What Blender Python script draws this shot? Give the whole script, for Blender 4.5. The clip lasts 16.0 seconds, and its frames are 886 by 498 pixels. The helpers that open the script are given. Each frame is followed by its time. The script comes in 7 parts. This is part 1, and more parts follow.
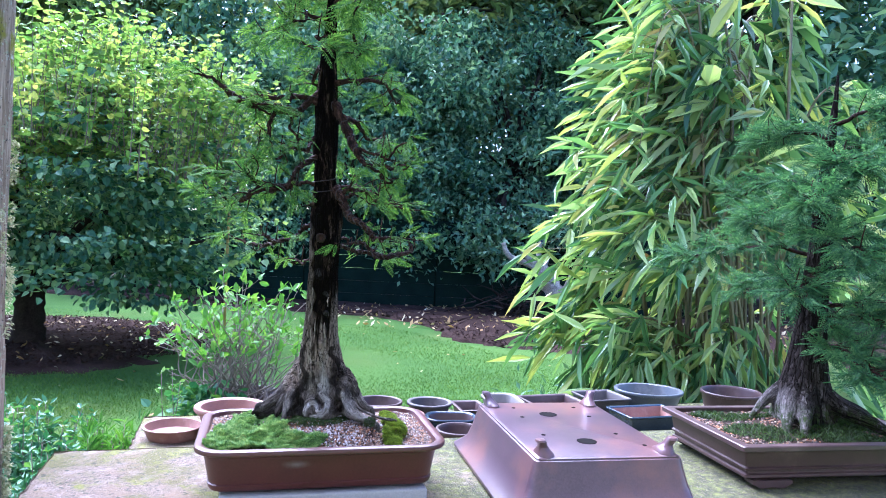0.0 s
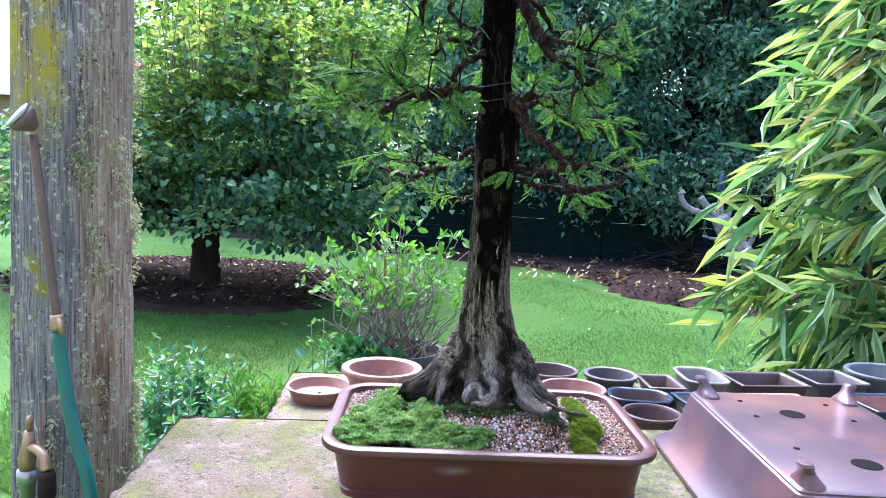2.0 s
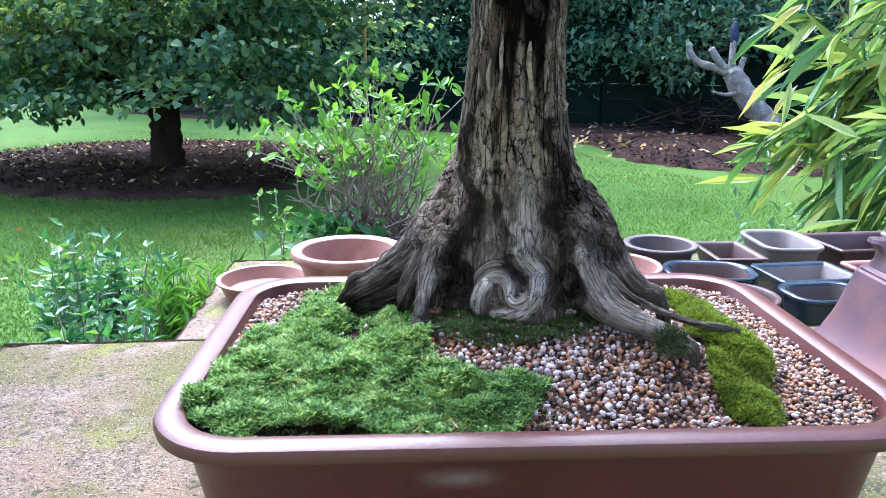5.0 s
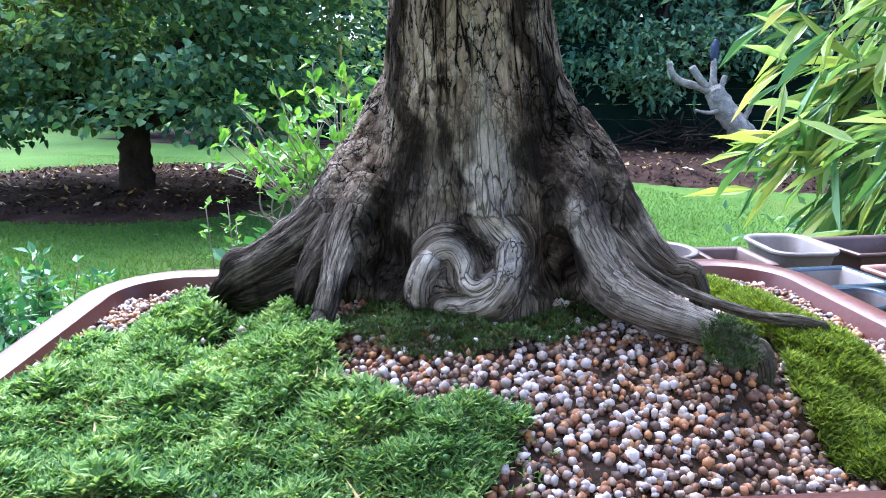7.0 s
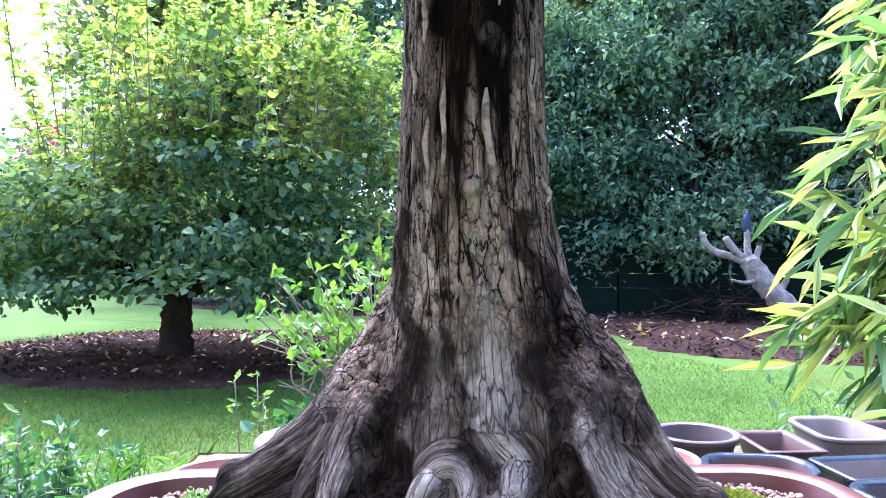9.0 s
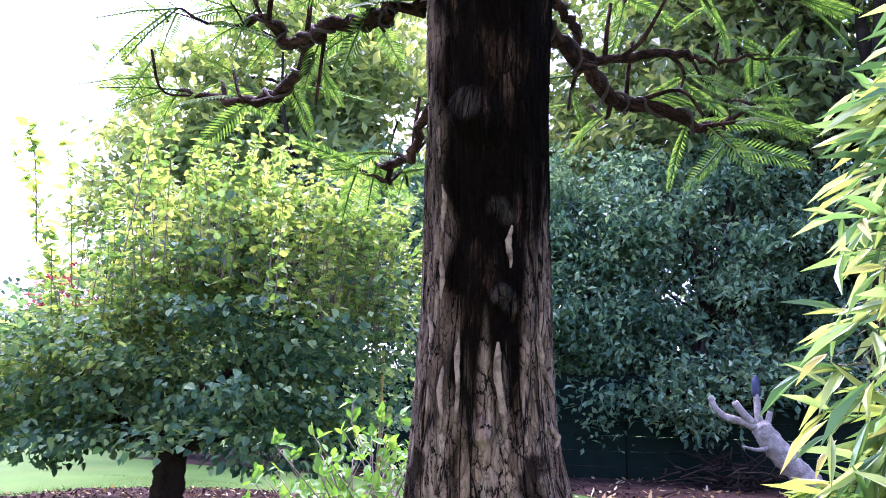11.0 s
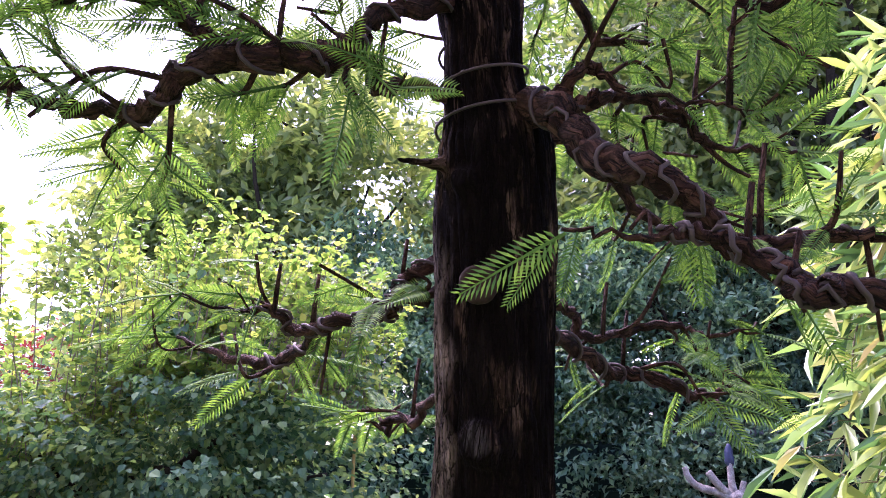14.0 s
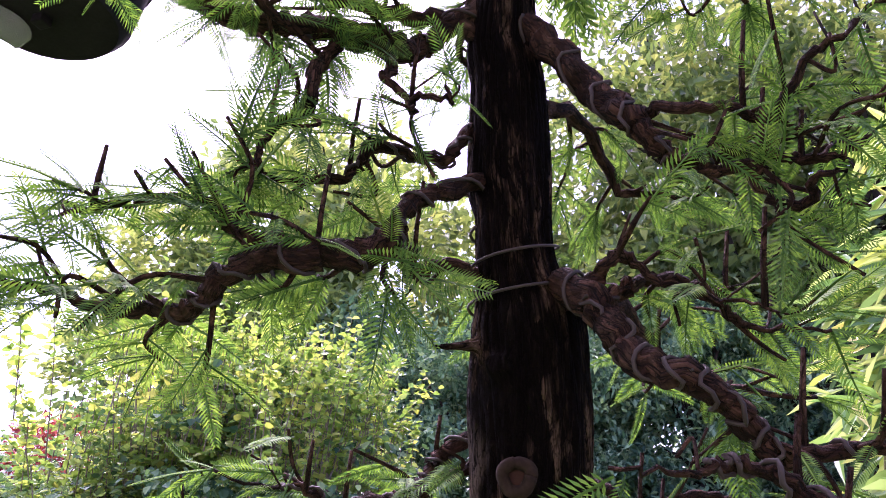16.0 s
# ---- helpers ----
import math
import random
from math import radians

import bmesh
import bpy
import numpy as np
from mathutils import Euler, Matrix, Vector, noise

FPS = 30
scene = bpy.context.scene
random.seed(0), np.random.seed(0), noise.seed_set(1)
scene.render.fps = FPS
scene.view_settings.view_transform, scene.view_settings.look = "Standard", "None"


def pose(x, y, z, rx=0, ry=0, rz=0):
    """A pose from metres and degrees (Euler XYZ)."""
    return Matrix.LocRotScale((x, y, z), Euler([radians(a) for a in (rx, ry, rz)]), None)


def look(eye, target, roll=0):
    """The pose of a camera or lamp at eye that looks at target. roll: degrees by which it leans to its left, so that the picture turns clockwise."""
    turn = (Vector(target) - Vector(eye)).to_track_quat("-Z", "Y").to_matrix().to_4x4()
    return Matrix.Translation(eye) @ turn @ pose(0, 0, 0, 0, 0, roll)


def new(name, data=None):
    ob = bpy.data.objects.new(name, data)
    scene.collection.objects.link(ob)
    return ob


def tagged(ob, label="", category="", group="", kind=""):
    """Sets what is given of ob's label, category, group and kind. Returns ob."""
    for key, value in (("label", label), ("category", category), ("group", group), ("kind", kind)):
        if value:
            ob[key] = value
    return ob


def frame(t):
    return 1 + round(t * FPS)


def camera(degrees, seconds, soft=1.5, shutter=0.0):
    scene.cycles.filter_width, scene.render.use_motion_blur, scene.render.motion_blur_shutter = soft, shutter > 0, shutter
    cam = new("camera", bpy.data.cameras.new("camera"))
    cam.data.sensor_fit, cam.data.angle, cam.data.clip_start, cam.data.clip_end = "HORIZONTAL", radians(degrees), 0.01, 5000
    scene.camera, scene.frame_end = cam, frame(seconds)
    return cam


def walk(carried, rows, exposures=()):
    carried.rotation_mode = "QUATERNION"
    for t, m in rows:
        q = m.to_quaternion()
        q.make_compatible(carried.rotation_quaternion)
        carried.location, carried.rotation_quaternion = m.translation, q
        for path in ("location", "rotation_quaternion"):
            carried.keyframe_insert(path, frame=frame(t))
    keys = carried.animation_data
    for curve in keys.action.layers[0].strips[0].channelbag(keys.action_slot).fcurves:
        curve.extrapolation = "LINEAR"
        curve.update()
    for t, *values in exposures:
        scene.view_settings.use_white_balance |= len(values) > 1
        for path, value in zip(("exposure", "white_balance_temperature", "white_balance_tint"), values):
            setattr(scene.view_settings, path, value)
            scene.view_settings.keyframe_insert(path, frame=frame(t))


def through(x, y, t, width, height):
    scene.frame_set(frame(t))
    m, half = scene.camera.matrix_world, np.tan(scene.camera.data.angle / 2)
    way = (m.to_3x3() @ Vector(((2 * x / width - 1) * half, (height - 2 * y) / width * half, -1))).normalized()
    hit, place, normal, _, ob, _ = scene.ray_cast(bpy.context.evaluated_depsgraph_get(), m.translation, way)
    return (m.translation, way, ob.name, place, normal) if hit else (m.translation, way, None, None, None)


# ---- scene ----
EXPO = 2.5
cam = camera(61.9, 16.0, soft=0.95)
PATH = [
    (0, (0.241, -0.133, 0.783), (0.042, 1.856, 0.737), 2.3),
    (0.5, (0.171, -0.052, 0.773), (-0.111, 1.928, 0.72), 2.9),
    (1, (0.158, 0.055, 0.77), (-0.228, 2.016, 0.694), 3.2),
    (1.5, (0.164, 0.165, 0.771), (-0.348, 2.095, 0.652), 2.9),
    (2, (0.124, 0.265, 0.743), (-0.489, 2.158, 0.545), 2.6),
    (2.5, (0.05, 0.382, 0.728), (-0.547, 2.275, 0.478), 1.6),
    (3, (-0.031, 0.486, 0.719), (-0.577, 2.388, 0.426), 0.6),
    (3.5, (-0.07, 0.572, 0.684), (-0.588, 2.469, 0.318), 0.8),
    (4, (-0.059, 0.677, 0.649), (-0.599, 2.552, 0.211), 0.9),
    (4.2, (-0.047, 0.716, 0.635), (-0.618, 2.575, 0.168), 0.4),
    (6.3, (-0.076, 0.997, 0.51), (-0.613, 2.85, -0.018), -0.7),
    (6.5, (-0.078, 1.012, 0.504), (-0.612, 2.868, -0.016), -0.9),
    (7, (-0.077, 1.034, 0.495), (-0.606, 2.91, 0.048), -0.3),
    (7.5, (-0.07, 1.045, 0.498), (-0.63, 2.934, 0.156), -0.7),
    (8, (-0.071, 1.05, 0.503), (-0.667, 2.945, 0.268), -1.3),
    (8.5, (-0.069, 1.049, 0.51), (-0.684, 2.949, 0.404), -0.6),
    (9, (-0.064, 1.047, 0.516), (-0.7, 2.943, 0.513), -0.2),
    (9.5, (-0.06, 1.036, 0.529), (-0.719, 2.921, 0.627), -0.6),
    (11.8, (-0.063, 1.012, 0.584), (-0.676, 2.85, 1.078), 1.9),
    (12, (-0.064, 1.007, 0.594), (-0.671, 2.845, 1.095), 2.0),
    (12.5, (-0.063, 1.0, 0.621), (-0.66, 2.833, 1.155), 1.8),
    (13, (-0.067, 0.991, 0.639), (-0.636, 2.821, 1.211), 1.4),
    (13.5, (-0.067, 0.988, 0.66), (-0.629, 2.821, 1.23), 0.9),
    (14, (-0.069, 0.983, 0.679), (-0.62, 2.822, 1.24), 0.3),
    (14.5, (-0.071, 0.979, 0.701), (-0.628, 2.821, 1.247), 0.0),
    (15, (-0.073, 0.974, 0.719), (-0.624, 2.822, 1.252), -0.3),
    (15.5, (-0.075, 0.964, 0.731), (-0.617, 2.798, 1.319), -0.8),
    (16, (-0.073, 0.961, 0.728), (-0.641, 2.721, 1.491), 0.3),
]
walk(cam, [(t, look(eye, target, roll)) for t, eye, target, roll in PATH], [(0, EXPO + 0.22, 4950, 27), (3, EXPO + 0.12, 5350, 20), (6.5, EXPO + 0.22, 5350, 20), (7.5, EXPO + 0.42, 5400, 18), (8.5, EXPO + 0.62, 5450, 28), (9.5, EXPO + 0.55, 5450, 42), (12.5, EXPO + 0.4, 5750, 62), (16, EXPO + 0.1, 6050, 66)])

# ---- world, sun ----
SUN_FROM = Vector((-0.36, 0.42, 0.83)).normalized()
world = bpy.data.worlds.new("overcast")
scene.world = world
world.use_nodes = True
wn = world.node_tree
sky = wn.nodes.new("ShaderNodeTexSky")
sky.sky_type = "NISHITA"
sky.sun_disc = False
sky.sun_elevation = math.asin(SUN_FROM.z)
sky.sun_rotation = math.atan2(SUN_FROM.x, SUN_FROM.y)
sky.air_density, sky.dust_density, sky.ozone_density = 1.0, 2.0, 1.6
wn.nodes["Background"].inputs["Strength"].default_value = 0.1
wn.links.new(sky.outputs[0], wn.nodes["Background"].inputs["Color"])
sun = bpy.data.lights.new("sun", "SUN")
sun.energy, sun.angle, sun.color = 3.5, radians(60), (1.0, 0.97, 0.93)
sun_ob = new("sun", sun)
sun_ob.matrix_world = look(SUN_FROM * 30, (0, 0, 0))


# ---- materials ----
def node_mat(name):
    m = bpy.data.materials.new(name)
    m.use_nodes = True
    nt = m.node_tree
    return m, nt, nt.nodes["Principled BSDF"]


def add(nt, kind, **values):
    n = nt.nodes.new(kind)
    for k, v in values.items():
        n.inputs[k].default_value = v
    return n


def ramp(nt, source, stops):
    r = nt.nodes.new("ShaderNodeValToRGB")
    el = r.color_ramp.elements
    while len(el) < len(stops):
        el.new(0.5)
    for e, (p, c) in zip(el, stops):
        e.position, e.color = p, (*c, 1)
    nt.links.new(source, r.inputs[0])
    return r


def coords(nt, scale=(1, 1, 1), kind="Object"):
    tc = nt.nodes.new("ShaderNodeTexCoord")
    mp = nt.nodes.new("ShaderNodeMapping")
    mp.inputs["Scale"].default_value = scale
    nt.links.new(tc.outputs[kind], mp.inputs["Vector"])
    return mp.outputs[0]


def noise_tex(nt, vec, scale, detail=4.0, rough=0.55):
    n = add(nt, "ShaderNodeTexNoise", Scale=scale, Detail=detail, Roughness=rough)
    nt.links.new(vec, n.inputs["Vector"])
    return n


def mix(nt, fac, a, b, mode="MIX"):
    m = nt.nodes.new("ShaderNodeMix")
    m.data_type, m.blend_type = "RGBA", mode
    for sock, v in ((m.inputs[0], fac), (m.inputs[6], a), (m.inputs[7], b)):
        if isinstance(v, (int, float)):
            sock.default_value = v
        elif isinstance(v, tuple):
            sock.default_value = (*v, 1)
        else:
            nt.links.new(v, sock)
    return m.outputs[2]


def bump(nt, bsdf, height, strength, distance):
    b = nt.nodes.new("ShaderNodeBump")
    b.inputs["Strength"].default_value, b.inputs["Distance"].default_value = strength, distance
    nt.links.new(height, b.inputs["Height"])
    nt.links.new(b.outputs[0], bsdf.inputs["Normal"])
    return b


def speckled(name, stops, scale=8.0, fine=120.0, rough=0.8, depth=0.002, stains=None, stain_scale=3.0, stain_at=(0.5, 0.65), metal=0.0, kind="Object", strength=0.6):
    """A surface with colour drift, fine grain and relief, and a second colour in patches."""
    m, nt, p = node_mat(name)
    v = coords(nt, kind=kind)
    big, small = noise_tex(nt, v, scale), noise_tex(nt, v, fine, 3)
    both = nt.nodes.new("ShaderNodeMath")
    both.operation = "MULTIPLY_ADD"
    nt.links.new(small.outputs[0], both.inputs[0])
    both.inputs[1].default_value = 0.45
    half = nt.nodes.new("ShaderNodeMath")
    half.operation = "MULTIPLY"
    half.inputs[1].default_value = 0.62
    nt.links.new(big.outputs[0], half.inputs[0])
    nt.links.new(half.outputs[0], both.inputs[2])
    col = ramp(nt, both.outputs[0], stops).outputs[0]
    if stains:
        patch = noise_tex(nt, v, stain_scale, 6, 0.65)
        f = ramp(nt, patch.outputs[0], [(stain_at[0], (0, 0, 0)), (stain_at[1], (1, 1, 1))]).outputs[0]
        col = mix(nt, f, col, stains)
    nt.links.new(col, p.inputs["Base Color"])
    p.inputs["Roughness"].default_value, p.inputs["Metallic"].default_value = rough, metal
    if rough > 0.94:
        p.inputs["Specular IOR Level"].default_value = 0.1
    bump(nt, p, both.outputs[0], strength, depth)
    return m


def leaf_mat(name, stops, rough=0.5, through=0.35, tint=(1.15, 1.2, 0.5), spread=2.0, drift=0.35, gloss=0.5):
    """Leaves: colour by single leaf and by region, light coming through."""
    m, nt, p = node_mat(name)
    geo = nt.nodes.new("ShaderNodeNewGeometry")
    v = coords(nt)
    n = noise_tex(nt, v, spread, 2)
    f = nt.nodes.new("ShaderNodeMath")
    f.operation = "MULTIPLY_ADD"
    nt.links.new(n.outputs[0], f.inputs[0])
    f.inputs[1].default_value = drift * 2
    sub = nt.nodes.new("ShaderNodeMath")
    sub.operation = "MULTIPLY_ADD"
    sub.inputs[1].default_value, sub.inputs[2].default_value = 1 - drift, -drift * 0.5
    nt.links.new(geo.outputs["Random Per Island"], sub.inputs[0])
    nt.links.new(sub.outputs[0], f.inputs[2])
    col = ramp(nt, f.outputs[0], stops).outputs[0]
    nt.links.new(col, p.inputs["Base Color"])
    p.inputs["Roughness"].default_value = rough
    p.inputs["Specular IOR Level"].default_value = gloss
    tr = nt.nodes.new("ShaderNodeBsdfTranslucent")
    nt.links.new(mix(nt, 1.0, col, tint, "MULTIPLY"), tr.inputs["Color"])
    ms = nt.nodes.new("ShaderNodeMixShader")
    ms.inputs[0].default_value = through
    nt.links.new(p.outputs[0], ms.inputs[1])
    nt.links.new(tr.outputs[0], ms.inputs[2])
    nt.links.new(ms.outputs[0], nt.nodes["Material Output"].inputs["Surface"])
    return m


def bark_mat(name, stops, streaks, pale, rough=0.85, dark_backlit=None, plate=105.0, silver=None, depth=0.0035):
    """Bark in long plates whose grain follows the limb, by the mesh's own grain attribute."""
    m, nt, p = node_mat(name)
    at = nt.nodes.new("ShaderNodeAttribute")
    at.attribute_name = "grain"

    def along(k, z):
        mp = nt.nodes.new("ShaderNodeMapping")
        mp.inputs["Scale"].default_value = (k, k, k * z)
        nt.links.new(at.outputs["Vector"], mp.inputs["Vector"])
        return mp.outputs[0]

    def maths(op, a, b, c=None):
        n = nt.nodes.new("ShaderNodeMath")
        n.operation = op
        for k, v in enumerate((a, b, c)):
            if v is None:
                continue
            if isinstance(v, (int, float)):
                n.inputs[k].default_value = v
            else:
                nt.links.new(v, n.inputs[k])
        return n.outputs[0]

    def value(source, stops2):
        return ramp(nt, source, [(q, (v, v, v)) for q, v in stops2]).outputs[0]

    def wavering(vec, k, amount):
        n = noise_tex(nt, vec, k, 3, 0.6)
        w = nt.nodes.new("ShaderNodeVectorMath")
        w.operation = "MULTIPLY_ADD"
        nt.links.new(n.outputs["Color"], w.inputs[0])
        w.inputs[1].default_value = (amount, amount, amount)
        nt.links.new(vec, w.inputs[2])
        return w.outputs[0]

    def edges(vec):
        e = nt.nodes.new("ShaderNodeTexVoronoi")
        e.feature = "DISTANCE_TO_EDGE"
        e.inputs["Scale"].default_value = 1.0
        nt.links.new(vec, e.inputs["Vector"])
        return e.outputs["Distance"]

    def attribute(key):
        n = nt.nodes.new("ShaderNodeAttribute")
        n.attribute_name = key
        return n.outputs["Fac"]

    worn, weather, soot_shade, green = (attribute(k) for k in ("smoothed", "weathered", "sooty_shade", "mossy"))
    paled = attribute("paled")
    cells = wavering(wavering(along(plate, 0.42), 0.8, 0.6), 4.2, 0.5)
    edge = edges(cells)
    each = nt.nodes.new("ShaderNodeTexVoronoi")
    each.inputs["Scale"].default_value = 1.0
    nt.links.new(cells, each.inputs["Vector"])
    sep = nt.nodes.new("ShaderNodeSeparateColor")
    nt.links.new(each.outputs["Color"], sep.inputs[0])
    furrow = edges(wavering(wavering(along(plate * 0.6, 0.085), 1.0, 0.4), 5.0, 0.28))
    chip = edges(wavering(wavering(along(plate * 2.3, 0.4), 0.8, 0.6), 4.0, 0.5))
    fine = noise_tex(nt, along(620, 0.09), 1.0, 5, 0.65).outputs[0]
    mid = noise_tex(nt, along(105, 0.14), 1.0, 4, 0.6).outputs[0]
    tone = maths("MULTIPLY_ADD", sep.outputs[0], 0.2, maths("MULTIPLY_ADD", fine, 0.36, maths("MULTIPLY", mid, 0.44)))
    col = ramp(nt, tone, stops).outputs[0]
    # Near-black ramp: dark upper bark plus the backlit shade put into its colour.
    if dark_backlit:
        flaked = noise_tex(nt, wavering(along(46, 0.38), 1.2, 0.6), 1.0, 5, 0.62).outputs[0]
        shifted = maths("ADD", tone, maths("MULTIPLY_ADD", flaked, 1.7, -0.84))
        col = mix(nt, weather, ramp(nt, shifted, dark_backlit).outputs[0], col)
    st = noise_tex(nt, coords(nt, (60, 60, 9)), 1.0, 5, 0.7).outputs[0]
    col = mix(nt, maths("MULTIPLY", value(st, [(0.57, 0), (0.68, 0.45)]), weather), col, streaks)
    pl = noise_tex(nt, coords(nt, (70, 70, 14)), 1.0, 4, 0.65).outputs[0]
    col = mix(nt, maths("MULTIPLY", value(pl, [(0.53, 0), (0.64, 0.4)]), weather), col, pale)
    gate = value(noise_tex(nt, along(150, 0.3), 1.0, 3, 0.6).outputs[0], [(0.4, 0.0), (0.54, 1)])
    crack = maths("MULTIPLY", value(edge, [(0.02, 1.0), (0.065, 0)]), gate)
    chipped = maths("MULTIPLY", value(chip, [(0.02, 0.8), (0.08, 0)]), value(noise_tex(nt, along(95, 0.4), 1.0, 3, 0.6).outputs[0], [(0.42, 0.1), (0.58, 1)]))
    crack = maths("MAXIMUM", crack, chipped)
    long_crack = maths("MULTIPLY", value(furrow, [(0.014, 1), (0.045, 0)]), value(noise_tex(nt, along(60, 0.12), 1.0, 3, 0.6).outputs[0], [(0.36, 0.1), (0.5, 1)]))
    if silver:
        bare = ramp(nt, maths("MULTIPLY_ADD", fine, 0.68, maths("MULTIPLY_ADD", mid, 0.42, -0.05)), silver).outputs[0]
        band = noise_tex(nt, wavering(along(85, 0.1), 0.7, 0.5), 1.0, 4, 0.65).outputs[0]
        blot = noise_tex(nt, coords(nt), 60, 5, 0.7).outputs[0]
        bare = mix(nt, value(band, [(0.55, 0), (0.7, 0.45)]), bare, streaks)
        bare = mix(nt, value(blot, [(0.54, 0), (0.66, 0.35)]), bare, (0.45, 0.42, 0.37))
        col = mix(nt, worn, col, bare)
        scrub = value(noise_tex(nt, along(240, 0.2), 1.0, 5, 0.7).outputs[0], [(0.36, 0.25), (0.6, 1)])
        col = mix(nt, maths("MULTIPLY", paled, scrub), col, (0.47, 0.455, 0.41))
        # Blackens the flank staining, and paints shade into hollows and creases.
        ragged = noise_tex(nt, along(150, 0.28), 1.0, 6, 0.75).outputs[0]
        stain_shade = value(maths("ADD", soot_shade, maths("MULTIPLY_ADD", ragged, -2.2, 1.1)), [(0.12, 0.0), (0.55, 0.5), (0.98, 0.86)])
        stain_shade = maths("MULTIPLY", stain_shade, value(soot_shade, [(0.0, 0.0), (0.25, 1.0)]))
        col = mix(nt, stain_shade, col, (0.0045, 0.004, 0.0038))
        nt.links.new(maths("MULTIPLY", maths("MULTIPLY_ADD", stain_shade, -0.09, 0.1), maths("MULTIPLY_ADD", weather, 0.8, 0.2)), p.inputs["Specular IOR Level"])
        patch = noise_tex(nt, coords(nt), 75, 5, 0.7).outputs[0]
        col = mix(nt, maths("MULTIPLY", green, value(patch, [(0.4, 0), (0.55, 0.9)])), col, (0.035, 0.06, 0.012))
        barked = maths("MULTIPLY_ADD", worn, -0.8, 1.0)
        hair = edges(wavering(along(plate * 2.0, 0.035), 0.7, 0.9))
        grain_lines = maths("MULTIPLY", value(hair, [(0.012, 0.75), (0.05, 0)]), maths("MULTIPLY_ADD", worn, 0.8, 0.15))
        dark = maths("MAXIMUM", maths("MULTIPLY", maths("MAXIMUM", crack, long_crack), barked), grain_lines)
    else:
        barked = 1.0
        dark = maths("MAXIMUM", crack, long_crack)
    col = mix(nt, dark, col, (0.005, 0.004, 0.0035))
    nt.links.new(col, p.inputs["Base Color"])
    p.inputs["Roughness"].default_value = rough
    if not silver:
        p.inputs["Specular IOR Level"].default_value = 0.1
    plates = maths("MULTIPLY", value(edge, [(0.0, 0), (0.22, 1)]), barked)
    height = maths("MULTIPLY_ADD", fine, 0.6, maths("MULTIPLY_ADD", plates, 0.7, maths("MULTIPLY", dark, -0.8)))
    bump(nt, p, height, 1.0, depth)
    return m


def layered(nt, col, vec, scale, lo, hi, other, detail=5.0, rough=0.62):
    """Lay another colour over col in the patches of a noise."""
    n = noise_tex(nt, vec, scale, detail, rough)
    return mix(nt, ramp(nt, n.outputs[0], [(lo, (0, 0, 0)), (hi, (1, 1, 1))]).outputs[0], col, other)


def concrete_mat(name):
    """Old concrete: sandy grain, pale scuffs, dark stains, yellow and green moss."""
    m, nt, p = node_mat(name)
    v = coords(nt)
    grit = noise_tex(nt, v, 260, 4, 0.8)
    col = ramp(nt, grit.outputs[0], [(0.34, (0.04, 0.028, 0.019)), (0.46, (0.15, 0.11, 0.075)), (0.58, (0.25, 0.19, 0.135)), (0.7, (0.4, 0.32, 0.25))]).outputs[0]
    col = layered(nt, col, v, 7, 0.48, 0.62, (0.2, 0.14, 0.085))
    col = layered(nt, col, v, 16, 0.55, 0.72, (0.31, 0.26, 0.22))
    col = layered(nt, col, v, 5.5, 0.48, 0.6, (0.125, 0.115, 0.03))
    col = layered(nt, col, v, 10, 0.57, 0.66, (0.17, 0.175, 0.03))
    sep = nt.nodes.new("ShaderNodeSeparateXYZ")
    nt.links.new(v, sep.inputs[0])
    drift = nt.nodes.new("ShaderNodeMath")
    drift.operation = "MULTIPLY_ADD"
    nt.links.new(sep.outputs[0], drift.inputs[0])
    drift.inputs[1].default_value = 0.37
    nt.links.new(noise_tex(nt, v, 9, 6, 0.68).outputs[0], drift.inputs[2])
    overgrown = ramp(nt, drift.outputs[0], [(0.68, (0, 0, 0)), (0.86, (0.9, 0.9, 0.9))]).outputs[0]
    green = ramp(nt, noise_tex(nt, v, 45, 4, 0.7).outputs[0], [(0.36, (0.03, 0.035, 0.014)), (0.5, (0.075, 0.085, 0.024)), (0.66, (0.15, 0.17, 0.03))]).outputs[0]
    col = mix(nt, overgrown, col, green)
    col = layered(nt, col, v, 480, 0.62, 0.68, (0.4, 0.33, 0.26), 2, 0.5)
    col = layered(nt, col, v, 390, 0.6, 0.66, (0.02, 0.016, 0.012), 2, 0.5)
    col = layered(nt, col, v, 70, 0.58, 0.66, (0.05, 0.055, 0.03))
    nt.links.new(col, p.inputs["Base Color"])
    p.inputs["Roughness"].default_value = 0.93
    bump(nt, p, grit.outputs[0], 1.0, 0.006)
    return m


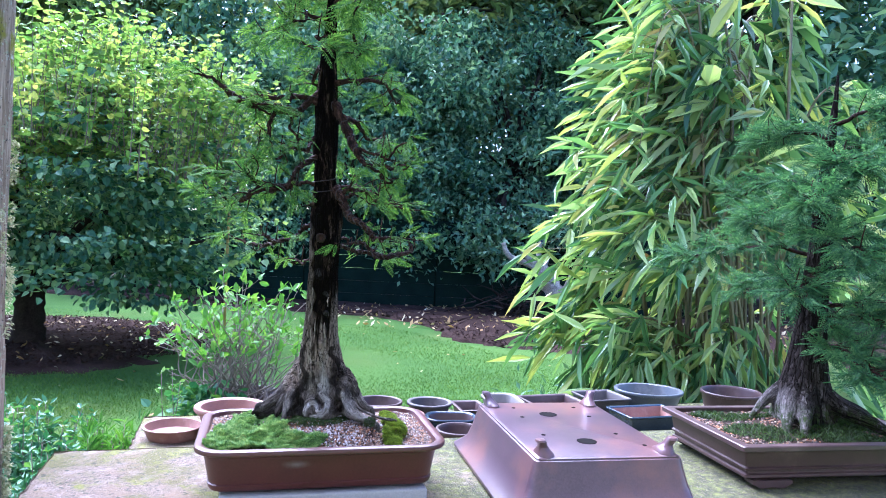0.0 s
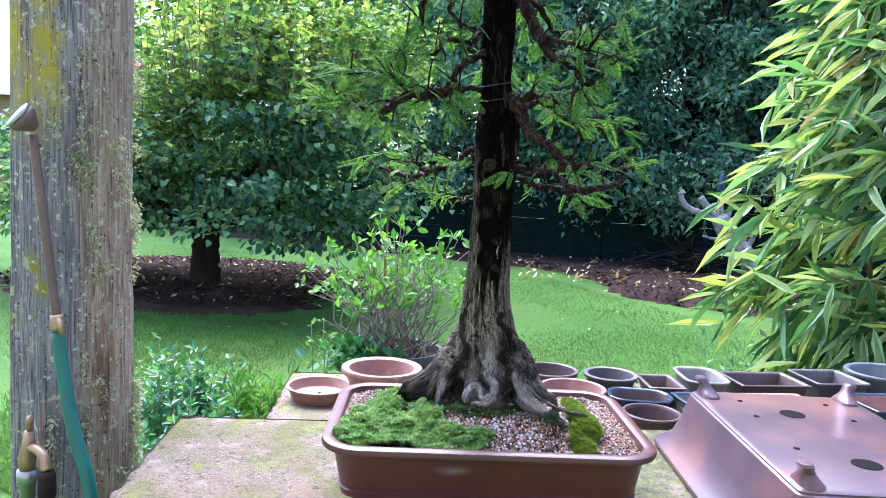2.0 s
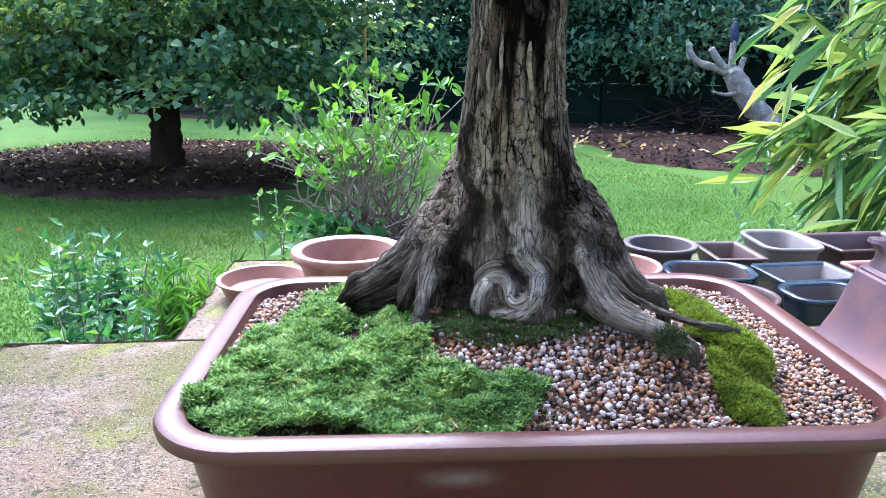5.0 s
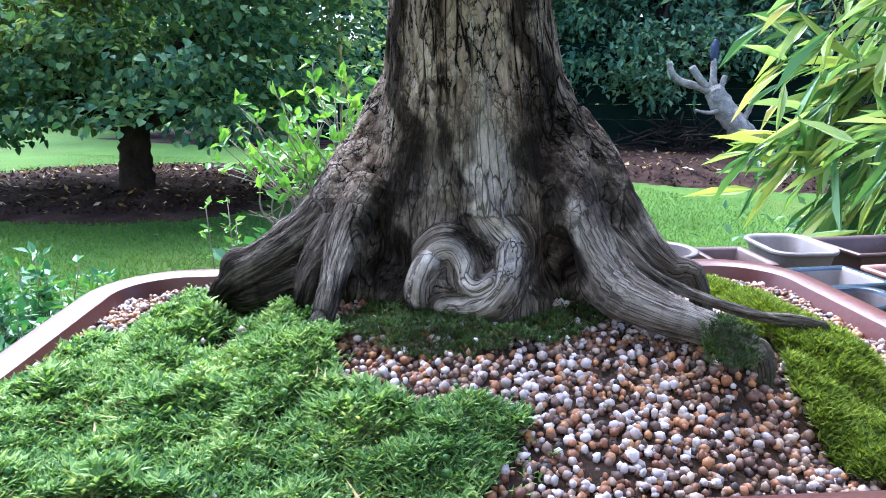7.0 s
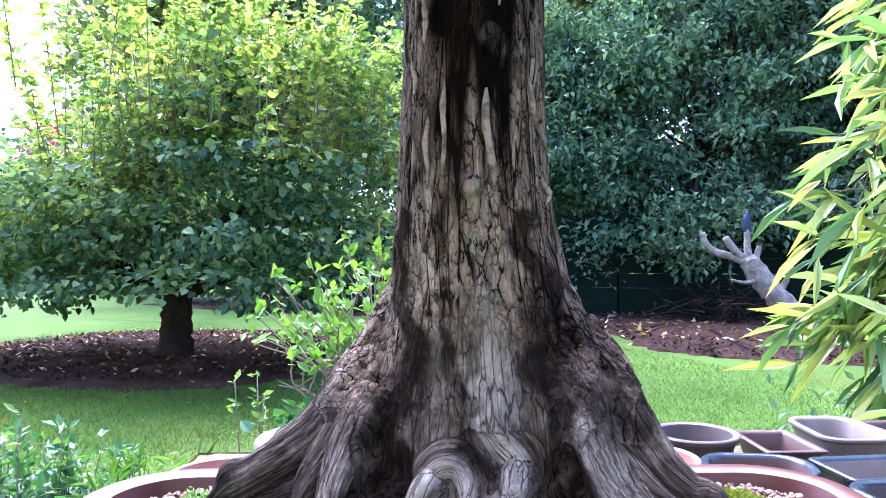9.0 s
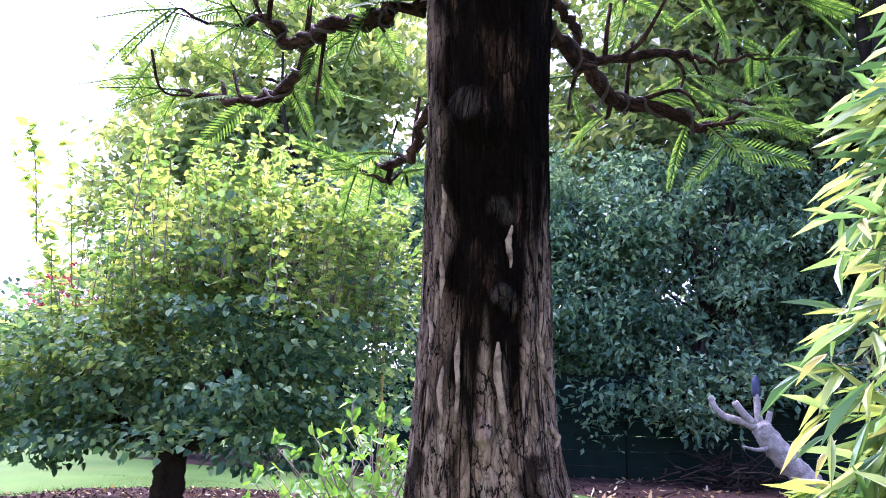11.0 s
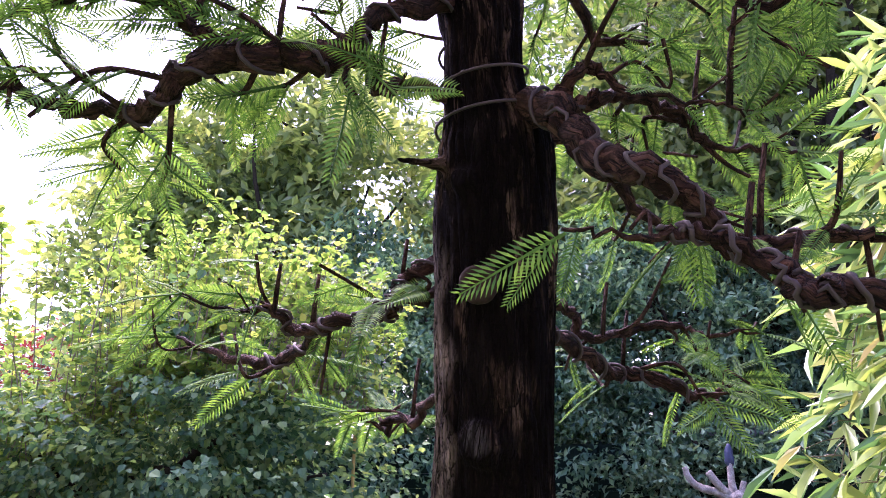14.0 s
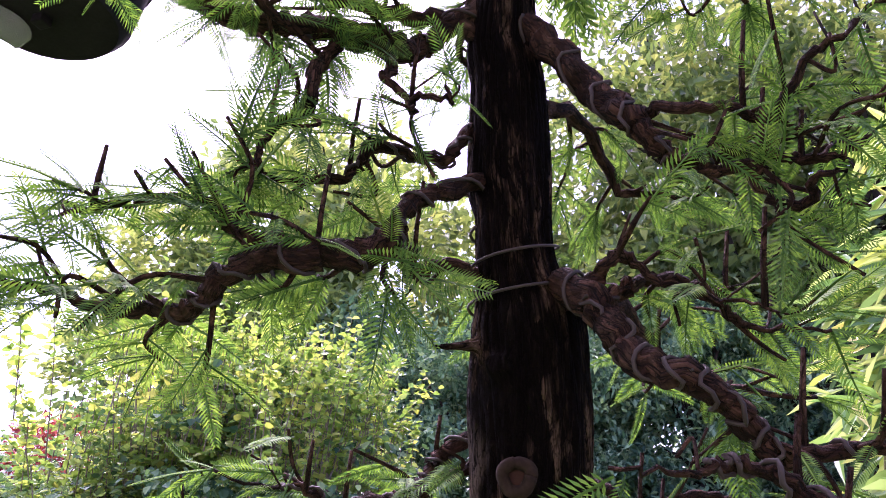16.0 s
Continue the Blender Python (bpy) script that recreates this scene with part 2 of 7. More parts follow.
def post_mat(name):
    """Old timber, silver-blue on one side and tan on the other: long grain, checks, yellow algae and grey-green lichen crusts."""
    m, nt, p = node_mat(name)
    v = coords(nt, (1, 1, 0.05))
    g = noise_tex(nt, v, 190, 5, 0.65)
    cool = ramp(nt, g.outputs[0], [(0.3, (0.07, 0.066, 0.074)), (0.48, (0.16, 0.153, 0.166)), (0.7, (0.31, 0.305, 0.32))]).outputs[0]
    warm = ramp(nt, g.outputs[0], [(0.3, (0.13, 0.088, 0.058)), (0.48, (0.27, 0.2, 0.14)), (0.7, (0.45, 0.37, 0.28))]).outputs[0]
    w = coords(nt)
    ax = nt.nodes.new("ShaderNodeVectorMath")
    ax.operation = "DOT_PRODUCT"
    ax.inputs[1].default_value = (0.68, 0.74, 0.0)
    nt.links.new(w, ax.inputs[0])
    wob = noise_tex(nt, coords(nt, (1, 1, 0.3)), 9, 4, 0.6)
    ad = nt.nodes.new("ShaderNodeMath")
    ad.operation = "MULTIPLY_ADD"
    ad.inputs[1].default_value = 0.09
    nt.links.new(wob.outputs[0], ad.inputs[0])
    nt.links.new(ax.outputs["Value"], ad.inputs[2])
    side = ramp(nt, ad.outputs[0], [(0.035, (0, 0, 0)), (0.075, (1, 1, 1))]).outputs[0]
    col = mix(nt, side, cool, warm)
    col = layered(nt, col, coords(nt, (1, 1, 0.16)), 7, 0.55, 0.62, (0.17, 0.1, 0.06))
    col = layered(nt, col, w, 5, 0.6, 0.66, (0.2, 0.19, 0.03))
    pos = nt.nodes.new("ShaderNodeSeparateXYZ")
    nt.links.new(w, pos.inputs[0])
    high = nt.nodes.new("ShaderNodeMapRange")
    high.inputs["From Min"].default_value, high.inputs["From Max"].default_value = 1.27, 1.42
    nt.links.new(pos.outputs["Z"], high.inputs["Value"])
    turned = nt.nodes.new("ShaderNodeMapRange")
    turned.inputs["From Min"].default_value, turned.inputs["From Max"].default_value = -0.01, -0.035
    nt.links.new(ax.outputs["Value"], turned.inputs["Value"])
    both = nt.nodes.new("ShaderNodeMath")
    both.operation = "MULTIPLY"
    nt.links.new(high.outputs[0], both.inputs[0])
    nt.links.new(turned.outputs[0], both.inputs[1])
    blotch = ramp(nt, noise_tex(nt, coords(nt, (1, 1, 0.4)), 22, 5, 0.65).outputs[0], [(0.36, (0, 0, 0)), (0.56, (1, 1, 1))]).outputs[0]
    algae = nt.nodes.new("ShaderNodeMath")
    algae.operation = "MULTIPLY"
    nt.links.new(both.outputs[0], algae.inputs[0])
    nt.links.new(blotch, algae.inputs[1])
    col = mix(nt, algae.outputs[0], col, (0.3, 0.27, 0.03))
    check = ramp(nt, noise_tex(nt, coords(nt, (1, 1, 0.018)), 42, 3, 0.55).outputs[0], [(0.487, (0, 0, 0)), (0.495, (0.7, 0.7, 0.7)), (0.498, (0.7, 0.7, 0.7)), (0.505, (0, 0, 0))]).outputs[0]
    col = mix(nt, check, col, (0.02, 0.016, 0.014))
    col = layered(nt, col, w, 62, 0.59, 0.65, (0.42, 0.44, 0.37))
    col = layered(nt, col, w, 34, 0.6, 0.66, (0.3, 0.31, 0.2))
    col = layered(nt, col, w, 130, 0.61, 0.66, (0.04, 0.032, 0.028))
    nt.links.new(col, p.inputs["Base Color"])
    p.inputs["Roughness"].default_value = 0.95
    p.inputs["Specular IOR Level"].default_value = 0.15
    bump(nt, p, g.outputs[0], 1.0, 0.005)
    return m


TERRACOTTA = speckled("brick_red_glaze", [(0.3, (0.042, 0.0105, 0.0095)), (0.7, (0.07, 0.019, 0.0165))], 10, 240, 0.4, 0.0008, (0.095, 0.036, 0.031), 14, (0.62, 0.88))
POT_RED = speckled("red_clay", [(0.3, (0.1615, 0.0748, 0.0561)), (0.7, (0.255, 0.1275, 0.09775))], 14, 260, 0.6, 0.0008, (0.306, 0.1955, 0.1615), 20, (0.55, 0.75))
POT_MAUVE = speckled("mauve_clay", [(0.3, (0.0444, 0.02738, 0.037)), (0.7, (0.0851, 0.05402, 0.06956))], 9, 240, 0.3, 0.0008, (0.1406, 0.06512, 0.0555), 4.5, (0.47, 0.68))
POT_BROWN = speckled("brown_clay", [(0.3, (0.034, 0.0175, 0.017)), (0.7, (0.06, 0.033, 0.031))], 12, 260, 0.45, 0.0006, (0.1, 0.065, 0.06), 9, (0.55, 0.75))
POT_GREY = speckled("grey_clay", [(0.3, (0.0884, 0.0816, 0.0782)), (0.7, (0.1632, 0.1496, 0.1428))], 12, 260, 0.6, 0.0006, (0.204, 0.1836, 0.17), 9, (0.55, 0.75))
POT_BLUE = speckled("blue_glaze", [(0.3, (0.012, 0.02, 0.034)), (0.7, (0.03, 0.045, 0.068))], 14, 200, 0.25, 0.0003, (0.09, 0.1, 0.12), 16, (0.6, 0.8))
POT_DARK = speckled("dark_clay", [(0.3, (0.035, 0.0294, 0.0315)), (0.7, (0.07, 0.0595, 0.0595))], 12, 260, 0.55, 0.0006, (0.112, 0.091, 0.084), 9, (0.55, 0.75))
POT_PALEBLUE = speckled("grey_blue_glaze", [(0.3, (0.0612, 0.072, 0.0828)), (0.7, (0.108, 0.1188, 0.1296))], 12, 200, 0.35, 0.0004, (0.18, 0.1872, 0.1872), 12, (0.55, 0.75))
CONCRETE = concrete_mat("mossy_concrete")
PAVER = speckled("grey_paver", [(0.3, (0.22, 0.23, 0.235)), (0.7, (0.34, 0.35, 0.35))], 10, 300, 0.9, 0.001)
LAWN = speckled("lawn_turf", [(0.25, (0.028, 0.07, 0.015)), (0.5, (0.058, 0.128, 0.026)), (0.8, (0.105, 0.188, 0.04))], 0.9, 140, 0.95, 0.03, (0.09, 0.13, 0.032), 0.8, (0.5, 0.75))
MULCH = speckled("bark_mulch", [(0.25, (0.012, 0.0075, 0.0065)), (0.5, (0.034, 0.02, 0.016)), (0.8, (0.085, 0.054, 0.042))], 4, 60, 0.95, 0.03)
SOIL = speckled("potting_soil", [(0.25, (0.012, 0.008, 0.006)), (0.6, (0.035, 0.023, 0.016)), (0.85, (0.08, 0.056, 0.042))], 30, 500, 0.95, 0.003)
WOOD_GREY = post_mat("weathered_post_wood")
FENCE = speckled("dark_green_boards", [(0.3, (0.003, 0.009, 0.007)), (0.7, (0.008, 0.02, 0.015))], 5, 60, 0.96, 0.003)
BRICKS = speckled("house_brick", [(0.3, (0.3, 0.14, 0.1)), (0.7, (0.45, 0.25, 0.18))], 3, 20, 0.9, 0.005)
ROOFING = speckled("grey_green_roof", [(0.3, (0.16, 0.2, 0.2)), (0.7, (0.25, 0.3, 0.3))], 2, 10, 0.7, 0.01)
WALL_PAINT = speckled("render_wall", [(0.3, (0.3, 0.27, 0.24)), (0.7, (0.4, 0.37, 0.33))], 2, 60, 0.9, 0.003)
STUMP_WOOD = speckled("bleached_stump_wood", [(0.3, (0.1, 0.09, 0.078)), (0.5, (0.24, 0.22, 0.19)), (0.75, (0.5, 0.475, 0.43))], 14, 75, 0.96, 0.015)
DARK_BARK = speckled("dark_tree_bark", [(0.3, (0.009, 0.007, 0.006)), (0.7, (0.038, 0.03, 0.024))], 8, 60, 0.95, 0.01)
TWIG = speckled("grey_brown_twig", [(0.3, (0.09, 0.07, 0.055)), (0.7, (0.22, 0.18, 0.15))], 12, 200, 0.85, 0.002)
STAKE = speckled("yellow_cane", [(0.3, (0.3, 0.2, 0.05)), (0.7, (0.42, 0.3, 0.08))], 12, 90, 0.7, 0.002)
BRASS = speckled("tarnished_brass", [(0.3, (0.2, 0.13, 0.08)), (0.7, (0.4, 0.28, 0.18))], 30, 300, 0.5, 0.0005, metal=0.8)
STEEL = speckled("dull_steel", [(0.3, (0.2, 0.2, 0.2)), (0.7, (0.4, 0.4, 0.39))], 40, 300, 0.4, 0.0004, metal=0.9)
LANCE = speckled("brown_lance_tube", [(0.3, (0.07, 0.04, 0.03)), (0.7, (0.14, 0.09, 0.07))], 20, 200, 0.6, 0.0005)
HOSE = speckled("green_hose", [(0.3, (0.005, 0.07, 0.06)), (0.7, (0.01, 0.14, 0.11))], 20, 500, 0.45, 0.0008)
WIRE = speckled("dark_training_wire", [(0.3, (0.01, 0.007, 0.0055)), (0.7, (0.026, 0.018, 0.0145))], 60, 400, 0.75, 0.0003)
BLUE_CAP = speckled("faded_blue_plastic", [(0.3, (0.012, 0.018, 0.05)), (0.7, (0.03, 0.045, 0.1))], 12, 100, 0.5, 0.001)
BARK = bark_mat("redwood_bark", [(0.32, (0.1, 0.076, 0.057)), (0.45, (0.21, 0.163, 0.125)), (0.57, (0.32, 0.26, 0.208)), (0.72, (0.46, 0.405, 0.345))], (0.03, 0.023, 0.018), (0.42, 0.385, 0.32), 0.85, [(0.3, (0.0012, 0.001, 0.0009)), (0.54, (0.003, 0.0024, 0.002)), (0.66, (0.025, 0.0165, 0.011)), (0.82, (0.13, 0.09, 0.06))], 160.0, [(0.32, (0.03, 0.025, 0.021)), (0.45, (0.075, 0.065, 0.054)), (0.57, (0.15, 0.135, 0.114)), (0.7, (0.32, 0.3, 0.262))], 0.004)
BARK_TWO = bark_mat("grey_bark", [(0.28, (0.008, 0.0065, 0.006)), (0.45, (0.022, 0.018, 0.016)), (0.6, (0.06, 0.049, 0.044)), (0.75, (0.16, 0.14, 0.13))], (0.02, 0.016, 0.014), (0.45, 0.41, 0.38), plate=80.0, silver=[(0.3, (0.05, 0.043, 0.04)), (0.45, (0.17, 0.15, 0.145)), (0.58, (0.34, 0.31, 0.3)), (0.72, (0.58, 0.54, 0.52))])
BRANCH = bark_mat("russet_branch_bark", [(0.3, (0.008, 0.005, 0.004)), (0.5, (0.035, 0.018, 0.012)), (0.72, (0.12, 0.065, 0.042))], (0.012, 0.008, 0.007), (0.25, 0.16, 0.11), plate=300.0, depth=0.0015)
FROND = leaf_mat("redwood_needles", [(0.1, (0.022, 0.075, 0.026)), (0.45, (0.065, 0.165, 0.042)), (0.75, (0.135, 0.27, 0.058)), (0.95, (0.2, 0.335, 0.075))], 0.7, 0.42, (1.3, 1.23, 0.48), 9, 0.35, 0.15)
FROND_TWO = leaf_mat("blue_green_needles", [(0.1, (0.016, 0.058, 0.03)), (0.5, (0.05, 0.14, 0.062)), (0.9, (0.13, 0.26, 0.1))], 0.65, 0.35, (1.2, 1.2, 0.7), 9, 0.35, 0.15)
MAPLE_LEAF = leaf_mat("broad_leaf", [(0.15, (0.022, 0.078, 0.055)), (0.5, (0.085, 0.195, 0.122)), (0.9, (0.26, 0.39, 0.2))], 0.6, 0.46, (1.4, 1.2, 0.45), 0.8, 0.35, 0.14)
MAPLE_TIP = leaf_mat("young_leaf", [(0.15, (0.11, 0.24, 0.07)), (0.6, (0.23, 0.36, 0.1)), (0.9, (0.42, 0.46, 0.16))], 0.45, 0.48, (1.2, 1.15, 0.5), 1.5, 0.35, 0.3)
DARK_LEAF = leaf_mat("evergreen_leaf", [(0.1, (0.012, 0.045, 0.034)), (0.45, (0.082, 0.19, 0.115)), (0.9, (0.28, 0.42, 0.245))], 0.5, 0.3, (1.2, 1.2, 0.7), 1.1, 0.42, 0.16)
TREE_LEAF = leaf_mat("tall_tree_leaf", [(0.15, (0.08, 0.14, 0.06)), (0.5, (0.2, 0.3, 0.11)), (0.9, (0.4, 0.47, 0.19))], 0.5, 0.5, (1.3, 1.2, 0.6), 0.35)
BAMBOO_LEAF = leaf_mat("bamboo_leaf", [(0.05, (0.03, 0.085, 0.04)), (0.25, (0.085, 0.205, 0.085)), (0.45, (0.19, 0.34, 0.14)), (0.64, (0.36, 0.47, 0.26)), (0.82, (0.32, 0.43, 0.12)), (0.93, (0.38, 0.34, 0.18)), (0.985, (0.3, 0.13, 0.055))], 0.28, 0.38, (1.2, 1.2, 0.5), 1.6, 0.18)
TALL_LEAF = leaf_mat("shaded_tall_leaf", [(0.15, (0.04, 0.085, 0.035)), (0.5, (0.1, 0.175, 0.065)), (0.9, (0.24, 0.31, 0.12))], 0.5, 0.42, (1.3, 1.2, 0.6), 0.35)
CANE = speckled("bamboo_cane", [(0.3, (0.07, 0.08, 0.03)), (0.7, (0.16, 0.13, 0.06))], 6, 60, 0.5, 0.002)
SHRUB_LEAF = leaf_mat("shrub_leaf", [(0.1, (0.05, 0.15, 0.035)), (0.6, (0.12, 0.28, 0.05)), (0.95, (0.25, 0.4, 0.09))], 0.45, 0.35, (1.15, 1.2, 0.4), 3, 0.35, 0.3)
HERB_LEAF = leaf_mat("herb_leaf", [(0.1, (0.02, 0.1, 0.05)), (0.6, (0.06, 0.2, 0.08)), (0.95, (0.2, 0.36, 0.06))], 0.5, 0.3, (1.2, 1.2, 0.5), 4)
CREEPER = leaf_mat("groundcover_leaf", [(0.05, (0.012, 0.042, 0.012)), (0.3, (0.06, 0.155, 0.042)), (0.6, (0.175, 0.315, 0.095)), (0.95, (0.42, 0.52, 0.22))], 0.6, 0.36, (1.2, 1.2, 0.5), 42, 0.4, 0.25)
MOSS = leaf_mat("bright_moss", [(0.05, (0.022, 0.042, 0.007)), (0.4, (0.095, 0.15, 0.02)), (0.9, (0.24, 0.32, 0.045))], 0.8, 0.3, (1.1, 1.1, 0.4), 60, 0.35, 0.1)
MOSS_DARK = leaf_mat("dark_moss", [(0.05, (0.008, 0.018, 0.004)), (0.5, (0.024, 0.055, 0.009)), (0.9, (0.075, 0.14, 0.018))], 0.8, 0.2, (1.1, 1.1, 0.4), 30)
GRASS = leaf_mat("grass_blade", [(0.05, (0.035, 0.095, 0.02)), (0.5, (0.075, 0.165, 0.033)), (0.9, (0.135, 0.23, 0.05))], 0.7, 0.4, (1.25, 1.2, 0.5), 1.2, 0.35, 0.15)
PEBBLE = leaf_mat("pale_pebbles", [(0.05, (0.12, 0.075, 0.05)), (0.2, (0.24, 0.2, 0.185)), (0.45, (0.36, 0.33, 0.335)), (0.7, (0.47, 0.445, 0.46)), (0.95, (0.24, 0.22, 0.23))], 0.6, 0.02, (1, 1, 1), 12, 0.2)
PEBBLE_BROWN = leaf_mat("brown_pebbles", [(0.04, (0.014, 0.01, 0.009)), (0.2, (0.05, 0.026, 0.018)), (0.36, (0.19, 0.075, 0.034)), (0.5, (0.32, 0.155, 0.06)), (0.6, (0.1, 0.05, 0.034)), (0.74, (0.08, 0.052, 0.04)), (0.86, (0.22, 0.145, 0.095)), (0.95, (0.38, 0.31, 0.24))], 0.6, 0.02, (1, 1, 1), 12, 0.1)
FALLEN = leaf_mat("fallen_leaf", [(0.05, (0.2, 0.1, 0.04)), (0.4, (0.4, 0.28, 0.1)), (0.8, (0.5, 0.45, 0.3)), (0.95, (0.6, 0.57, 0.5))], 0.7, 0.2, (1, 1, 0.6), 3)
RED_FLOWER = leaf_mat("red_foliage", [(0.1, (0.12, 0.03, 0.03)), (0.6, (0.3, 0.07, 0.06)), (0.9, (0.4, 0.2, 0.2))], 0.5, 0.3, (1.2, 0.8, 0.6), 3)
LICHEN = leaf_mat("shaggy_lichen", [(0.1, (0.26, 0.27, 0.15)), (0.6, (0.42, 0.43, 0.27)), (0.95, (0.56, 0.56, 0.4))], 0.95, 0.3, (1, 1, 0.8), 14, 0.3, 0.05)
BASKET_BLACK = speckled("black_plastic", [(0.3, (0.004, 0.004, 0.0045)), (0.7, (0.01, 0.01, 0.011))], 12, 120, 0.95, 0.0005)
CLEAR_PLASTIC, _nt, _p = node_mat("clear_plastic")
_p.inputs["Base Color"].default_value = (0.85, 0.92, 0.97, 1)
_p.inputs["Transmission Weight"].default_value = 0.9
_p.inputs["Roughness"].default_value = 0.12
_p.inputs["IOR"].default_value = 1.12


# ---- helpers for building ----
RNG = np.random.default_rng(7)
TABLE, SHELF, GROUND, RIM, PAVE = 0.226, 0.085, -0.43, 0.363, 0.045


def thing(name, label, category, place=(0, 0, 0), turn=0.0, group="", kind=""):
    ob = new(name)
    ob.matrix_world = pose(*place, 0, 0, turn)
    ob.empty_display_size = 0.05
    return tagged(ob, label, category, group, kind)


def as_mesh(name, verts, faces, material, smooth=True, attrs=()):
    me = bpy.data.meshes.new(name)
    me.from_pydata([tuple(v) for v in np.asarray(verts, float)], [], [tuple(int(i) for i in f) for f in faces])
    me.materials.append(material)
    if smooth:
        me.polygons.foreach_set("use_smooth", [True] * len(me.polygons))
    for key, kind, values in attrs:
        a = me.attributes.new(key, kind, "POINT")
        a.data.foreach_set("vector" if kind == "FLOAT_VECTOR" else "color", np.asarray(values, np.float32).ravel())
    me.update()
    return me


def fast_mesh(name, verts, tris, material, smooth=False):
    """A mesh from arrays of corners and triangles or quads."""
    verts, tris = np.asarray(verts, np.float32), np.asarray(tris, np.int32)
    n, k = tris.shape
    me = bpy.data.meshes.new(name)
    me.vertices.add(len(verts))
    me.vertices.foreach_set("co", verts.ravel())
    me.loops.add(n * k)
    me.loops.foreach_set("vertex_index", tris.ravel())
    me.polygons.add(n)
    me.polygons.foreach_set("loop_start", np.arange(0, n * k, k, dtype=np.int32))
    me.polygons.foreach_set("use_smooth", np.full(n, smooth))
    me.materials.append(material)
    me.update(calc_edges=True)
    me.validate()
    return me


def put(name, me, parent=None, label=""):
    ob = new(name, me)
    ob.parent = parent
    if label:
        ob["label"] = label
    return ob


def part(name, bm, material, parent, label="", smooth=False):
    me = bpy.data.meshes.new(name)
    bm.to_mesh(me)
    bm.free()
    me.materials.append(material)
    if smooth:
        me.polygons.foreach_set("use_smooth", [True] * len(me.polygons))
    return put(name, me, parent, label)


def box(sx, sy, sz, at=(0, 0, 0), bevel=0.0, turn=0.0, segments=2):
    bm = bmesh.new()
    bmesh.ops.create_cube(bm, size=1, matrix=pose(*at, 0, 0, turn) @ Matrix.Diagonal((sx, sy, sz, 1)))
    if bevel:
        bmesh.ops.bevel(bm, geom=bm.edges[:], offset=bevel, segments=segments, affect="EDGES", profile=0.5)
    return bm


def smooth_line(points, steps):
    """A smooth curve through points (any number of columns)."""
    p = np.asarray(points, float)
    p = np.vstack([2 * p[0] - p[1], p, 2 * p[-1] - p[-2]])
    out = []
    for i in range(1, len(p) - 2):
        for t in np.linspace(0, 1, steps, endpoint=False):
            a, b, c, d = p[i - 1], p[i], p[i + 1], p[i + 2]
            out.append(0.5 * (2 * b + (c - a) * t + (2 * a - 5 * b + 4 * c - d) * t * t + (3 * b - a - 3 * c + d) * t ** 3))
    out.append(p[-2])
    return np.array(out)


def tube(line, sides=8, base=0, wobble=0.0, phase=0.0):
    """Verts, faces and grain of a tube along rows of x, y, z, radius."""
    line = np.asarray(line, float)
    c, r = line[:, :3], line[:, 3]
    d = np.gradient(c, axis=0)
    d /= np.linalg.norm(d, axis=1)[:, None] + 1e-9
    ref = np.array((0.31, 0.2, 0.93)) if abs(d[0][2]) < 0.8 else np.array((0.9, 0.3, 0.1))
    s = np.concatenate([[0], np.cumsum(np.linalg.norm(np.diff(c, axis=0), axis=1))])
    a = np.linspace(0, 2 * np.pi, sides, endpoint=False)
    verts, grain = [], []
    for i in range(len(c)):
        u = np.cross(d[i], ref)
        u /= np.linalg.norm(u) + 1e-9
        v = np.cross(d[i], u)
        rr = r[i] * (1 + wobble * np.sin(a * 3 + s[i] * 90 + phase) + wobble * np.sin(a * 2 - s[i] * 210 + phase * 2))
        verts.append(c[i] + rr[:, None] * (np.cos(a)[:, None] * u + np.sin(a)[:, None] * v))
        grain.append(np.stack([np.cos(a) * r[i] + phase, np.sin(a) * r[i], np.full(sides, s[i])], 1))
    n = len(c)
    faces = [(base + i * sides + j, base + i * sides + (j + 1) % sides, base + (i + 1) * sides + (j + 1) % sides, base + (i + 1) * sides + j) for i in range(n - 1) for j in range(sides)]
    verts = np.vstack(verts)
    return verts, faces, np.vstack(grain), s


def capped(line, sides=8, wobble=0.0):
    v, f, _, _ = tube(line, sides, 0, wobble)
    n = len(v)
    f = f + [tuple(range(sides))[::-1], tuple(range(n - sides, n))]
    return v, f


def tubes_mesh(name, lines, material, sides=7, wobble=0.05):
    vs, fs, gs, base = [], [], [], 0
    for k, l in enumerate(lines):
        v, f, g, _ = tube(l, sides, base, wobble, k * 1.7)
        f = f + [tuple(range(base, base + sides))[::-1], tuple(range(base + len(v) - sides, base + len(v)))]
        vs.append(v), fs.extend(f), gs.append(g)
        base += len(v)
    v = np.vstack(vs)
    w = np.tile((0.4, 0.4, 0.4, 1.0), (len(v), 1))
    return as_mesh(name, v, fs, material, True, [("grain", "FLOAT_VECTOR", np.vstack(gs)), ("weathered", "FLOAT_COLOR", w)])


def rounded(w, d, r, n=6):
    """Outline of a rounded rectangle, from its corners round."""
    r = min(r, w / 2, d / 2)
    pts = []
    for cx, cy, a0 in ((w / 2 - r, d / 2 - r, 0), (-w / 2 + r, d / 2 - r, 90), (-w / 2 + r, -d / 2 + r, 180), (w / 2 - r, -d / 2 + r, 270)):
        for k in range(n):
            a = radians(a0 + 90 * k / (n - 1))
            pts.append((cx + r * math.cos(a), cy + r * math.sin(a)))
    return np.array(pts)


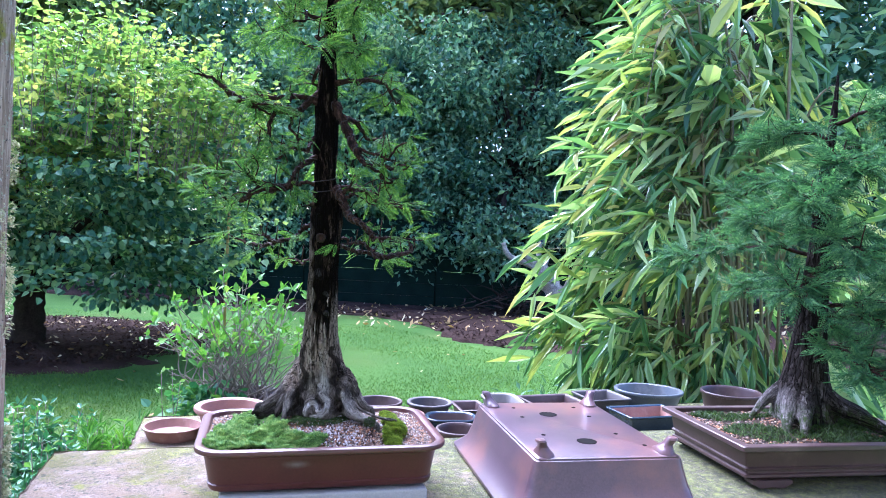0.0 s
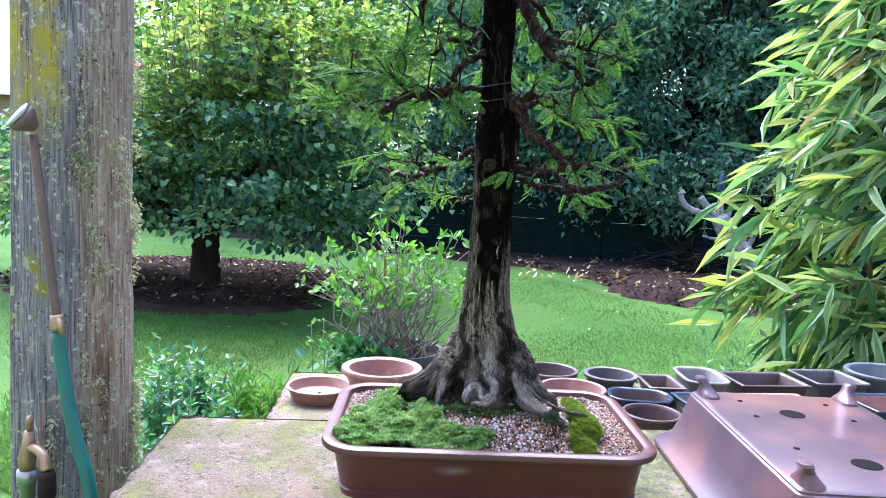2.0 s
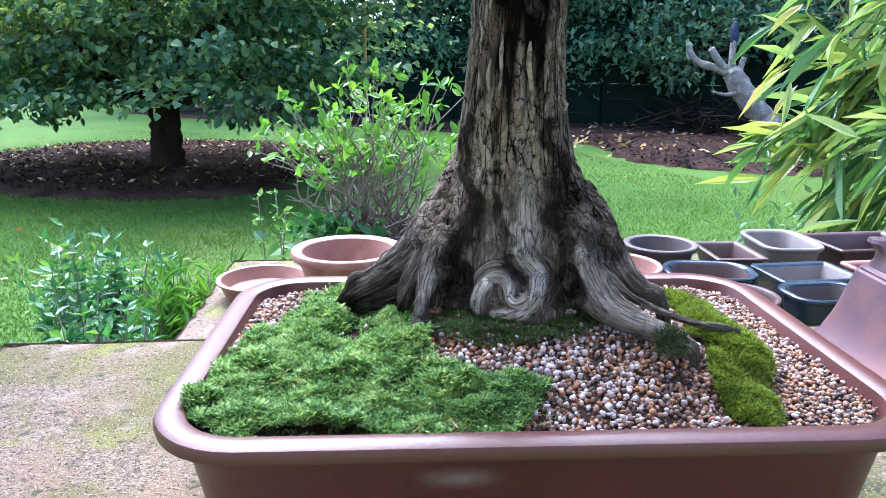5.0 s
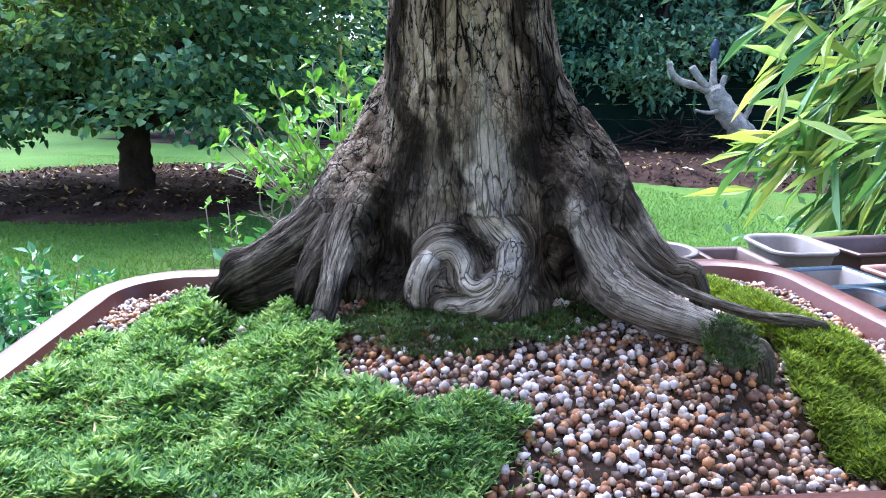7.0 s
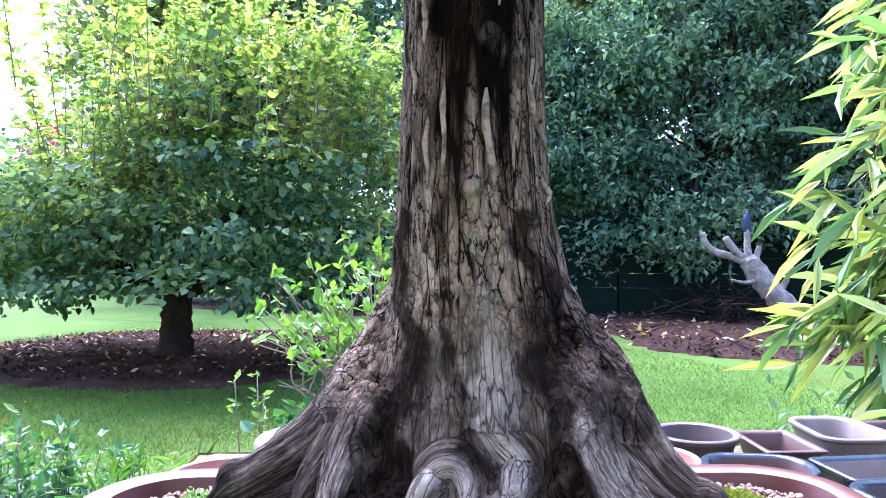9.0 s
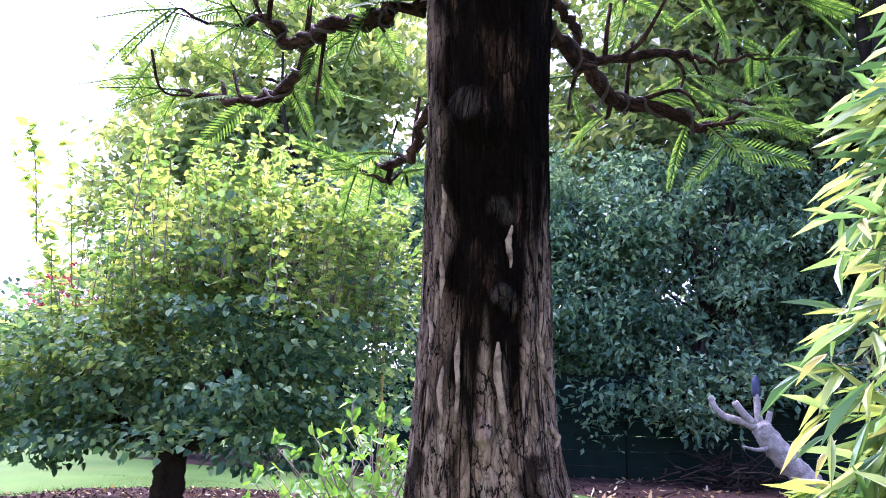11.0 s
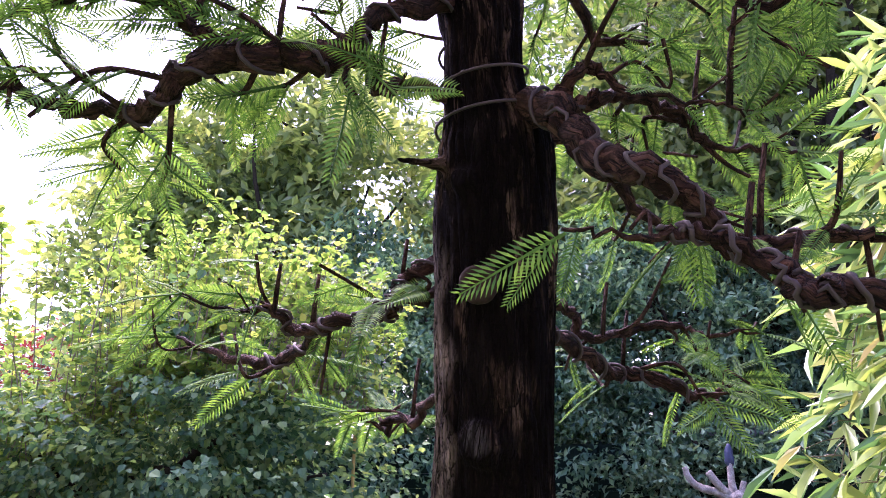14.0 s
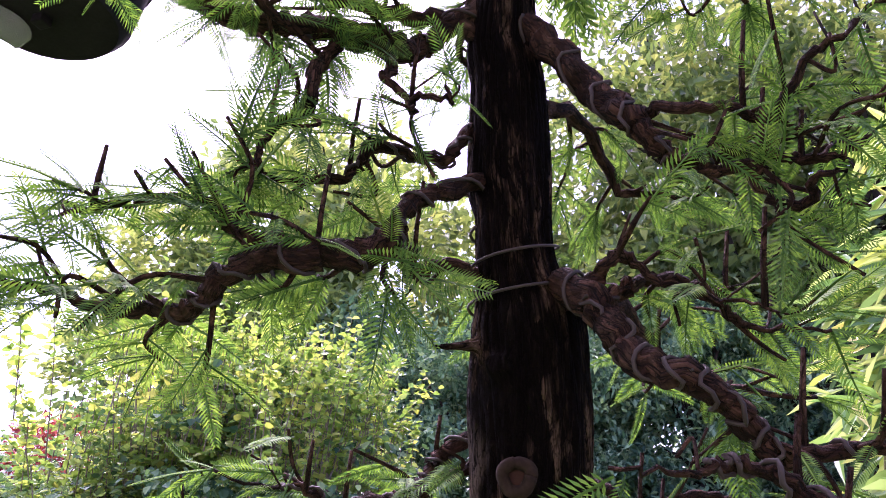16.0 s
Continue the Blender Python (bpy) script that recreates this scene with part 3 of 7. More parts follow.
def lofted(name, rings, material, close=True, smooth=True, bottom=True):
    """Rings of (outline, z) joined one to the next; the last is closed, and the first where bottom is set."""
    verts, faces, n = [], [], len(rings[0][0])
    for k, (o, z) in enumerate(rings):
        verts += [(x, y, z) for x, y in o]
        if k:
            faces += [((k - 1) * n + i, (k - 1) * n + (i + 1) % n, k * n + (i + 1) % n, k * n + i) for i in range(n)]
    if close:
        if bottom:
            faces.append(tuple(range(n))[::-1])
        faces.append(tuple(range(len(verts) - n, len(verts))))
    me = as_mesh(name, verts, faces, material, smooth)
    me.set_sharp_from_angle(angle=radians(38))
    return me


def pot_shell(name, w, d, h, r, material, lip=0.012, flare=0.02, wall=0.012, inside=0.7, n=7):
    """An open pot: outer wall, rolled lip, inner wall and floor, from its foot at z = 0."""
    o = lambda k, rr=0.0: rounded(w - 2 * k, d - 2 * k, max(r - k, 0.004) + rr, n)
    rings = [(o(flare + lip), 0.0), (o(flare * 0.75 + lip), h * 0.18), (o(flare * 0.3 + lip), h * 0.6), (o(lip), h * 0.84), (o(lip * 0.25), h * 0.875), (o(0), h * 0.91), (o(0), h * 0.97), (o(lip * 0.25), h), (o(lip * 0.9), h), (o(wall + lip * 0.6), h * 0.975), (o(wall + lip), h * 0.9), (o(wall + flare * 0.6 + lip), h * (1 - inside)), (o(wall + flare + lip + 0.01), h * (1 - inside) - 0.002)]
    return lofted(name, rings, material)


# ---- ground, lawn, beds ----
def grid_sheet(x0, x1, y0, y1, nx, ny, height):
    x, y = np.meshgrid(np.linspace(x0, x1, nx), np.linspace(y0, y1, ny))
    z = height(x, y)
    v = np.stack([x.ravel(), y.ravel(), z.ravel()], 1)
    i = np.arange(nx * ny).reshape(ny, nx)
    q = np.stack([i[:-1, :-1].ravel(), i[:-1, 1:].ravel(), i[1:, 1:].ravel(), i[1:, :-1].ravel()], 1)
    return v, q


xs = np.concatenate([[-900, -200, -60], np.linspace(-24, 24, 97), [60, 200, 900]])
ys = np.concatenate([[-900, -200, -40], np.linspace(-8, 44, 105), [80, 200, 900]])
gx, gy = np.meshgrid(xs, ys)
gz = GROUND + 0.012 * np.sin(gx * 1.3 + gy * 0.7) + 0.01 * np.sin(gy * 2.1 - gx * 0.4)
gi = np.arange(gx.size).reshape(gx.shape)
gq = np.stack([gi[:-1, :-1].ravel(), gi[:-1, 1:].ravel(), gi[1:, 1:].ravel(), gi[1:, :-1].ravel()], 1)
ground = put("ground", fast_mesh("ground", np.stack([gx.ravel(), gy.ravel(), gz.ravel()], 1), gq, LAWN, True))
tagged(ground, "mown green lawn reaching to the trees", "lawn", kind="structure")


def bed(name, outline, rise, label):
    """A patch of mulch, slightly raised over the lawn, with a ragged edge."""
    line = smooth_line(np.vstack([outline, outline[:1]]), 12)[:-1]
    line = line + RNG.normal(0, 0.04, line.shape)
    c = line.mean(0)
    rings = [line, c + (line - c) * 0.97, c + (line - c) * 0.8, c + (line - c) * 0.5, c + (line - c) * 0.2]
    verts, faces, n = [], [], len(line)
    for k, (ring, z) in enumerate(zip(rings, (-0.03, 0.012, rise * 0.5, rise, rise))):
        verts += [(x, y, GROUND + z + RNG.normal(0, 0.008)) for x, y in ring]
        if k:
            faces += [((k - 1) * n + i, (k - 1) * n + (i + 1) % n, k * n + (i + 1) % n, k * n + i) for i in range(n)]
    faces.append(tuple(range(4 * n, 5 * n)))
    return tagged(put(name, as_mesh(name, verts, faces, MULCH)), label, "garden bed", kind="structure")


bed("mulch_bed", np.array([(-6.7, 6.6), (-5.9, 5.3), (-4.3, 4.95), (-3.0, 5.4), (-2.5, 6.4), (-3.0, 7.8), (-4.6, 8.4), (-6.2, 7.9)]), 0.035, "brown bark mulch ring round the broad-leaved tree")
GARDEN = np.array([(-9, 11.2), (-6, 10.6), (-3.6, 10.2), (-1.85, 10.0), (-0.85, 9.1), (-0.45, 8.3), (0.15, 7.85), (1.0, 7.55), (3, 7.1), (6, 6.6), (9, 9), (9, 17), (0, 18), (-9, 17)])
bed("garden_bed", GARDEN, 0.05, "reddish mulch bed strewn with fallen leaves under the trees")


def flakes(name, n, place, size, material, label, category, flat=0.5):
    """Many small flat scraps lying about."""
    p = place(n)
    n = len(p)
    a, s = RNG.uniform(0, 6.28, n), RNG.uniform(0.5, 1.2, n) * size
    tilt = RNG.normal(0, flat, (n, 2))
    v = np.zeros((n, 4, 3))
    for k, (u, w) in enumerate(((-1, 0), (0, -0.45), (1, 0), (0, 0.45))):
        x, y = u * s, w * s
        v[:, k, 0] = p[:, 0] + x * np.cos(a) - y * np.sin(a)
        v[:, k, 1] = p[:, 1] + x * np.sin(a) + y * np.cos(a)
        v[:, k, 2] = p[:, 2] + (x * tilt[:, 0] + y * tilt[:, 1]) + s * 0.25
    return tagged(put(name, fast_mesh(name, v.reshape(-1, 3), np.arange(4 * n).reshape(n, 4), material)), label, category, kind="stuff")


def in_ellipse(cx, cy, rx, ry, z):
    def place(n):
        a, r = RNG.uniform(0, 6.28, n), np.sqrt(RNG.uniform(0, 1, n))
        return np.stack([cx + rx * r * np.cos(a), cy + ry * r * np.sin(a), np.full(n, z)], 1)
    return place


def in_outline(outline, z):
    """Places all over a smooth outline and a hand's width past its edge."""
    line = smooth_line(np.vstack([outline, outline[:1]]), 6)[:-1]
    c = line.mean(0)
    line = c + (line - c) * (1 + 0.06 / np.linalg.norm(line - c, axis=1)[:, None])

    def place(n):
        q = RNG.uniform(line.min(0), line.max(0), (n * 4, 2))
        q = q[(q[:, 1] < 13.5) & (q[:, 0] > -6)]
        inside = np.zeros(len(q), bool)
        for a, b in zip(line, np.roll(line, -1, 0)):
            cross = (a[1] > q[:, 1]) != (b[1] > q[:, 1])
            inside ^= cross & (q[:, 0] < (b[0] - a[0]) * (q[:, 1] - a[1]) / (b[1] - a[1] + 1e-9) + a[0])
        q = q[inside][:n]
        return np.concatenate([q, np.full((len(q), 1), z)], 1)
    return place


def in_box(x0, x1, y0, y1, z):
    return lambda n: np.stack([RNG.uniform(x0, x1, n), RNG.uniform(y0, y1, n), np.full(n, z)], 1)


flakes("bark_chips", 9000, in_ellipse(-4.6, 6.65, 1.95, 1.6, GROUND + 0.03), 0.02, MULCH, "brown bark chips round the tree", "bark chips")
flakes("fallen_leaves", 330, in_ellipse(-4.6, 6.65, 1.9, 1.6, GROUND + 0.04), 0.03, FALLEN, "dry leaves fallen on the mulch", "fallen leaves")
flakes("fallen_leaves", 700, in_box(-2.5, 4.5, 8.6, 13, GROUND + 0.05), 0.042, FALLEN, "pale dry leaves fallen on the garden bed", "fallen leaves")
flakes("bark_chips", 26000, in_outline(GARDEN, GROUND + 0.03), 0.028, MULCH, "reddish bark chips on the garden bed", "bark chips")
flakes("lawn_leaves", 130, in_box(-5, 3, 2.7, 9, GROUND + 0.02), 0.03, FALLEN, "single yellow leaves lying on the lawn", "fallen leaves", 0.2)


def blades(name, p, height, width, lean, material, label="", category="", kind="stuff", parent=None):
    """Single blades, one triangle each, standing at the rows of p."""
    n = len(p)
    a, h = RNG.uniform(0, 6.28, n), RNG.uniform(0.5, 1.15, n) * height
    t = RNG.normal(0, lean, (n, 2)) * h[:, None]
    v = np.zeros((n, 3, 3))
    v[:, 0], v[:, 1], v[:, 2] = p, p, p
    v[:, 0, 0] -= np.cos(a) * width
    v[:, 0, 1] -= np.sin(a) * width
    v[:, 1, 0] += np.cos(a) * width
    v[:, 1, 1] += np.sin(a) * width
    v[:, 2, :2] += t
    v[:, 2, 2] += h
    ob = put(name, fast_mesh(name, v.reshape(-1, 3), np.arange(3 * n).reshape(n, 3), material), parent)
    return tagged(ob, label, category, kind=kind) if label else ob


n = 170000
gy2 = 2.2 + 6.8 * RNG.uniform(0, 1, n) ** 1.5
gx2 = RNG.uniform(-1, 1, n) * (gy2 * 0.72 + 0.3) - 0.35 * gy2 * 0.5
keep = (((gx2 + 4.6) / 2.1) ** 2 + ((gy2 - 6.65) / 1.7) ** 2 > 1) & ~((gy2 > 7.2) & (gx2 > -0.6 + (gy2 - 8.2) * -0.9))
pts = np.stack([gx2, gy2, np.full(n, GROUND - 0.005)], 1)[keep]
wide = np.stack([RNG.uniform(-9, 6, 110000), RNG.uniform(-2, 7.2, 110000), np.full(110000, GROUND - 0.005)], 1)
pts = np.vstack([pts, wide[((wide[:, 0] + 4.6) / 2.1) ** 2 + ((wide[:, 1] - 6.65) / 1.7) ** 2 > 1]])
blades("lawn_grass", pts, 0.024, 0.003, 0.7, GRASS, "short mown blades of grass", "grass")


# ---- leaf clouds for trees and shrubs ----
def leaf_cards(name, p, out, size, material, shape, droop=0.3, spread=0.9, tilt=0.55):
    """Leaves at the rows of p that face roughly along out; shape: outline of one leaf, folded along its rib."""
    n = len(p)
    shape = np.asarray(shape, float)
    k = len(shape)
    d = out + RNG.normal(0, spread, (n, 3))
    d[:, 2] -= droop
    d /= np.linalg.norm(d, axis=1)[:, None] + 1e-9
    up = RNG.normal(0, tilt, (n, 3)) + np.array((0, 0, 1.0))
    side = np.cross(d, up)
    side /= np.linalg.norm(side, axis=1)[:, None] + 1e-9
    nor = np.cross(side, d)
    s = (RNG.uniform(0.6, 1.25, n) * size)[:, None]
    v = np.zeros((n, k, 3))
    for j, (x, y, z) in enumerate(shape):
        v[:, j] = p + s * (d * x + side * y + nor * z)
    return v.reshape(-1, 3), n, k


def leaf_mesh(name, p, out, size, material, shape, faces, droop=0.3, spread=0.9, tilt=0.55):
    v, n, k = leaf_cards(name, p, out, size, material, shape, droop, spread, tilt)
    f = np.asarray(faces)
    tris = (f[None] + (np.arange(n) * k)[:, None, None]).reshape(-1, f.shape[1])
    return fast_mesh(name, v, tris, material)


HEART = [(0, 0, 0), (0.25, -0.42, 0.1), (0.65, -0.34, 0.05), (1.05, 0, -0.12), (0.65, 0.34, 0.05), (0.25, 0.42, 0.1)]
HEART_F = [(0, 1, 2, 3), (0, 3, 4, 5)]
OVAL = [(0, 0, 0), (0.5, -0.24, 0.07), (1.05, 0, -0.06), (0.5, 0.24, 0.07)]
OVAL_F = [(0, 1, 2), (0, 2, 3)]
BROAD = [(0, 0, 0), (0.3, -0.24, 0.06), (0.7, -0.22, 0.03), (1.05, 0, -0.1), (0.7, 0.22, 0.03), (0.3, 0.24, 0.06)]
LANCE_LEAF = [(0, 0, 0), (0.25, -0.072, 0.018), (0.6, -0.062, 0.0), (1.0, 0, -0.16), (0.6, 0.062, 0.0), (0.25, 0.072, 0.018)]
TUFT = [(0, 0, 0), (0.55, -0.3, 0.1), (1.1, -0.05, -0.1), (0.6, 0.28, 0.12)]


def clumps(n, lobes, shell=0.35, clusters=240, tight=0.12, flat=0.6):
    """Points in the outer part of some ellipsoids (x, y, z, rx, ry, rz, share), gathered in clusters; and the ways out."""
    lobes = np.asarray(lobes, float)
    pick = RNG.choice(len(lobes), clusters, p=lobes[:, 6] / lobes[:, 6].sum())
    w = RNG.normal(0, 1, (clusters, 3))
    w /= np.linalg.norm(w, axis=1)[:, None]
    r = 1 - shell * RNG.uniform(0, 1, clusters) ** 1.6
    r *= RNG.uniform(0.9, 1.12, clusters)
    c = lobes[pick, :3] + w * lobes[pick, 3:6] * r[:, None]
    which = RNG.integers(0, clusters, n)
    p = c[which] + RNG.normal(0, 1, (n, 3)) * tight * np.array((1, 1, flat))
    return p, w[which]


def limbs(root, ends, r0, bend=0.15, r1=0.012):
    out = []
    for e in ends:
        a, b = np.array(root, float), np.array(e, float)
        m = (a + b) / 2 + RNG.normal(0, bend, 3) * np.linalg.norm(b - a) * 0.5
        m[2] += 0.1 * np.linalg.norm(b - a)
        out.append(smooth_line([(*a, r0), (*m, r0 * 0.55), (*b, r1)], 6))
    return out


# ---- table and shelf ----
YAW = 21.0
slab = thing("concrete_bench", "worn concrete bench top with green moss patches", "bench", (-0.837, 1.514, TABLE), YAW)


def worn_slab(name, w, d, h, x0, parent, material, nx, ny):
    """A slab with chipped, rounded edges whose back left corner is (x0, 0) and whose top is z = 0."""
    bm = box(w, d, h, (x0 + w / 2, -d / 2, -h / 2))
    bmesh.ops.subdivide_edges(bm, edges=bm.edges[:], cuts=nx, use_grid_fill=True)
    for v in bm.verts:
        k = noise.noise(v.co * 14) * 0.006 + noise.noise(v.co * 45) * 0.002
        edge = min(abs(v.co.x - x0), abs(v.co.y), abs(v.co.x - x0 - w), abs(v.co.y + d)) < 0.001
        if edge:
            c = Vector((x0 + w / 2, -d / 2, v.co.z)) - v.co
            v.co += c.normalized() * (0.004 + abs(k) * 1.2)
            if v.co.z > -0.001:
                v.co.z -= 0.006 + abs(k)
        elif v.co.z > -0.001:
            v.co.z += k * 0.25 - 0.0015
    ob = part(name, bm, material, parent, smooth=True)
    ob.data.set_sharp_from_angle(angle=radians(30))
    return ob


worn_slab("bench_top", 2.5, 0.62, 0.06, 0, slab, CONCRETE, 60, 30)
for x in (0.15, 1.15, 2.2):
    part("bench_leg", box(0.19, 0.5, 0.6, (x, -0.31, -0.062 - 0.3), 0.008), CONCRETE, slab)
shelf = thing("concrete_shelf", "low pale concrete shelf behind the bench", "shelf", (-1.06, 2.367, SHELF), YAW)
worn_slab("shelf_top", 2.9, 0.86, 0.06, 0, shelf, CONCRETE, 60, 30)
for x in (0.2, 1.4, 2.6):
    part("shelf_leg", box(0.19, 0.6, 0.46, (x, -0.4, -0.062 - 0.23), 0.008), CONCRETE, shelf)


# ---- the main bonsai pot ----
PC, PYAW, PW, PD = (-0.158, 1.389), 19.5, 0.49, 0.338
paver = thing("paver", "flat grey paver under the bonsai pot", "paver", (PC[0] + 0.005, PC[1], TABLE), PYAW)
part("slab", box(0.4, 0.29, PAVE, (0.0, 0, PAVE / 2), 0.004), PAVER, paver)
pot = thing("bonsai_pot", "shallow brick-red glazed ceramic bonsai pot on a paver", "plant pot", (*PC, TABLE + PAVE), PYAW)
H = RIM - TABLE - PAVE
edge = lambda k: rounded(PW - 2 * k, PD - 2 * k, 0.062 - min(k, 0.05), 9)
HB = H - 0.008
body = put("body", lofted("body", [(edge(0.031), 0.0), (edge(0.029), 0.002), (edge(0.0265), 0.01), (edge(0.0262), 0.0115), (edge(0.029), 0.0135), (edge(0.0275), 0.018), (edge(0.0185), HB - 0.02), (edge(0.0165), HB - 0.0155), (edge(0.006), HB - 0.013), (edge(0.001), HB - 0.0105), (edge(0), HB - 0.006), (edge(0.0015), HB - 0.002), (edge(0.006), HB), (edge(0.0145), HB), (edge(0.019), HB - 0.002), (edge(0.0215), HB - 0.008), (edge(0.034), HB * 0.28), (edge(0.045), HB * 0.28 - 0.002)], TERRACOTTA), pot)
body.location.z = 0.008
for sx in (-1, 1):
    for sy in (-1, 1):
        part("foot", box(0.08, 0.05, 0.0085, (sx * 0.15, sy * 0.092, 0.0042), 0.002), TERRACOTTA, pot)
smudged = TERRACOTTA.copy()
smudged.name = "brick_red_glaze_with_lime"
nt = smudged.node_tree
shader = next(n for n in nt.nodes if n.type == "BSDF_PRINCIPLED")
place = nt.nodes.new("ShaderNodeTexCoord")
mapped = nt.nodes.new("ShaderNodeMapping")
mapped.inputs["Location"].default_value = (1.2, 0.64, -3.3)
mapped.inputs["Scale"].default_value = (22, 4, 66)
nt.links.new(place.outputs["Object"], mapped.inputs["Vector"])
round_off = nt.nodes.new("ShaderNodeVectorMath")
round_off.operation = "LENGTH"
nt.links.new(mapped.outputs[0], round_off.inputs[0])
cloudy = nt.nodes.new("ShaderNodeMath")
cloudy.operation = "MULTIPLY_ADD"
nt.links.new(noise_tex(nt, place.outputs["Object"], 70, 4, 0.6).outputs[0], cloudy.inputs[0])
cloudy.inputs[1].default_value = 0.55
nt.links.new(round_off.outputs["Value"], cloudy.inputs[2])
fade = ramp(nt, cloudy.outputs[0], [(0.3, (0.36, 0.36, 0.36)), (0.62, (0.13, 0.13, 0.13)), (0.95, (0, 0, 0))]).outputs[0]
was = shader.inputs["Base Color"].links[0].from_socket
nt.links.new(mix(nt, fade, was, (0.3, 0.27, 0.28)), shader.inputs["Base Color"])
body.data.materials[0] = smudged


def soil_z(x, y):
    """Height of the soil in the pot's own axes, over the pot's base."""
    u = np.sqrt((x / 0.21) ** 2 + (y / 0.145) ** 2)
    return H - 0.012 + 0.036 * np.clip(1 - u, 0, 1) ** 0.8 + 0.013 * np.exp(-((x - 0.103) / 0.036) ** 2 - ((y + 0.07) / 0.03) ** 2)


sv, sq = grid_sheet(-PW / 2 + 0.018, PW / 2 - 0.018, -PD / 2 + 0.018, PD / 2 - 0.018, 70, 52, soil_z)
keep = (np.abs(sv[:, 0]) + np.abs(sv[:, 1]) < PW / 2 + PD / 2 - 0.06)
sq = sq[keep[sq].all(1)]
soil_ob = tagged(put("soil", fast_mesh("soil", sv, sq, SOIL, True)), "dark gritty soil filling the bonsai pot", "soil", kind="stuff")
POTM = pose(*PC, TABLE + PAVE, 0, 0, PYAW)
soil_ob.matrix_world = POTM


def scatter(n, inside):
    """Points on the soil, in the pot's axes, where inside(x, y) holds."""
    x, y = RNG.uniform(-0.228, 0.228, n * 6), RNG.uniform(-0.152, 0.152, n * 6)
    k = (np.abs(x) + np.abs(y) < PW / 2 + PD / 2 - 0.075)
    k &= inside(x, y)
    x, y = x[k][:n], y[k][:n]
    return np.stack([x, y, soil_z(x, y)], 1)


def wavy(x, y, f=38, k=0.012):
    return k * (np.sin(x * f + 1.3) + np.sin(y * f * 1.3 + x * 21) + 0.6 * np.sin(x * 91 - y * 77))


def green_area(x, y):
    w = wavy(x, y)
    left = -0.229 + 0.045 * np.clip((y + 0.03) / 0.1, 0, 1) + w * 0.3
    right = -0.064 + 0.05 * np.clip((-0.082 - y) / 0.02, 0, 1) + w * 0.7
    bare = ((x + 0.138) / 0.032) ** 2 + ((y + 0.146) / 0.01) ** 2 < 1 + w * 20
    return (x > left) & (x < right) & (y < 0.115 + w) & ~bare


def white_area(x, y):
    w = wavy(x, y, 30, 0.015)
    main = ((x - 0.028) / 0.06) ** 2 + ((y + 0.055) / 0.075) ** 2 < 1 + w * 18
    return main | (((x + 0.05) / 0.028) ** 2 + ((y + 0.07) / 0.025) ** 2 < 1 + w * 14)


MOSS_PADS = ((0.152, -0.035, 0.023, 0.06, 0.014), (0.153, 0.045, 0.016, 0.052, 0.009), (0.137, -0.1, 0.02, 0.042, 0.006))


def moss_swell(x, y):
    """Height of the bright moss cushions, 0 outside them."""
    h = np.zeros_like(x)
    for cx, cy, rx, ry, top in MOSS_PADS:
        h = np.maximum(h, top * np.clip(1 + wavy(x, y) * 10 - ((x - cx) / rx) ** 2 - ((y - cy) / ry) ** 2, 0, 1) ** 0.5)
    return h


def moss_area(x, y):
    return moss_swell(x, y) > 0


def pebbles(name, p, size, material, label):
    ico = bmesh.new()
    bmesh.ops.create_icosphere(ico, subdivisions=1, radius=1)
    iv, it = np.array([v.co for v in ico.verts]), np.array([[v.index for v in f.verts] for f in ico.faces])
    ico.free()
    n = len(p)
    s = RNG.uniform(0.65, 1.35, (n, 1, 1)) * size * RNG.uniform(0.6, 1.2, (n, 1, 3))
    a = RNG.uniform(0, 6.28, n)
    v = iv[None] * s * RNG.uniform(0.86, 1.12, (n, len(iv), 1))
    x, y = v[..., 0].copy(), v[..., 1].copy()
    v[..., 0], v[..., 1] = x * np.cos(a)[:, None] - y * np.sin(a)[:, None], x * np.sin(a)[:, None] + y * np.cos(a)[:, None]
    v += p[:, None, :]
    t = it[None] + (np.arange(n) * len(iv))[:, None, None]
    ob = tagged(put(name, fast_mesh(name, v.reshape(-1, 3), t.reshape(-1, 3), material, True)), label, "gravel", kind="stuff")
    ob.matrix_world = POTM
    return ob


p = scatter(14500, lambda x, y: ~green_area(x, y) & ~(white_area(x, y) & (RNG.uniform(0, 1, len(x)) < 0.2)))
p[:, 2] += RNG.uniform(-0.001, 0.0025, len(p))
pebbles("brown_gravel", p, 0.002, PEBBLE_BROWN, "small brown and orange pebbles covering the bonsai soil")
p = scatter(2000, lambda x, y: ~green_area(x, y) & ~moss_area(x, y) & ((white_area(x, y) & (RNG.uniform(0, 1, len(x)) < 0.4)) | (RNG.uniform(0, 1, len(x)) < 0.12)))
p[:, 2] += RNG.uniform(0.0, 0.004, len(p))
loose = scatter(60, lambda x, y: green_area(x, y) & (np.sin(x * 51 + 1) + np.sin(y * 63 + x * 20) > 0.9))
loose[:, 2] += 0.009
pebbles("white_gravel", np.vstack([p, loose]), 0.002, PEBBLE, "small whitish rounded pebbles lying on the bonsai soil")


def mound(x, y, f=1.0):
    """Uneven height of a cushion of low growth, 0 to about 1."""
    h = np.array([noise.noise((a * 28 * f, b * 28 * f, 2.0)) + 0.5 * noise.noise((a * 75 * f, b * 75 * f, 5.0)) for a, b in zip(x, y)])
    return np.clip(0.5 + 0.75 * h, 0, 1.2)


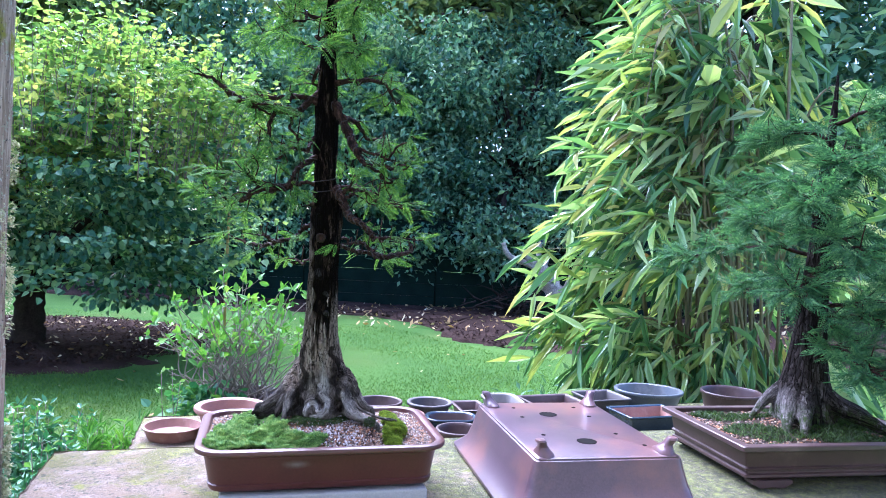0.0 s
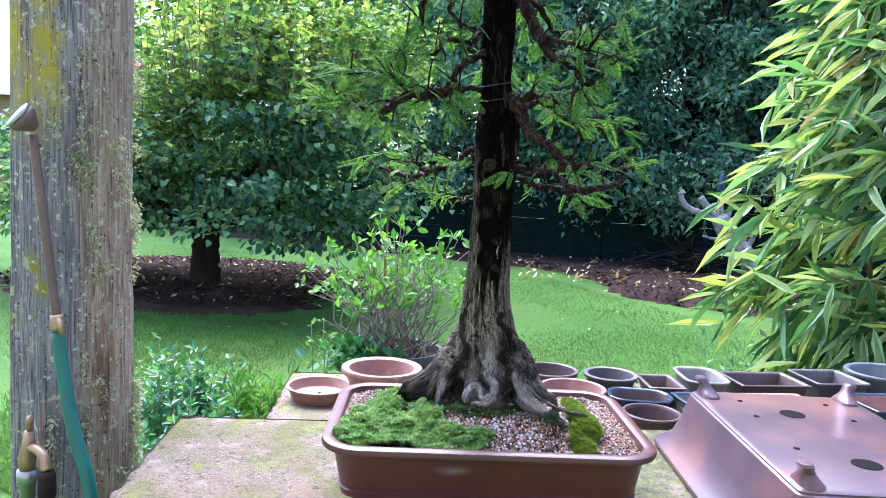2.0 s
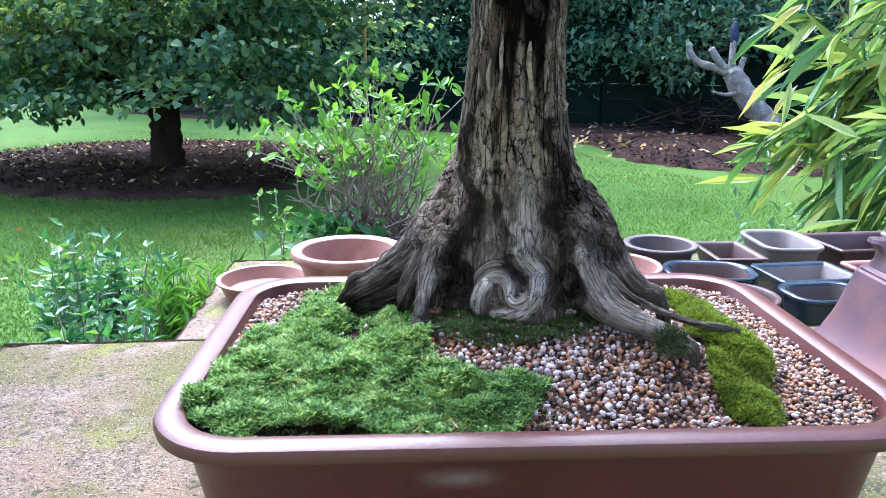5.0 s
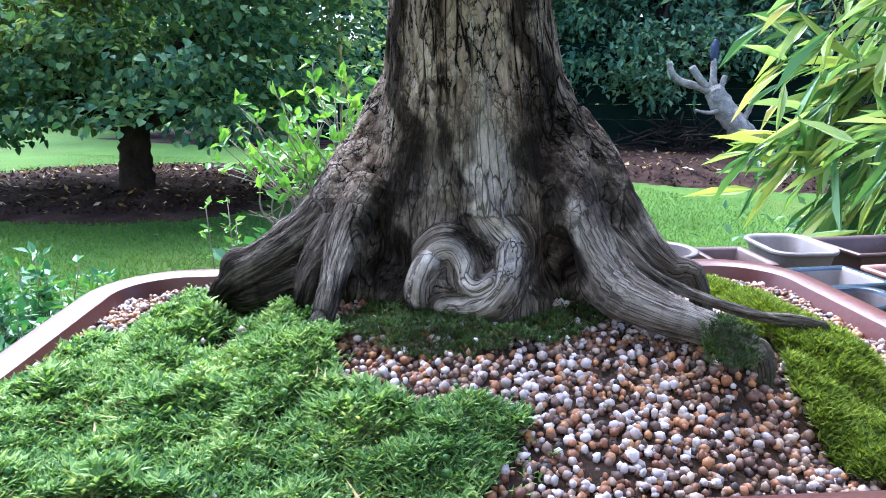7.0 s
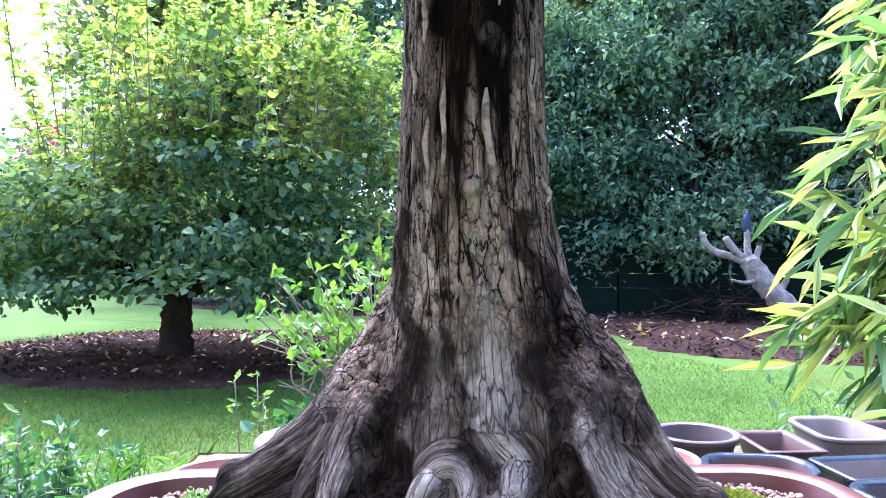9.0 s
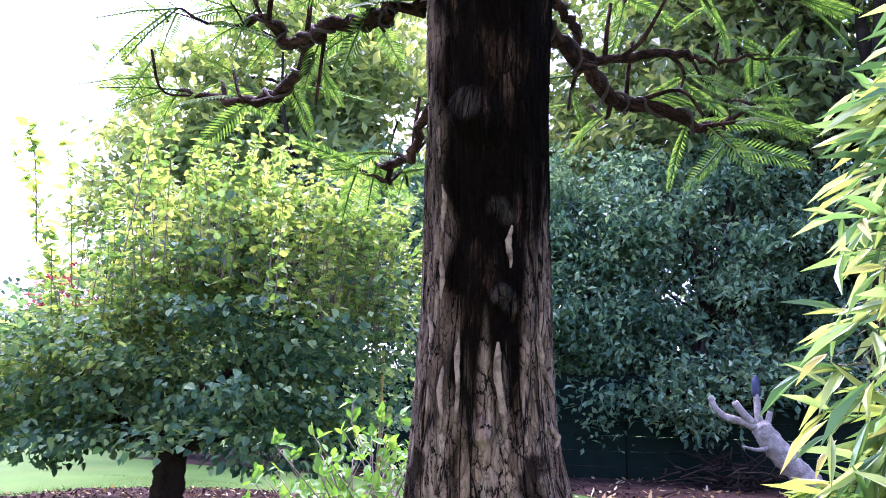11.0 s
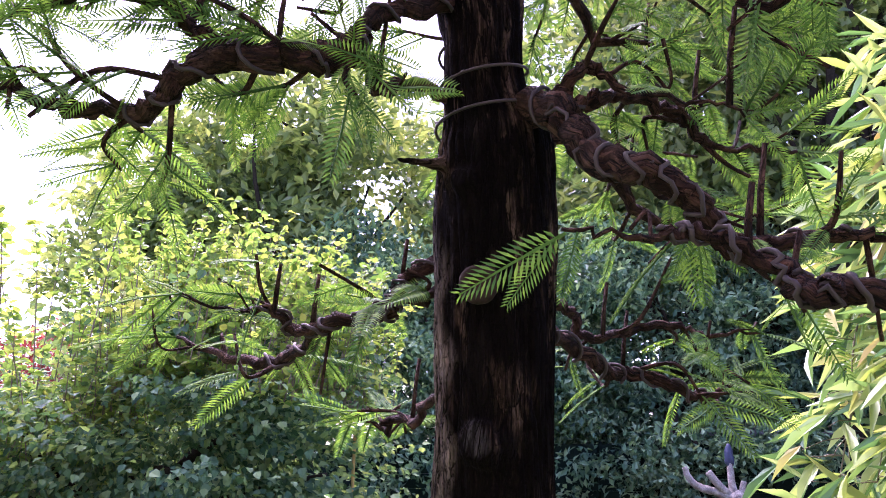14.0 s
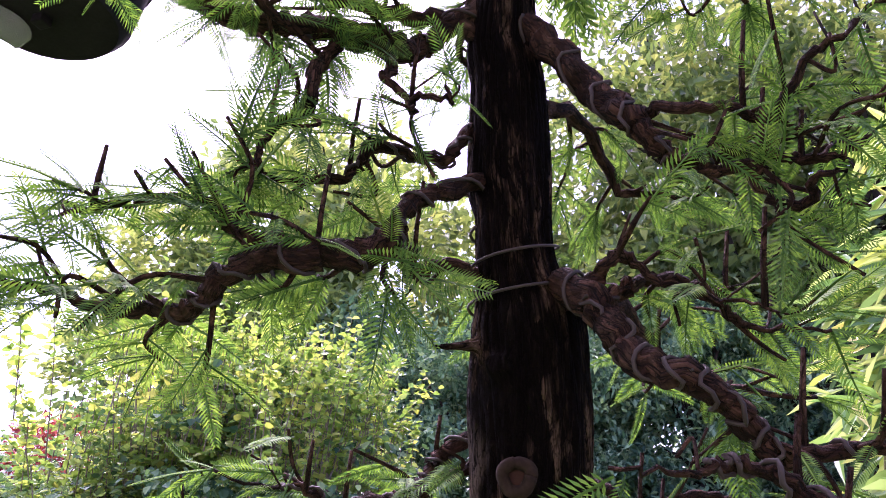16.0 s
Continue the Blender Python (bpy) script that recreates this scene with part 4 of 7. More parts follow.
def tufts(name, p, each, length, width, material, label, category, flare=0.9):
    """Little stars of fine leaves, each leaf two faces folded on its rib."""
    n = len(p) * each
    c = np.repeat(p, each, 0) + RNG.normal(0, length * 0.12, (n, 3)) * (1, 1, 0.3)
    a = RNG.uniform(0, 6.28, n)
    rise = RNG.uniform(0.15, 1.3, n)
    d = np.stack([np.cos(a) * flare, np.sin(a) * flare, rise], 1)
    d /= np.linalg.norm(d, axis=1)[:, None]
    side = np.stack([-np.sin(a), np.cos(a), np.zeros(n)], 1)
    l = (RNG.uniform(0.55, 1.2, n) * length)[:, None]
    v = np.zeros((n, 4, 3))
    v[:, 0], v[:, 1], v[:, 3] = c, c + d * l * 0.5 + side * width, c + d * l * 0.5 - side * width
    v[:, 2] = c + d * l * (1, 1, 0.8)
    ob = tagged(put(name, fast_mesh(name, v.reshape(-1, 3), np.arange(4 * n).reshape(n, 4), material)), label, category, kind="stuff")
    ob.matrix_world = POTM
    return ob


p = scatter(19000, green_area)
h = mound(p[:, 0], p[:, 1])
keep = h > 0.12 + 0.3 * RNG.uniform(0, 1, len(p)) ** 2
stray = scatter(700, lambda x, y: green_area(x - 0.012, y + 0.008) | green_area(x, y - 0.012))
p, h, keep = np.vstack([p, stray]), np.append(h, np.full(len(stray), 0.1)), np.append(keep, np.full(len(stray), True))
p, h = p[keep], h[keep]
p[:, 2] += h * 0.014 + RNG.uniform(-0.003, 0.002, len(p))
tufts("groundcover", p, 7, 0.0055, 0.0005, CREEPER, "low cushion of fine green creeping plants on the bonsai soil", "groundcover")
sprigs = p[(np.sin(p[:, 0] * 83) + np.sin(p[:, 1] * 97 + p[:, 0] * 31) > 0.9)][:1500]
tufts("groundcover", sprigs + (0, 0, 0.002), 6, 0.0072, 0.0009, CREEPER, "lighter longer-leaved sprigs standing out of the groundcover", "groundcover", 0.8)
q = p[RNG.integers(0, len(p), 500)]
ob = pebbles("flower_buds", q + (0, 0, 0.006), 0.0011, CREEPER, "tiny pale green buds in the groundcover")
q = scatter(220, lambda x, y: green_area(x, y) & (np.sin(x * 70) + np.sin(y * 90 + 2) > 1.1))
ob = blades("dry_stems", q + (0, 0, 0.01), 0.0035, 0.0007, 1.4, FALLEN, "brown dead scraps among the groundcover", "plant litter")
ob.matrix_world = POTM
q = scatter(12000, moss_area)
q[:, 2] += moss_swell(q[:, 0], q[:, 1]) + mound(q[:, 0], q[:, 1], 1.4) * 0.007
tufts("moss", q, 6, 0.0055, 0.0005, MOSS, "bright yellow-green moss cushion beside the root", "moss", 0.7)
q = scatter(7000, lambda x, y: (((x + 0.01) / 0.07) ** 2 + ((y + 0.022) / 0.036) ** 2 < 1 + wavy(x, y) * 12) | (((x - 0.094) / 0.015) ** 2 + ((y + 0.085) / 0.017) ** 2 < 1 + wavy(x, y) * 22))
q[:, 2] += mound(q[:, 0], q[:, 1], 1.4) * 0.008 + 0.016 * np.clip(1 - ((q[:, 0] - 0.095) / 0.03) ** 2 - ((q[:, 1] + 0.085) / 0.03) ** 2, 0, 1) ** 0.6
tufts("dark_moss", q, 6, 0.0045, 0.0004, MOSS_DARK, "dark green moss at the foot of the trunk", "moss", 0.7)


# ---- the redwood bonsai: trunk and roots ----
TRUNK = np.array([(-0.172, 1.452, 0.345, 0.078), (-0.172, 1.448, 0.39, 0.073), (-0.1725, 1.443, 0.43, 0.066), (-0.172, 1.436, 0.465, 0.0575), (-0.1705, 1.427, 0.49, 0.0505), (-0.1692, 1.419, 0.51, 0.046), (-0.168, 1.41, 0.53, 0.042), (-0.166, 1.4, 0.556, 0.0382), (-0.1635, 1.391, 0.587, 0.0354), (-0.1612, 1.384, 0.615, 0.034), (-0.1595, 1.378, 0.65, 0.0326), (-0.156, 1.364, 0.68, 0.0312), (-0.153, 1.355, 0.705, 0.0302), (-0.1515, 1.351, 0.74, 0.0306), (-0.15, 1.348, 0.77, 0.0312), (-0.149, 1.347, 0.8, 0.033), (-0.1478, 1.3438, 0.83, 0.0317), (-0.1485, 1.3425, 0.849, 0.03), (-0.1515, 1.338, 0.868, 0.0238), (-0.1525, 1.3365, 0.888, 0.0222), (-0.1525, 1.3378, 0.91, 0.0228), (-0.155, 1.3415, 0.93, 0.0256), (-0.1547, 1.342, 0.96, 0.025), (-0.1545, 1.3415, 1.0, 0.0233), (-0.157, 1.341, 1.02, 0.0228), (-0.155, 1.34, 1.06, 0.0203), (-0.1545, 1.338, 1.13, 0.0156), (-0.15, 1.335, 1.21, 0.012), (-0.148, 1.333, 1.3, 0.0085), (-0.147, 1.33, 1.4, 0.004)])
ROOTS = [
    # great left root, its forward leg and the web between them
    [(-0.2182, 1.43, 0.4681, 0.014), (-0.2291, 1.418, 0.4475, 0.0191), (-0.241, 1.402, 0.4267, 0.0174), (-0.256, 1.388, 0.4124, 0.0136), (-0.2729, 1.376, 0.4011, 0.0117), (-0.2862, 1.37, 0.3925, 0.0095), (-0.2945, 1.367, 0.3845, 0.0065), (-0.3, 1.365, 0.3765, 0.0045)],
    [(-0.243, 1.377, 0.396, 0.011), (-0.262, 1.375, 0.387, 0.0105), (-0.28, 1.372, 0.381, 0.009), (-0.292, 1.37, 0.375, 0.006)],
    [(-0.218, 1.395, 0.4422, 0.013), (-0.2221, 1.378, 0.4237, 0.0112), (-0.2223, 1.362, 0.4094, 0.0085), (-0.221, 1.348, 0.3972, 0.0069), (-0.2212, 1.337, 0.3864, 0.0054), (-0.223, 1.33, 0.3792, 0.0034)],
    [(-0.2301, 1.385, 0.4203, 0.0129), (-0.2402, 1.372, 0.4027, 0.0101), (-0.2434, 1.362, 0.3883, 0.0072), (-0.2465, 1.358, 0.3752, 0.0055)],
    # the middle column that ends in the burl, and the fold beside it
    [(-0.1664, 1.428, 0.4624, 0.0254), (-0.1659, 1.412, 0.4349, 0.0262), (-0.1691, 1.402, 0.4076, 0.0325), (-0.1699, 1.397, 0.3855, 0.0355), (-0.1705, 1.397, 0.3588, 0.034)],
    [(-0.1976, 1.412, 0.4519, 0.0133), (-0.2052, 1.402, 0.4236, 0.0117), (-0.208, 1.396, 0.401, 0.0105), (-0.205, 1.392, 0.3785, 0.011), (-0.1988, 1.39, 0.3588, 0.0098)],
    # right-hand roots: the long front one, the strip behind its cleft, the back one
    [(-0.1286, 1.425, 0.463, 0.0173), (-0.1174, 1.405, 0.4405, 0.0152), (-0.1065, 1.39, 0.4168, 0.0146), (-0.0904, 1.378, 0.3995, 0.0133), (-0.071, 1.366, 0.3935, 0.0107), (-0.0534, 1.359, 0.3908, 0.0084), (-0.0389, 1.355, 0.387, 0.0066), (-0.0295, 1.3525, 0.382, 0.0066), (-0.0262, 1.35, 0.372, 0.006)],
    [(-0.0965, 1.396, 0.4235, 0.006), (-0.0835, 1.391, 0.4113, 0.0052), (-0.07, 1.388, 0.4021, 0.0046), (-0.0522, 1.388, 0.3942, 0.004), (-0.0336, 1.389, 0.3887, 0.0038), (-0.0154, 1.39, 0.3862, 0.0035), (0.0001, 1.391, 0.3838, 0.003), (0.005, 1.391, 0.3783, 0.002)],
    [(-0.1263, 1.44, 0.4734, 0.0164), (-0.1078, 1.432, 0.4482, 0.0173), (-0.0916, 1.422, 0.4259, 0.0142), (-0.0779, 1.415, 0.4101, 0.0116), (-0.0636, 1.412, 0.4004, 0.0088), (-0.051, 1.412, 0.3936, 0.0058)],
    [(-0.198, 1.43, 0.52, 0.008), (-0.207, 1.428, 0.495, 0.014), (-0.217, 1.424, 0.468, 0.018), (-0.224, 1.416, 0.44, 0.02), (-0.226, 1.405, 0.41, 0.018), (-0.222, 1.398, 0.375, 0.016)],
    [(-0.142, 1.432, 0.52, 0.01), (-0.133, 1.43, 0.49, 0.015), (-0.124, 1.425, 0.46, 0.018), (-0.114, 1.418, 0.43, 0.018), (-0.104, 1.408, 0.40, 0.014), (-0.098, 1.402, 0.375, 0.01)],
    [(-0.19, 1.45, 0.44, 0.028), (-0.22, 1.485, 0.405, 0.02), (-0.25, 1.515, 0.37, 0.011)],
    [(-0.16, 1.455, 0.44, 0.028), (-0.14, 1.495, 0.405, 0.02), (-0.12, 1.53, 0.37, 0.011)],
]
# rolled lips of wood round the hollow of the burl, as lines on its face: x, z, width
LIPS = [
    [(-0.1835, 0.3865, 0.004), (-0.1812, 0.4045, 0.0045), (-0.1744, 0.4136, 0.0045), (-0.1664, 0.4155, 0.0042), (-0.1612, 0.4095, 0.004), (-0.1585, 0.4015, 0.004), (-0.1529, 0.3985, 0.0038), (-0.1465, 0.402, 0.0036)],
    [(-0.1585, 0.4502, 0.006), (-0.1558, 0.4366, 0.0065), (-0.148, 0.4257, 0.0068), (-0.1408, 0.416, 0.0068), (-0.1395, 0.405, 0.006), (-0.1461, 0.3945, 0.0055), (-0.1566, 0.3895, 0.0055), (-0.1687, 0.388, 0.005)],
]
KNOBS = [((-0.03, 1.351, 0.3825), 0.0078), ((-0.2835, 1.371, 0.3985), 0.0115), ((-0.237, 1.414, 0.446), 0.013), ((-0.148, 1.386, 0.388), 0.028), ((-0.192, 1.389, 0.384), 0.025), ((-0.262, 1.386, 0.414), 0.0105), ((-0.178, 1.366, 0.398), 0.012)]
# stubs and knots on the trunk: place on the bark, direction, length, radius
STUBS = [((-0.15, 1.319, 0.761), (0, -1, 0.05), 0.003, 0.0105), ((-0.173, 1.322, 0.828), (-0.42, -0.85, -0.2), 0.03, 0.0042), ((-0.153, 1.326, 0.689), (-0.1, -1, 0.1), 0.006, 0.012), ((-0.146, 1.348, 0.648), (0.1, -1, 0), 0.004, 0.0055), ((-0.145, 1.352, 0.607), (0.1, -1, 0), 0.004, 0.0055), ((-0.158, 1.314, 0.815), (0, -1, 0.2), 0.005, 0.008), ((-0.158, 1.362, 0.545), (0, -1, 0), 0.003, 0.006)]


def ring_sphere(c, r, n=10):
    a = np.linspace(0.15, np.pi - 0.15, n)
    return np.stack([np.full(n, c[0]), np.full(n, c[1]), c[2] + r * np.cos(a), r * np.sin(a)], 1)[::-1]


def bark_body(name, lines, voxel, material, parent, ridge, weather, scale=1.0, soft=18, limbs_only=None, worn=lambda c: c[:, 2] * 0, soot_shade=lambda c: c[:, 2] * 0, relief=None, axis=None, pale=lambda c: c[:, 2] * 0):
    """Limbs fused into one body, with bark ridges along the grain of the nearest limb."""
    vs, fs, base = [], [], 0
    for l in lines:
        v, f = capped(l, 24)
        fs += [tuple(i + base for i in q) for q in f]
        vs.append(v)
        base += len(v)
    rough = as_mesh("rough", np.vstack(vs), fs, material)
    ob = new("rough", rough)
    mod = ob.modifiers.new("fuse", "REMESH")
    mod.mode, mod.voxel_size = "VOXEL", voxel
    sm = ob.modifiers.new("soft", "SMOOTH")
    sm.factor, sm.iterations = 0.5, soft
    bpy.context.view_layer.update()
    ev = ob.evaluated_get(bpy.context.evaluated_depsgraph_get())
    me = ev.to_mesh()
    nv = len(me.vertices)
    co, no = np.empty(nv * 3, np.float32), np.empty(nv * 3, np.float32)
    me.vertices.foreach_get("co", co)
    me.vertices.foreach_get("normal", no)
    co, no = co.reshape(-1, 3).astype(float), no.reshape(-1, 3).astype(float)
    loops = np.empty(len(me.loops), np.int32)
    me.loops.foreach_get("vertex_index", loops)
    quads = loops.reshape(-1, 4)
    ev.to_mesh_clear()
    bpy.data.objects.remove(ob)
    bpy.data.meshes.remove(rough)
    best, grain = np.full(nv, 9.0), np.zeros((nv, 3))
    for k, l in enumerate(lines[:limbs_only]):
        l = np.asarray(l)
        mean_r = float(np.median(l[:, 3])) * (1.5 if k == 0 else 1.2)
        s = np.concatenate([[0], np.cumsum(np.linalg.norm(np.diff(l[:, :3], axis=0), axis=1))])
        near, here, gap = np.full(nv, 9.0), np.zeros((nv, 3)), np.zeros(nv)
        for i in range(len(l) - 1):
            a, b = l[i, :3], l[i + 1, :3]
            ab = b - a
            t = np.clip(((co - a) @ ab) / (ab @ ab + 1e-12), 0, 1)
            off = co - (a + t[:, None] * ab)
            far = np.linalg.norm(off, axis=1)
            m = far < near
            near[m] = far[m]
            gap[m] = (far - (l[i, 3] + t * (l[i + 1, 3] - l[i, 3])))[m]
            z = ab / (np.linalg.norm(ab) + 1e-9)
            u = np.cross(z, (0.0, 1.0, 0.13))
            u /= np.linalg.norm(u) + 1e-9
            w = np.cross(z, u)
            gu, gw = off[m] @ u, off[m] @ w
            ring = np.hypot(gu, gw) + 1e-9
            here[m] = np.stack([gu / ring * mean_r + k * 0.7, gw / ring * mean_r, s[i] + t[m] * (s[i + 1] - s[i])], 1)
        m = gap < best
        best[m] = gap[m]
        grain[m] = here[m]
    if axis is not None:
        # round the stem the grain runs down and outwards in one piece; further out it follows each root
        mid = np.stack([np.interp(co[:, 2], axis[:, 2], axis[:, k]) for k in range(2)], 1)
        off = co[:, :2] - mid
        far = np.linalg.norm(off, axis=1) + 1e-9
        wob = np.array([noise.noise(Vector(q) * 45) for q in co])
        m = (far + 0.012 * wob < 0.088) | (co[:, 2] > 0.46)
        ring = 0.044 * (1 + 0.5 * np.clip((far - 0.05) / 0.05, 0, 1))
        run = np.where(co[:, 2] > 0.5, 0, np.clip(far - 0.048, 0, 1)) - co[:, 2]
        grain[m] = np.stack([off[:, 0] / far * ring, off[:, 1] / far * ring, run], 1)[m]
    if relief is not None:
        push, near, along, face = relief(co)
        co = co + no * push[:, None]
        m = face & (near < 0.012) & (co[:, 2] < 0.43)
        grain[m] = np.stack([near[m] * 1.1 + 5, 0.3 * co[m, 1], along[m]], 1)
    disp = np.empty(nv)
    for i, g in enumerate(grain):
        a = noise.noise(Vector((g[0] * 85 / scale, g[1] * 85 / scale, g[2] * 13 / scale)))
        b = noise.noise(Vector((g[0] * 210 / scale, g[1] * 210 / scale, g[2] * 34 / scale)))
        c = noise.noise(Vector((g[0] * 34 / scale + 3, g[1] * 34 / scale, g[2] * 9 / scale)))
        disp[i] = 0.9 * max(0.0, 0.7 - abs(a) * 3.2) + 0.4 * max(0.0, 0.6 - abs(b) * 3.0) - 0.6 * c
    sm = np.clip(worn(co), 0, 1)
    co = co - no * (disp * ridge * (1 - 0.1 * sm))[:, None]
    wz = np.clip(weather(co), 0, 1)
    mesh = fast_mesh(name, co, quads, material, True)
    a = mesh.attributes.new("grain", "FLOAT_VECTOR", "POINT")
    a.data.foreach_set("vector", grain.astype(np.float32).ravel())
    for key, val in (("weathered", wz), ("smoothed", sm), ("sooty_shade", np.clip(soot_shade(co), 0, 1)), ("paled", np.clip(pale(co), 0, 1)), ("mossy", np.clip((0.392 - co[:, 2]) / 0.03, 0, 1))):
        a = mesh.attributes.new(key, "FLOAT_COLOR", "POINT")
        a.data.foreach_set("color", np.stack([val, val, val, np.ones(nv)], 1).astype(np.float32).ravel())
    return put(name, mesh, parent)


bonsai = thing("redwood_bonsai", "tall redwood bonsai with flared roots and feathery green foliage", "bonsai tree", (-0.172, 1.433, 0.345))


def under(ob, top):
    """Keep the world place of a part built in world coordinates."""
    ob.parent = top
    ob.matrix_parent_inverse = top.matrix_world.inverted()
    return ob


ROOTS = [r + [(2 * r[-1][0] - r[-2][0], 2 * r[-1][1] - r[-2][1], 0.315, r[-1][3])] for r in ROOTS]
lines = [smooth_line(TRUNK, 4)] + [smooth_line(r, 4) for r in ROOTS] + [ring_sphere(c, r) for c, r in KNOBS]
for c, d, l, r in STUBS:
    c, d = np.array(c), np.array(d, float) / np.linalg.norm(d)
    thin = 0.5 if l > 0.02 else 1.0
    lines.append(np.array([(*(c - d * 0.02), r * 1.3), (*c, r), (*(c + d * l * 0.6), r * 0.85 * thin ** 0.5), (*(c + d * l), r * 0.8 * thin)]))
BURL = (-0.162, 1.352, 0.404)


def root_wear(c):
    """1 on the bare silvery roots and burl, 0 on the barked trunk."""
    side = np.hypot(c[:, 0] + 0.172, c[:, 1] - 1.433)
    low = np.clip((0.448 - c[:, 2] + 0.8 * (side - 0.07) + 0.01 * np.sin(c[:, 0] * 170)) / 0.025, 0, 1)
    b = np.clip((0.062 - np.hypot(c[:, 0] - BURL[0], (c[:, 2] - BURL[2] - 0.01) * 0.8)) / 0.02, 0, 1) * (c[:, 1] < 1.40)
    return np.maximum(low, b)


def beside(c, points):
    """1 along a line of x, z, width drawn on the front, falling to 0 at its width."""
    best = np.zeros(len(c))
    for x, z, w in smooth_line(points, 5):
        best = np.maximum(best, 1 - np.hypot(c[:, 0] - x, c[:, 2] - z) / w)
    return np.clip(best * 2, 0, 1)


def trunk_soot_shade(c):
    """Black staining down the two flanks and on the left root; painted shade in the hollows, under the root and round
    the foot.
    """
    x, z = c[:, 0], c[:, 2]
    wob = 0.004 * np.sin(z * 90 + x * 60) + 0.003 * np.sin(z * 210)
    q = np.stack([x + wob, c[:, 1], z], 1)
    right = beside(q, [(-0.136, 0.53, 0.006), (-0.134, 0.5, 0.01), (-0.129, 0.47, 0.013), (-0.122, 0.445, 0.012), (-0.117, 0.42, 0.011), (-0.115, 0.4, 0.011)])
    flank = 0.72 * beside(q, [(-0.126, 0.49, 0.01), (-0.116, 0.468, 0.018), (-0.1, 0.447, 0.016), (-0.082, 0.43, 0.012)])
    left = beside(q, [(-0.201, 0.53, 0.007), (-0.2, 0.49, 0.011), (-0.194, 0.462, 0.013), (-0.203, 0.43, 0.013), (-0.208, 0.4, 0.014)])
    # Shade painted into the fold beside the burl and into its hollow.
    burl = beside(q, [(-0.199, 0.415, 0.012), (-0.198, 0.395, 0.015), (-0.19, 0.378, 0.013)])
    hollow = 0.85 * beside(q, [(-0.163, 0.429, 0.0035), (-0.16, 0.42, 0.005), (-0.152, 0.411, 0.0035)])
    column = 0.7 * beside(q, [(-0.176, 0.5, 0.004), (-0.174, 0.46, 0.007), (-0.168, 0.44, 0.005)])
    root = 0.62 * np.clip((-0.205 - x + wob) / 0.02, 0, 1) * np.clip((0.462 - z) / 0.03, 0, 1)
    # Shade painted under the left root and round the foot.
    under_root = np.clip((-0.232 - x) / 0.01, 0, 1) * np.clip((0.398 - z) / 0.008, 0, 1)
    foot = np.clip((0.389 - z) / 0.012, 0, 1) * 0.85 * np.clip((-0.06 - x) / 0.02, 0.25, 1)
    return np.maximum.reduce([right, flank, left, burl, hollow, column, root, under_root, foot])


def trunk_pale(c):
    """Bleached wood on the lips of the burl, down the middle and on the crest of the front root."""
    face = c[:, 1] < 1.4
    lips = 0.85 * np.maximum.reduce([beside(c, [(x, z, w * 1.15) for x, z, w in lip]) for lip in LIPS])
    column = 0.55 * beside(c, [(-0.158, 0.52, 0.004), (-0.156, 0.49, 0.007), (-0.152, 0.462, 0.01), (-0.148, 0.44, 0.009)])
    crest = 0.45 * beside(c, [(-0.112, 0.437, 0.006), (-0.1, 0.415, 0.008), (-0.085, 0.4, 0.007), (-0.05, 0.393, 0.005)])
    leg = 0.4 * beside(c, [(-0.222, 0.42, 0.004), (-0.2225, 0.4, 0.005), (-0.2235, 0.384, 0.004)])
    knots = 0.1 * np.maximum.reduce([beside(c, [(x, z, r), (x + 0.003, z - 0.004, r * 0.8)]) for x, z, r in ((-0.156, 0.692, 0.009), (-0.146, 0.648, 0.006), (-0.145, 0.607, 0.006))])
    return np.maximum.reduce([lips, column, crest, leg, knots]) * face


def trunk_weather_light(c):
    """1 on the grey lower bark, near 0 on the blackened upper trunk, whose colour also holds its backlit shade."""
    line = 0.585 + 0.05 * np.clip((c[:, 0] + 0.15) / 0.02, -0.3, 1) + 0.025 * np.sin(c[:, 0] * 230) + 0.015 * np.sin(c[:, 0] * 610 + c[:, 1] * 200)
    # Tan bark down the left edge, with the side light painted in.
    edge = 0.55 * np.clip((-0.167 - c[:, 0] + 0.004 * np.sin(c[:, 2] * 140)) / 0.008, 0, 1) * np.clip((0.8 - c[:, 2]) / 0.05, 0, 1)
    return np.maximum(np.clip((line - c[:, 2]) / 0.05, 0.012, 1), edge)


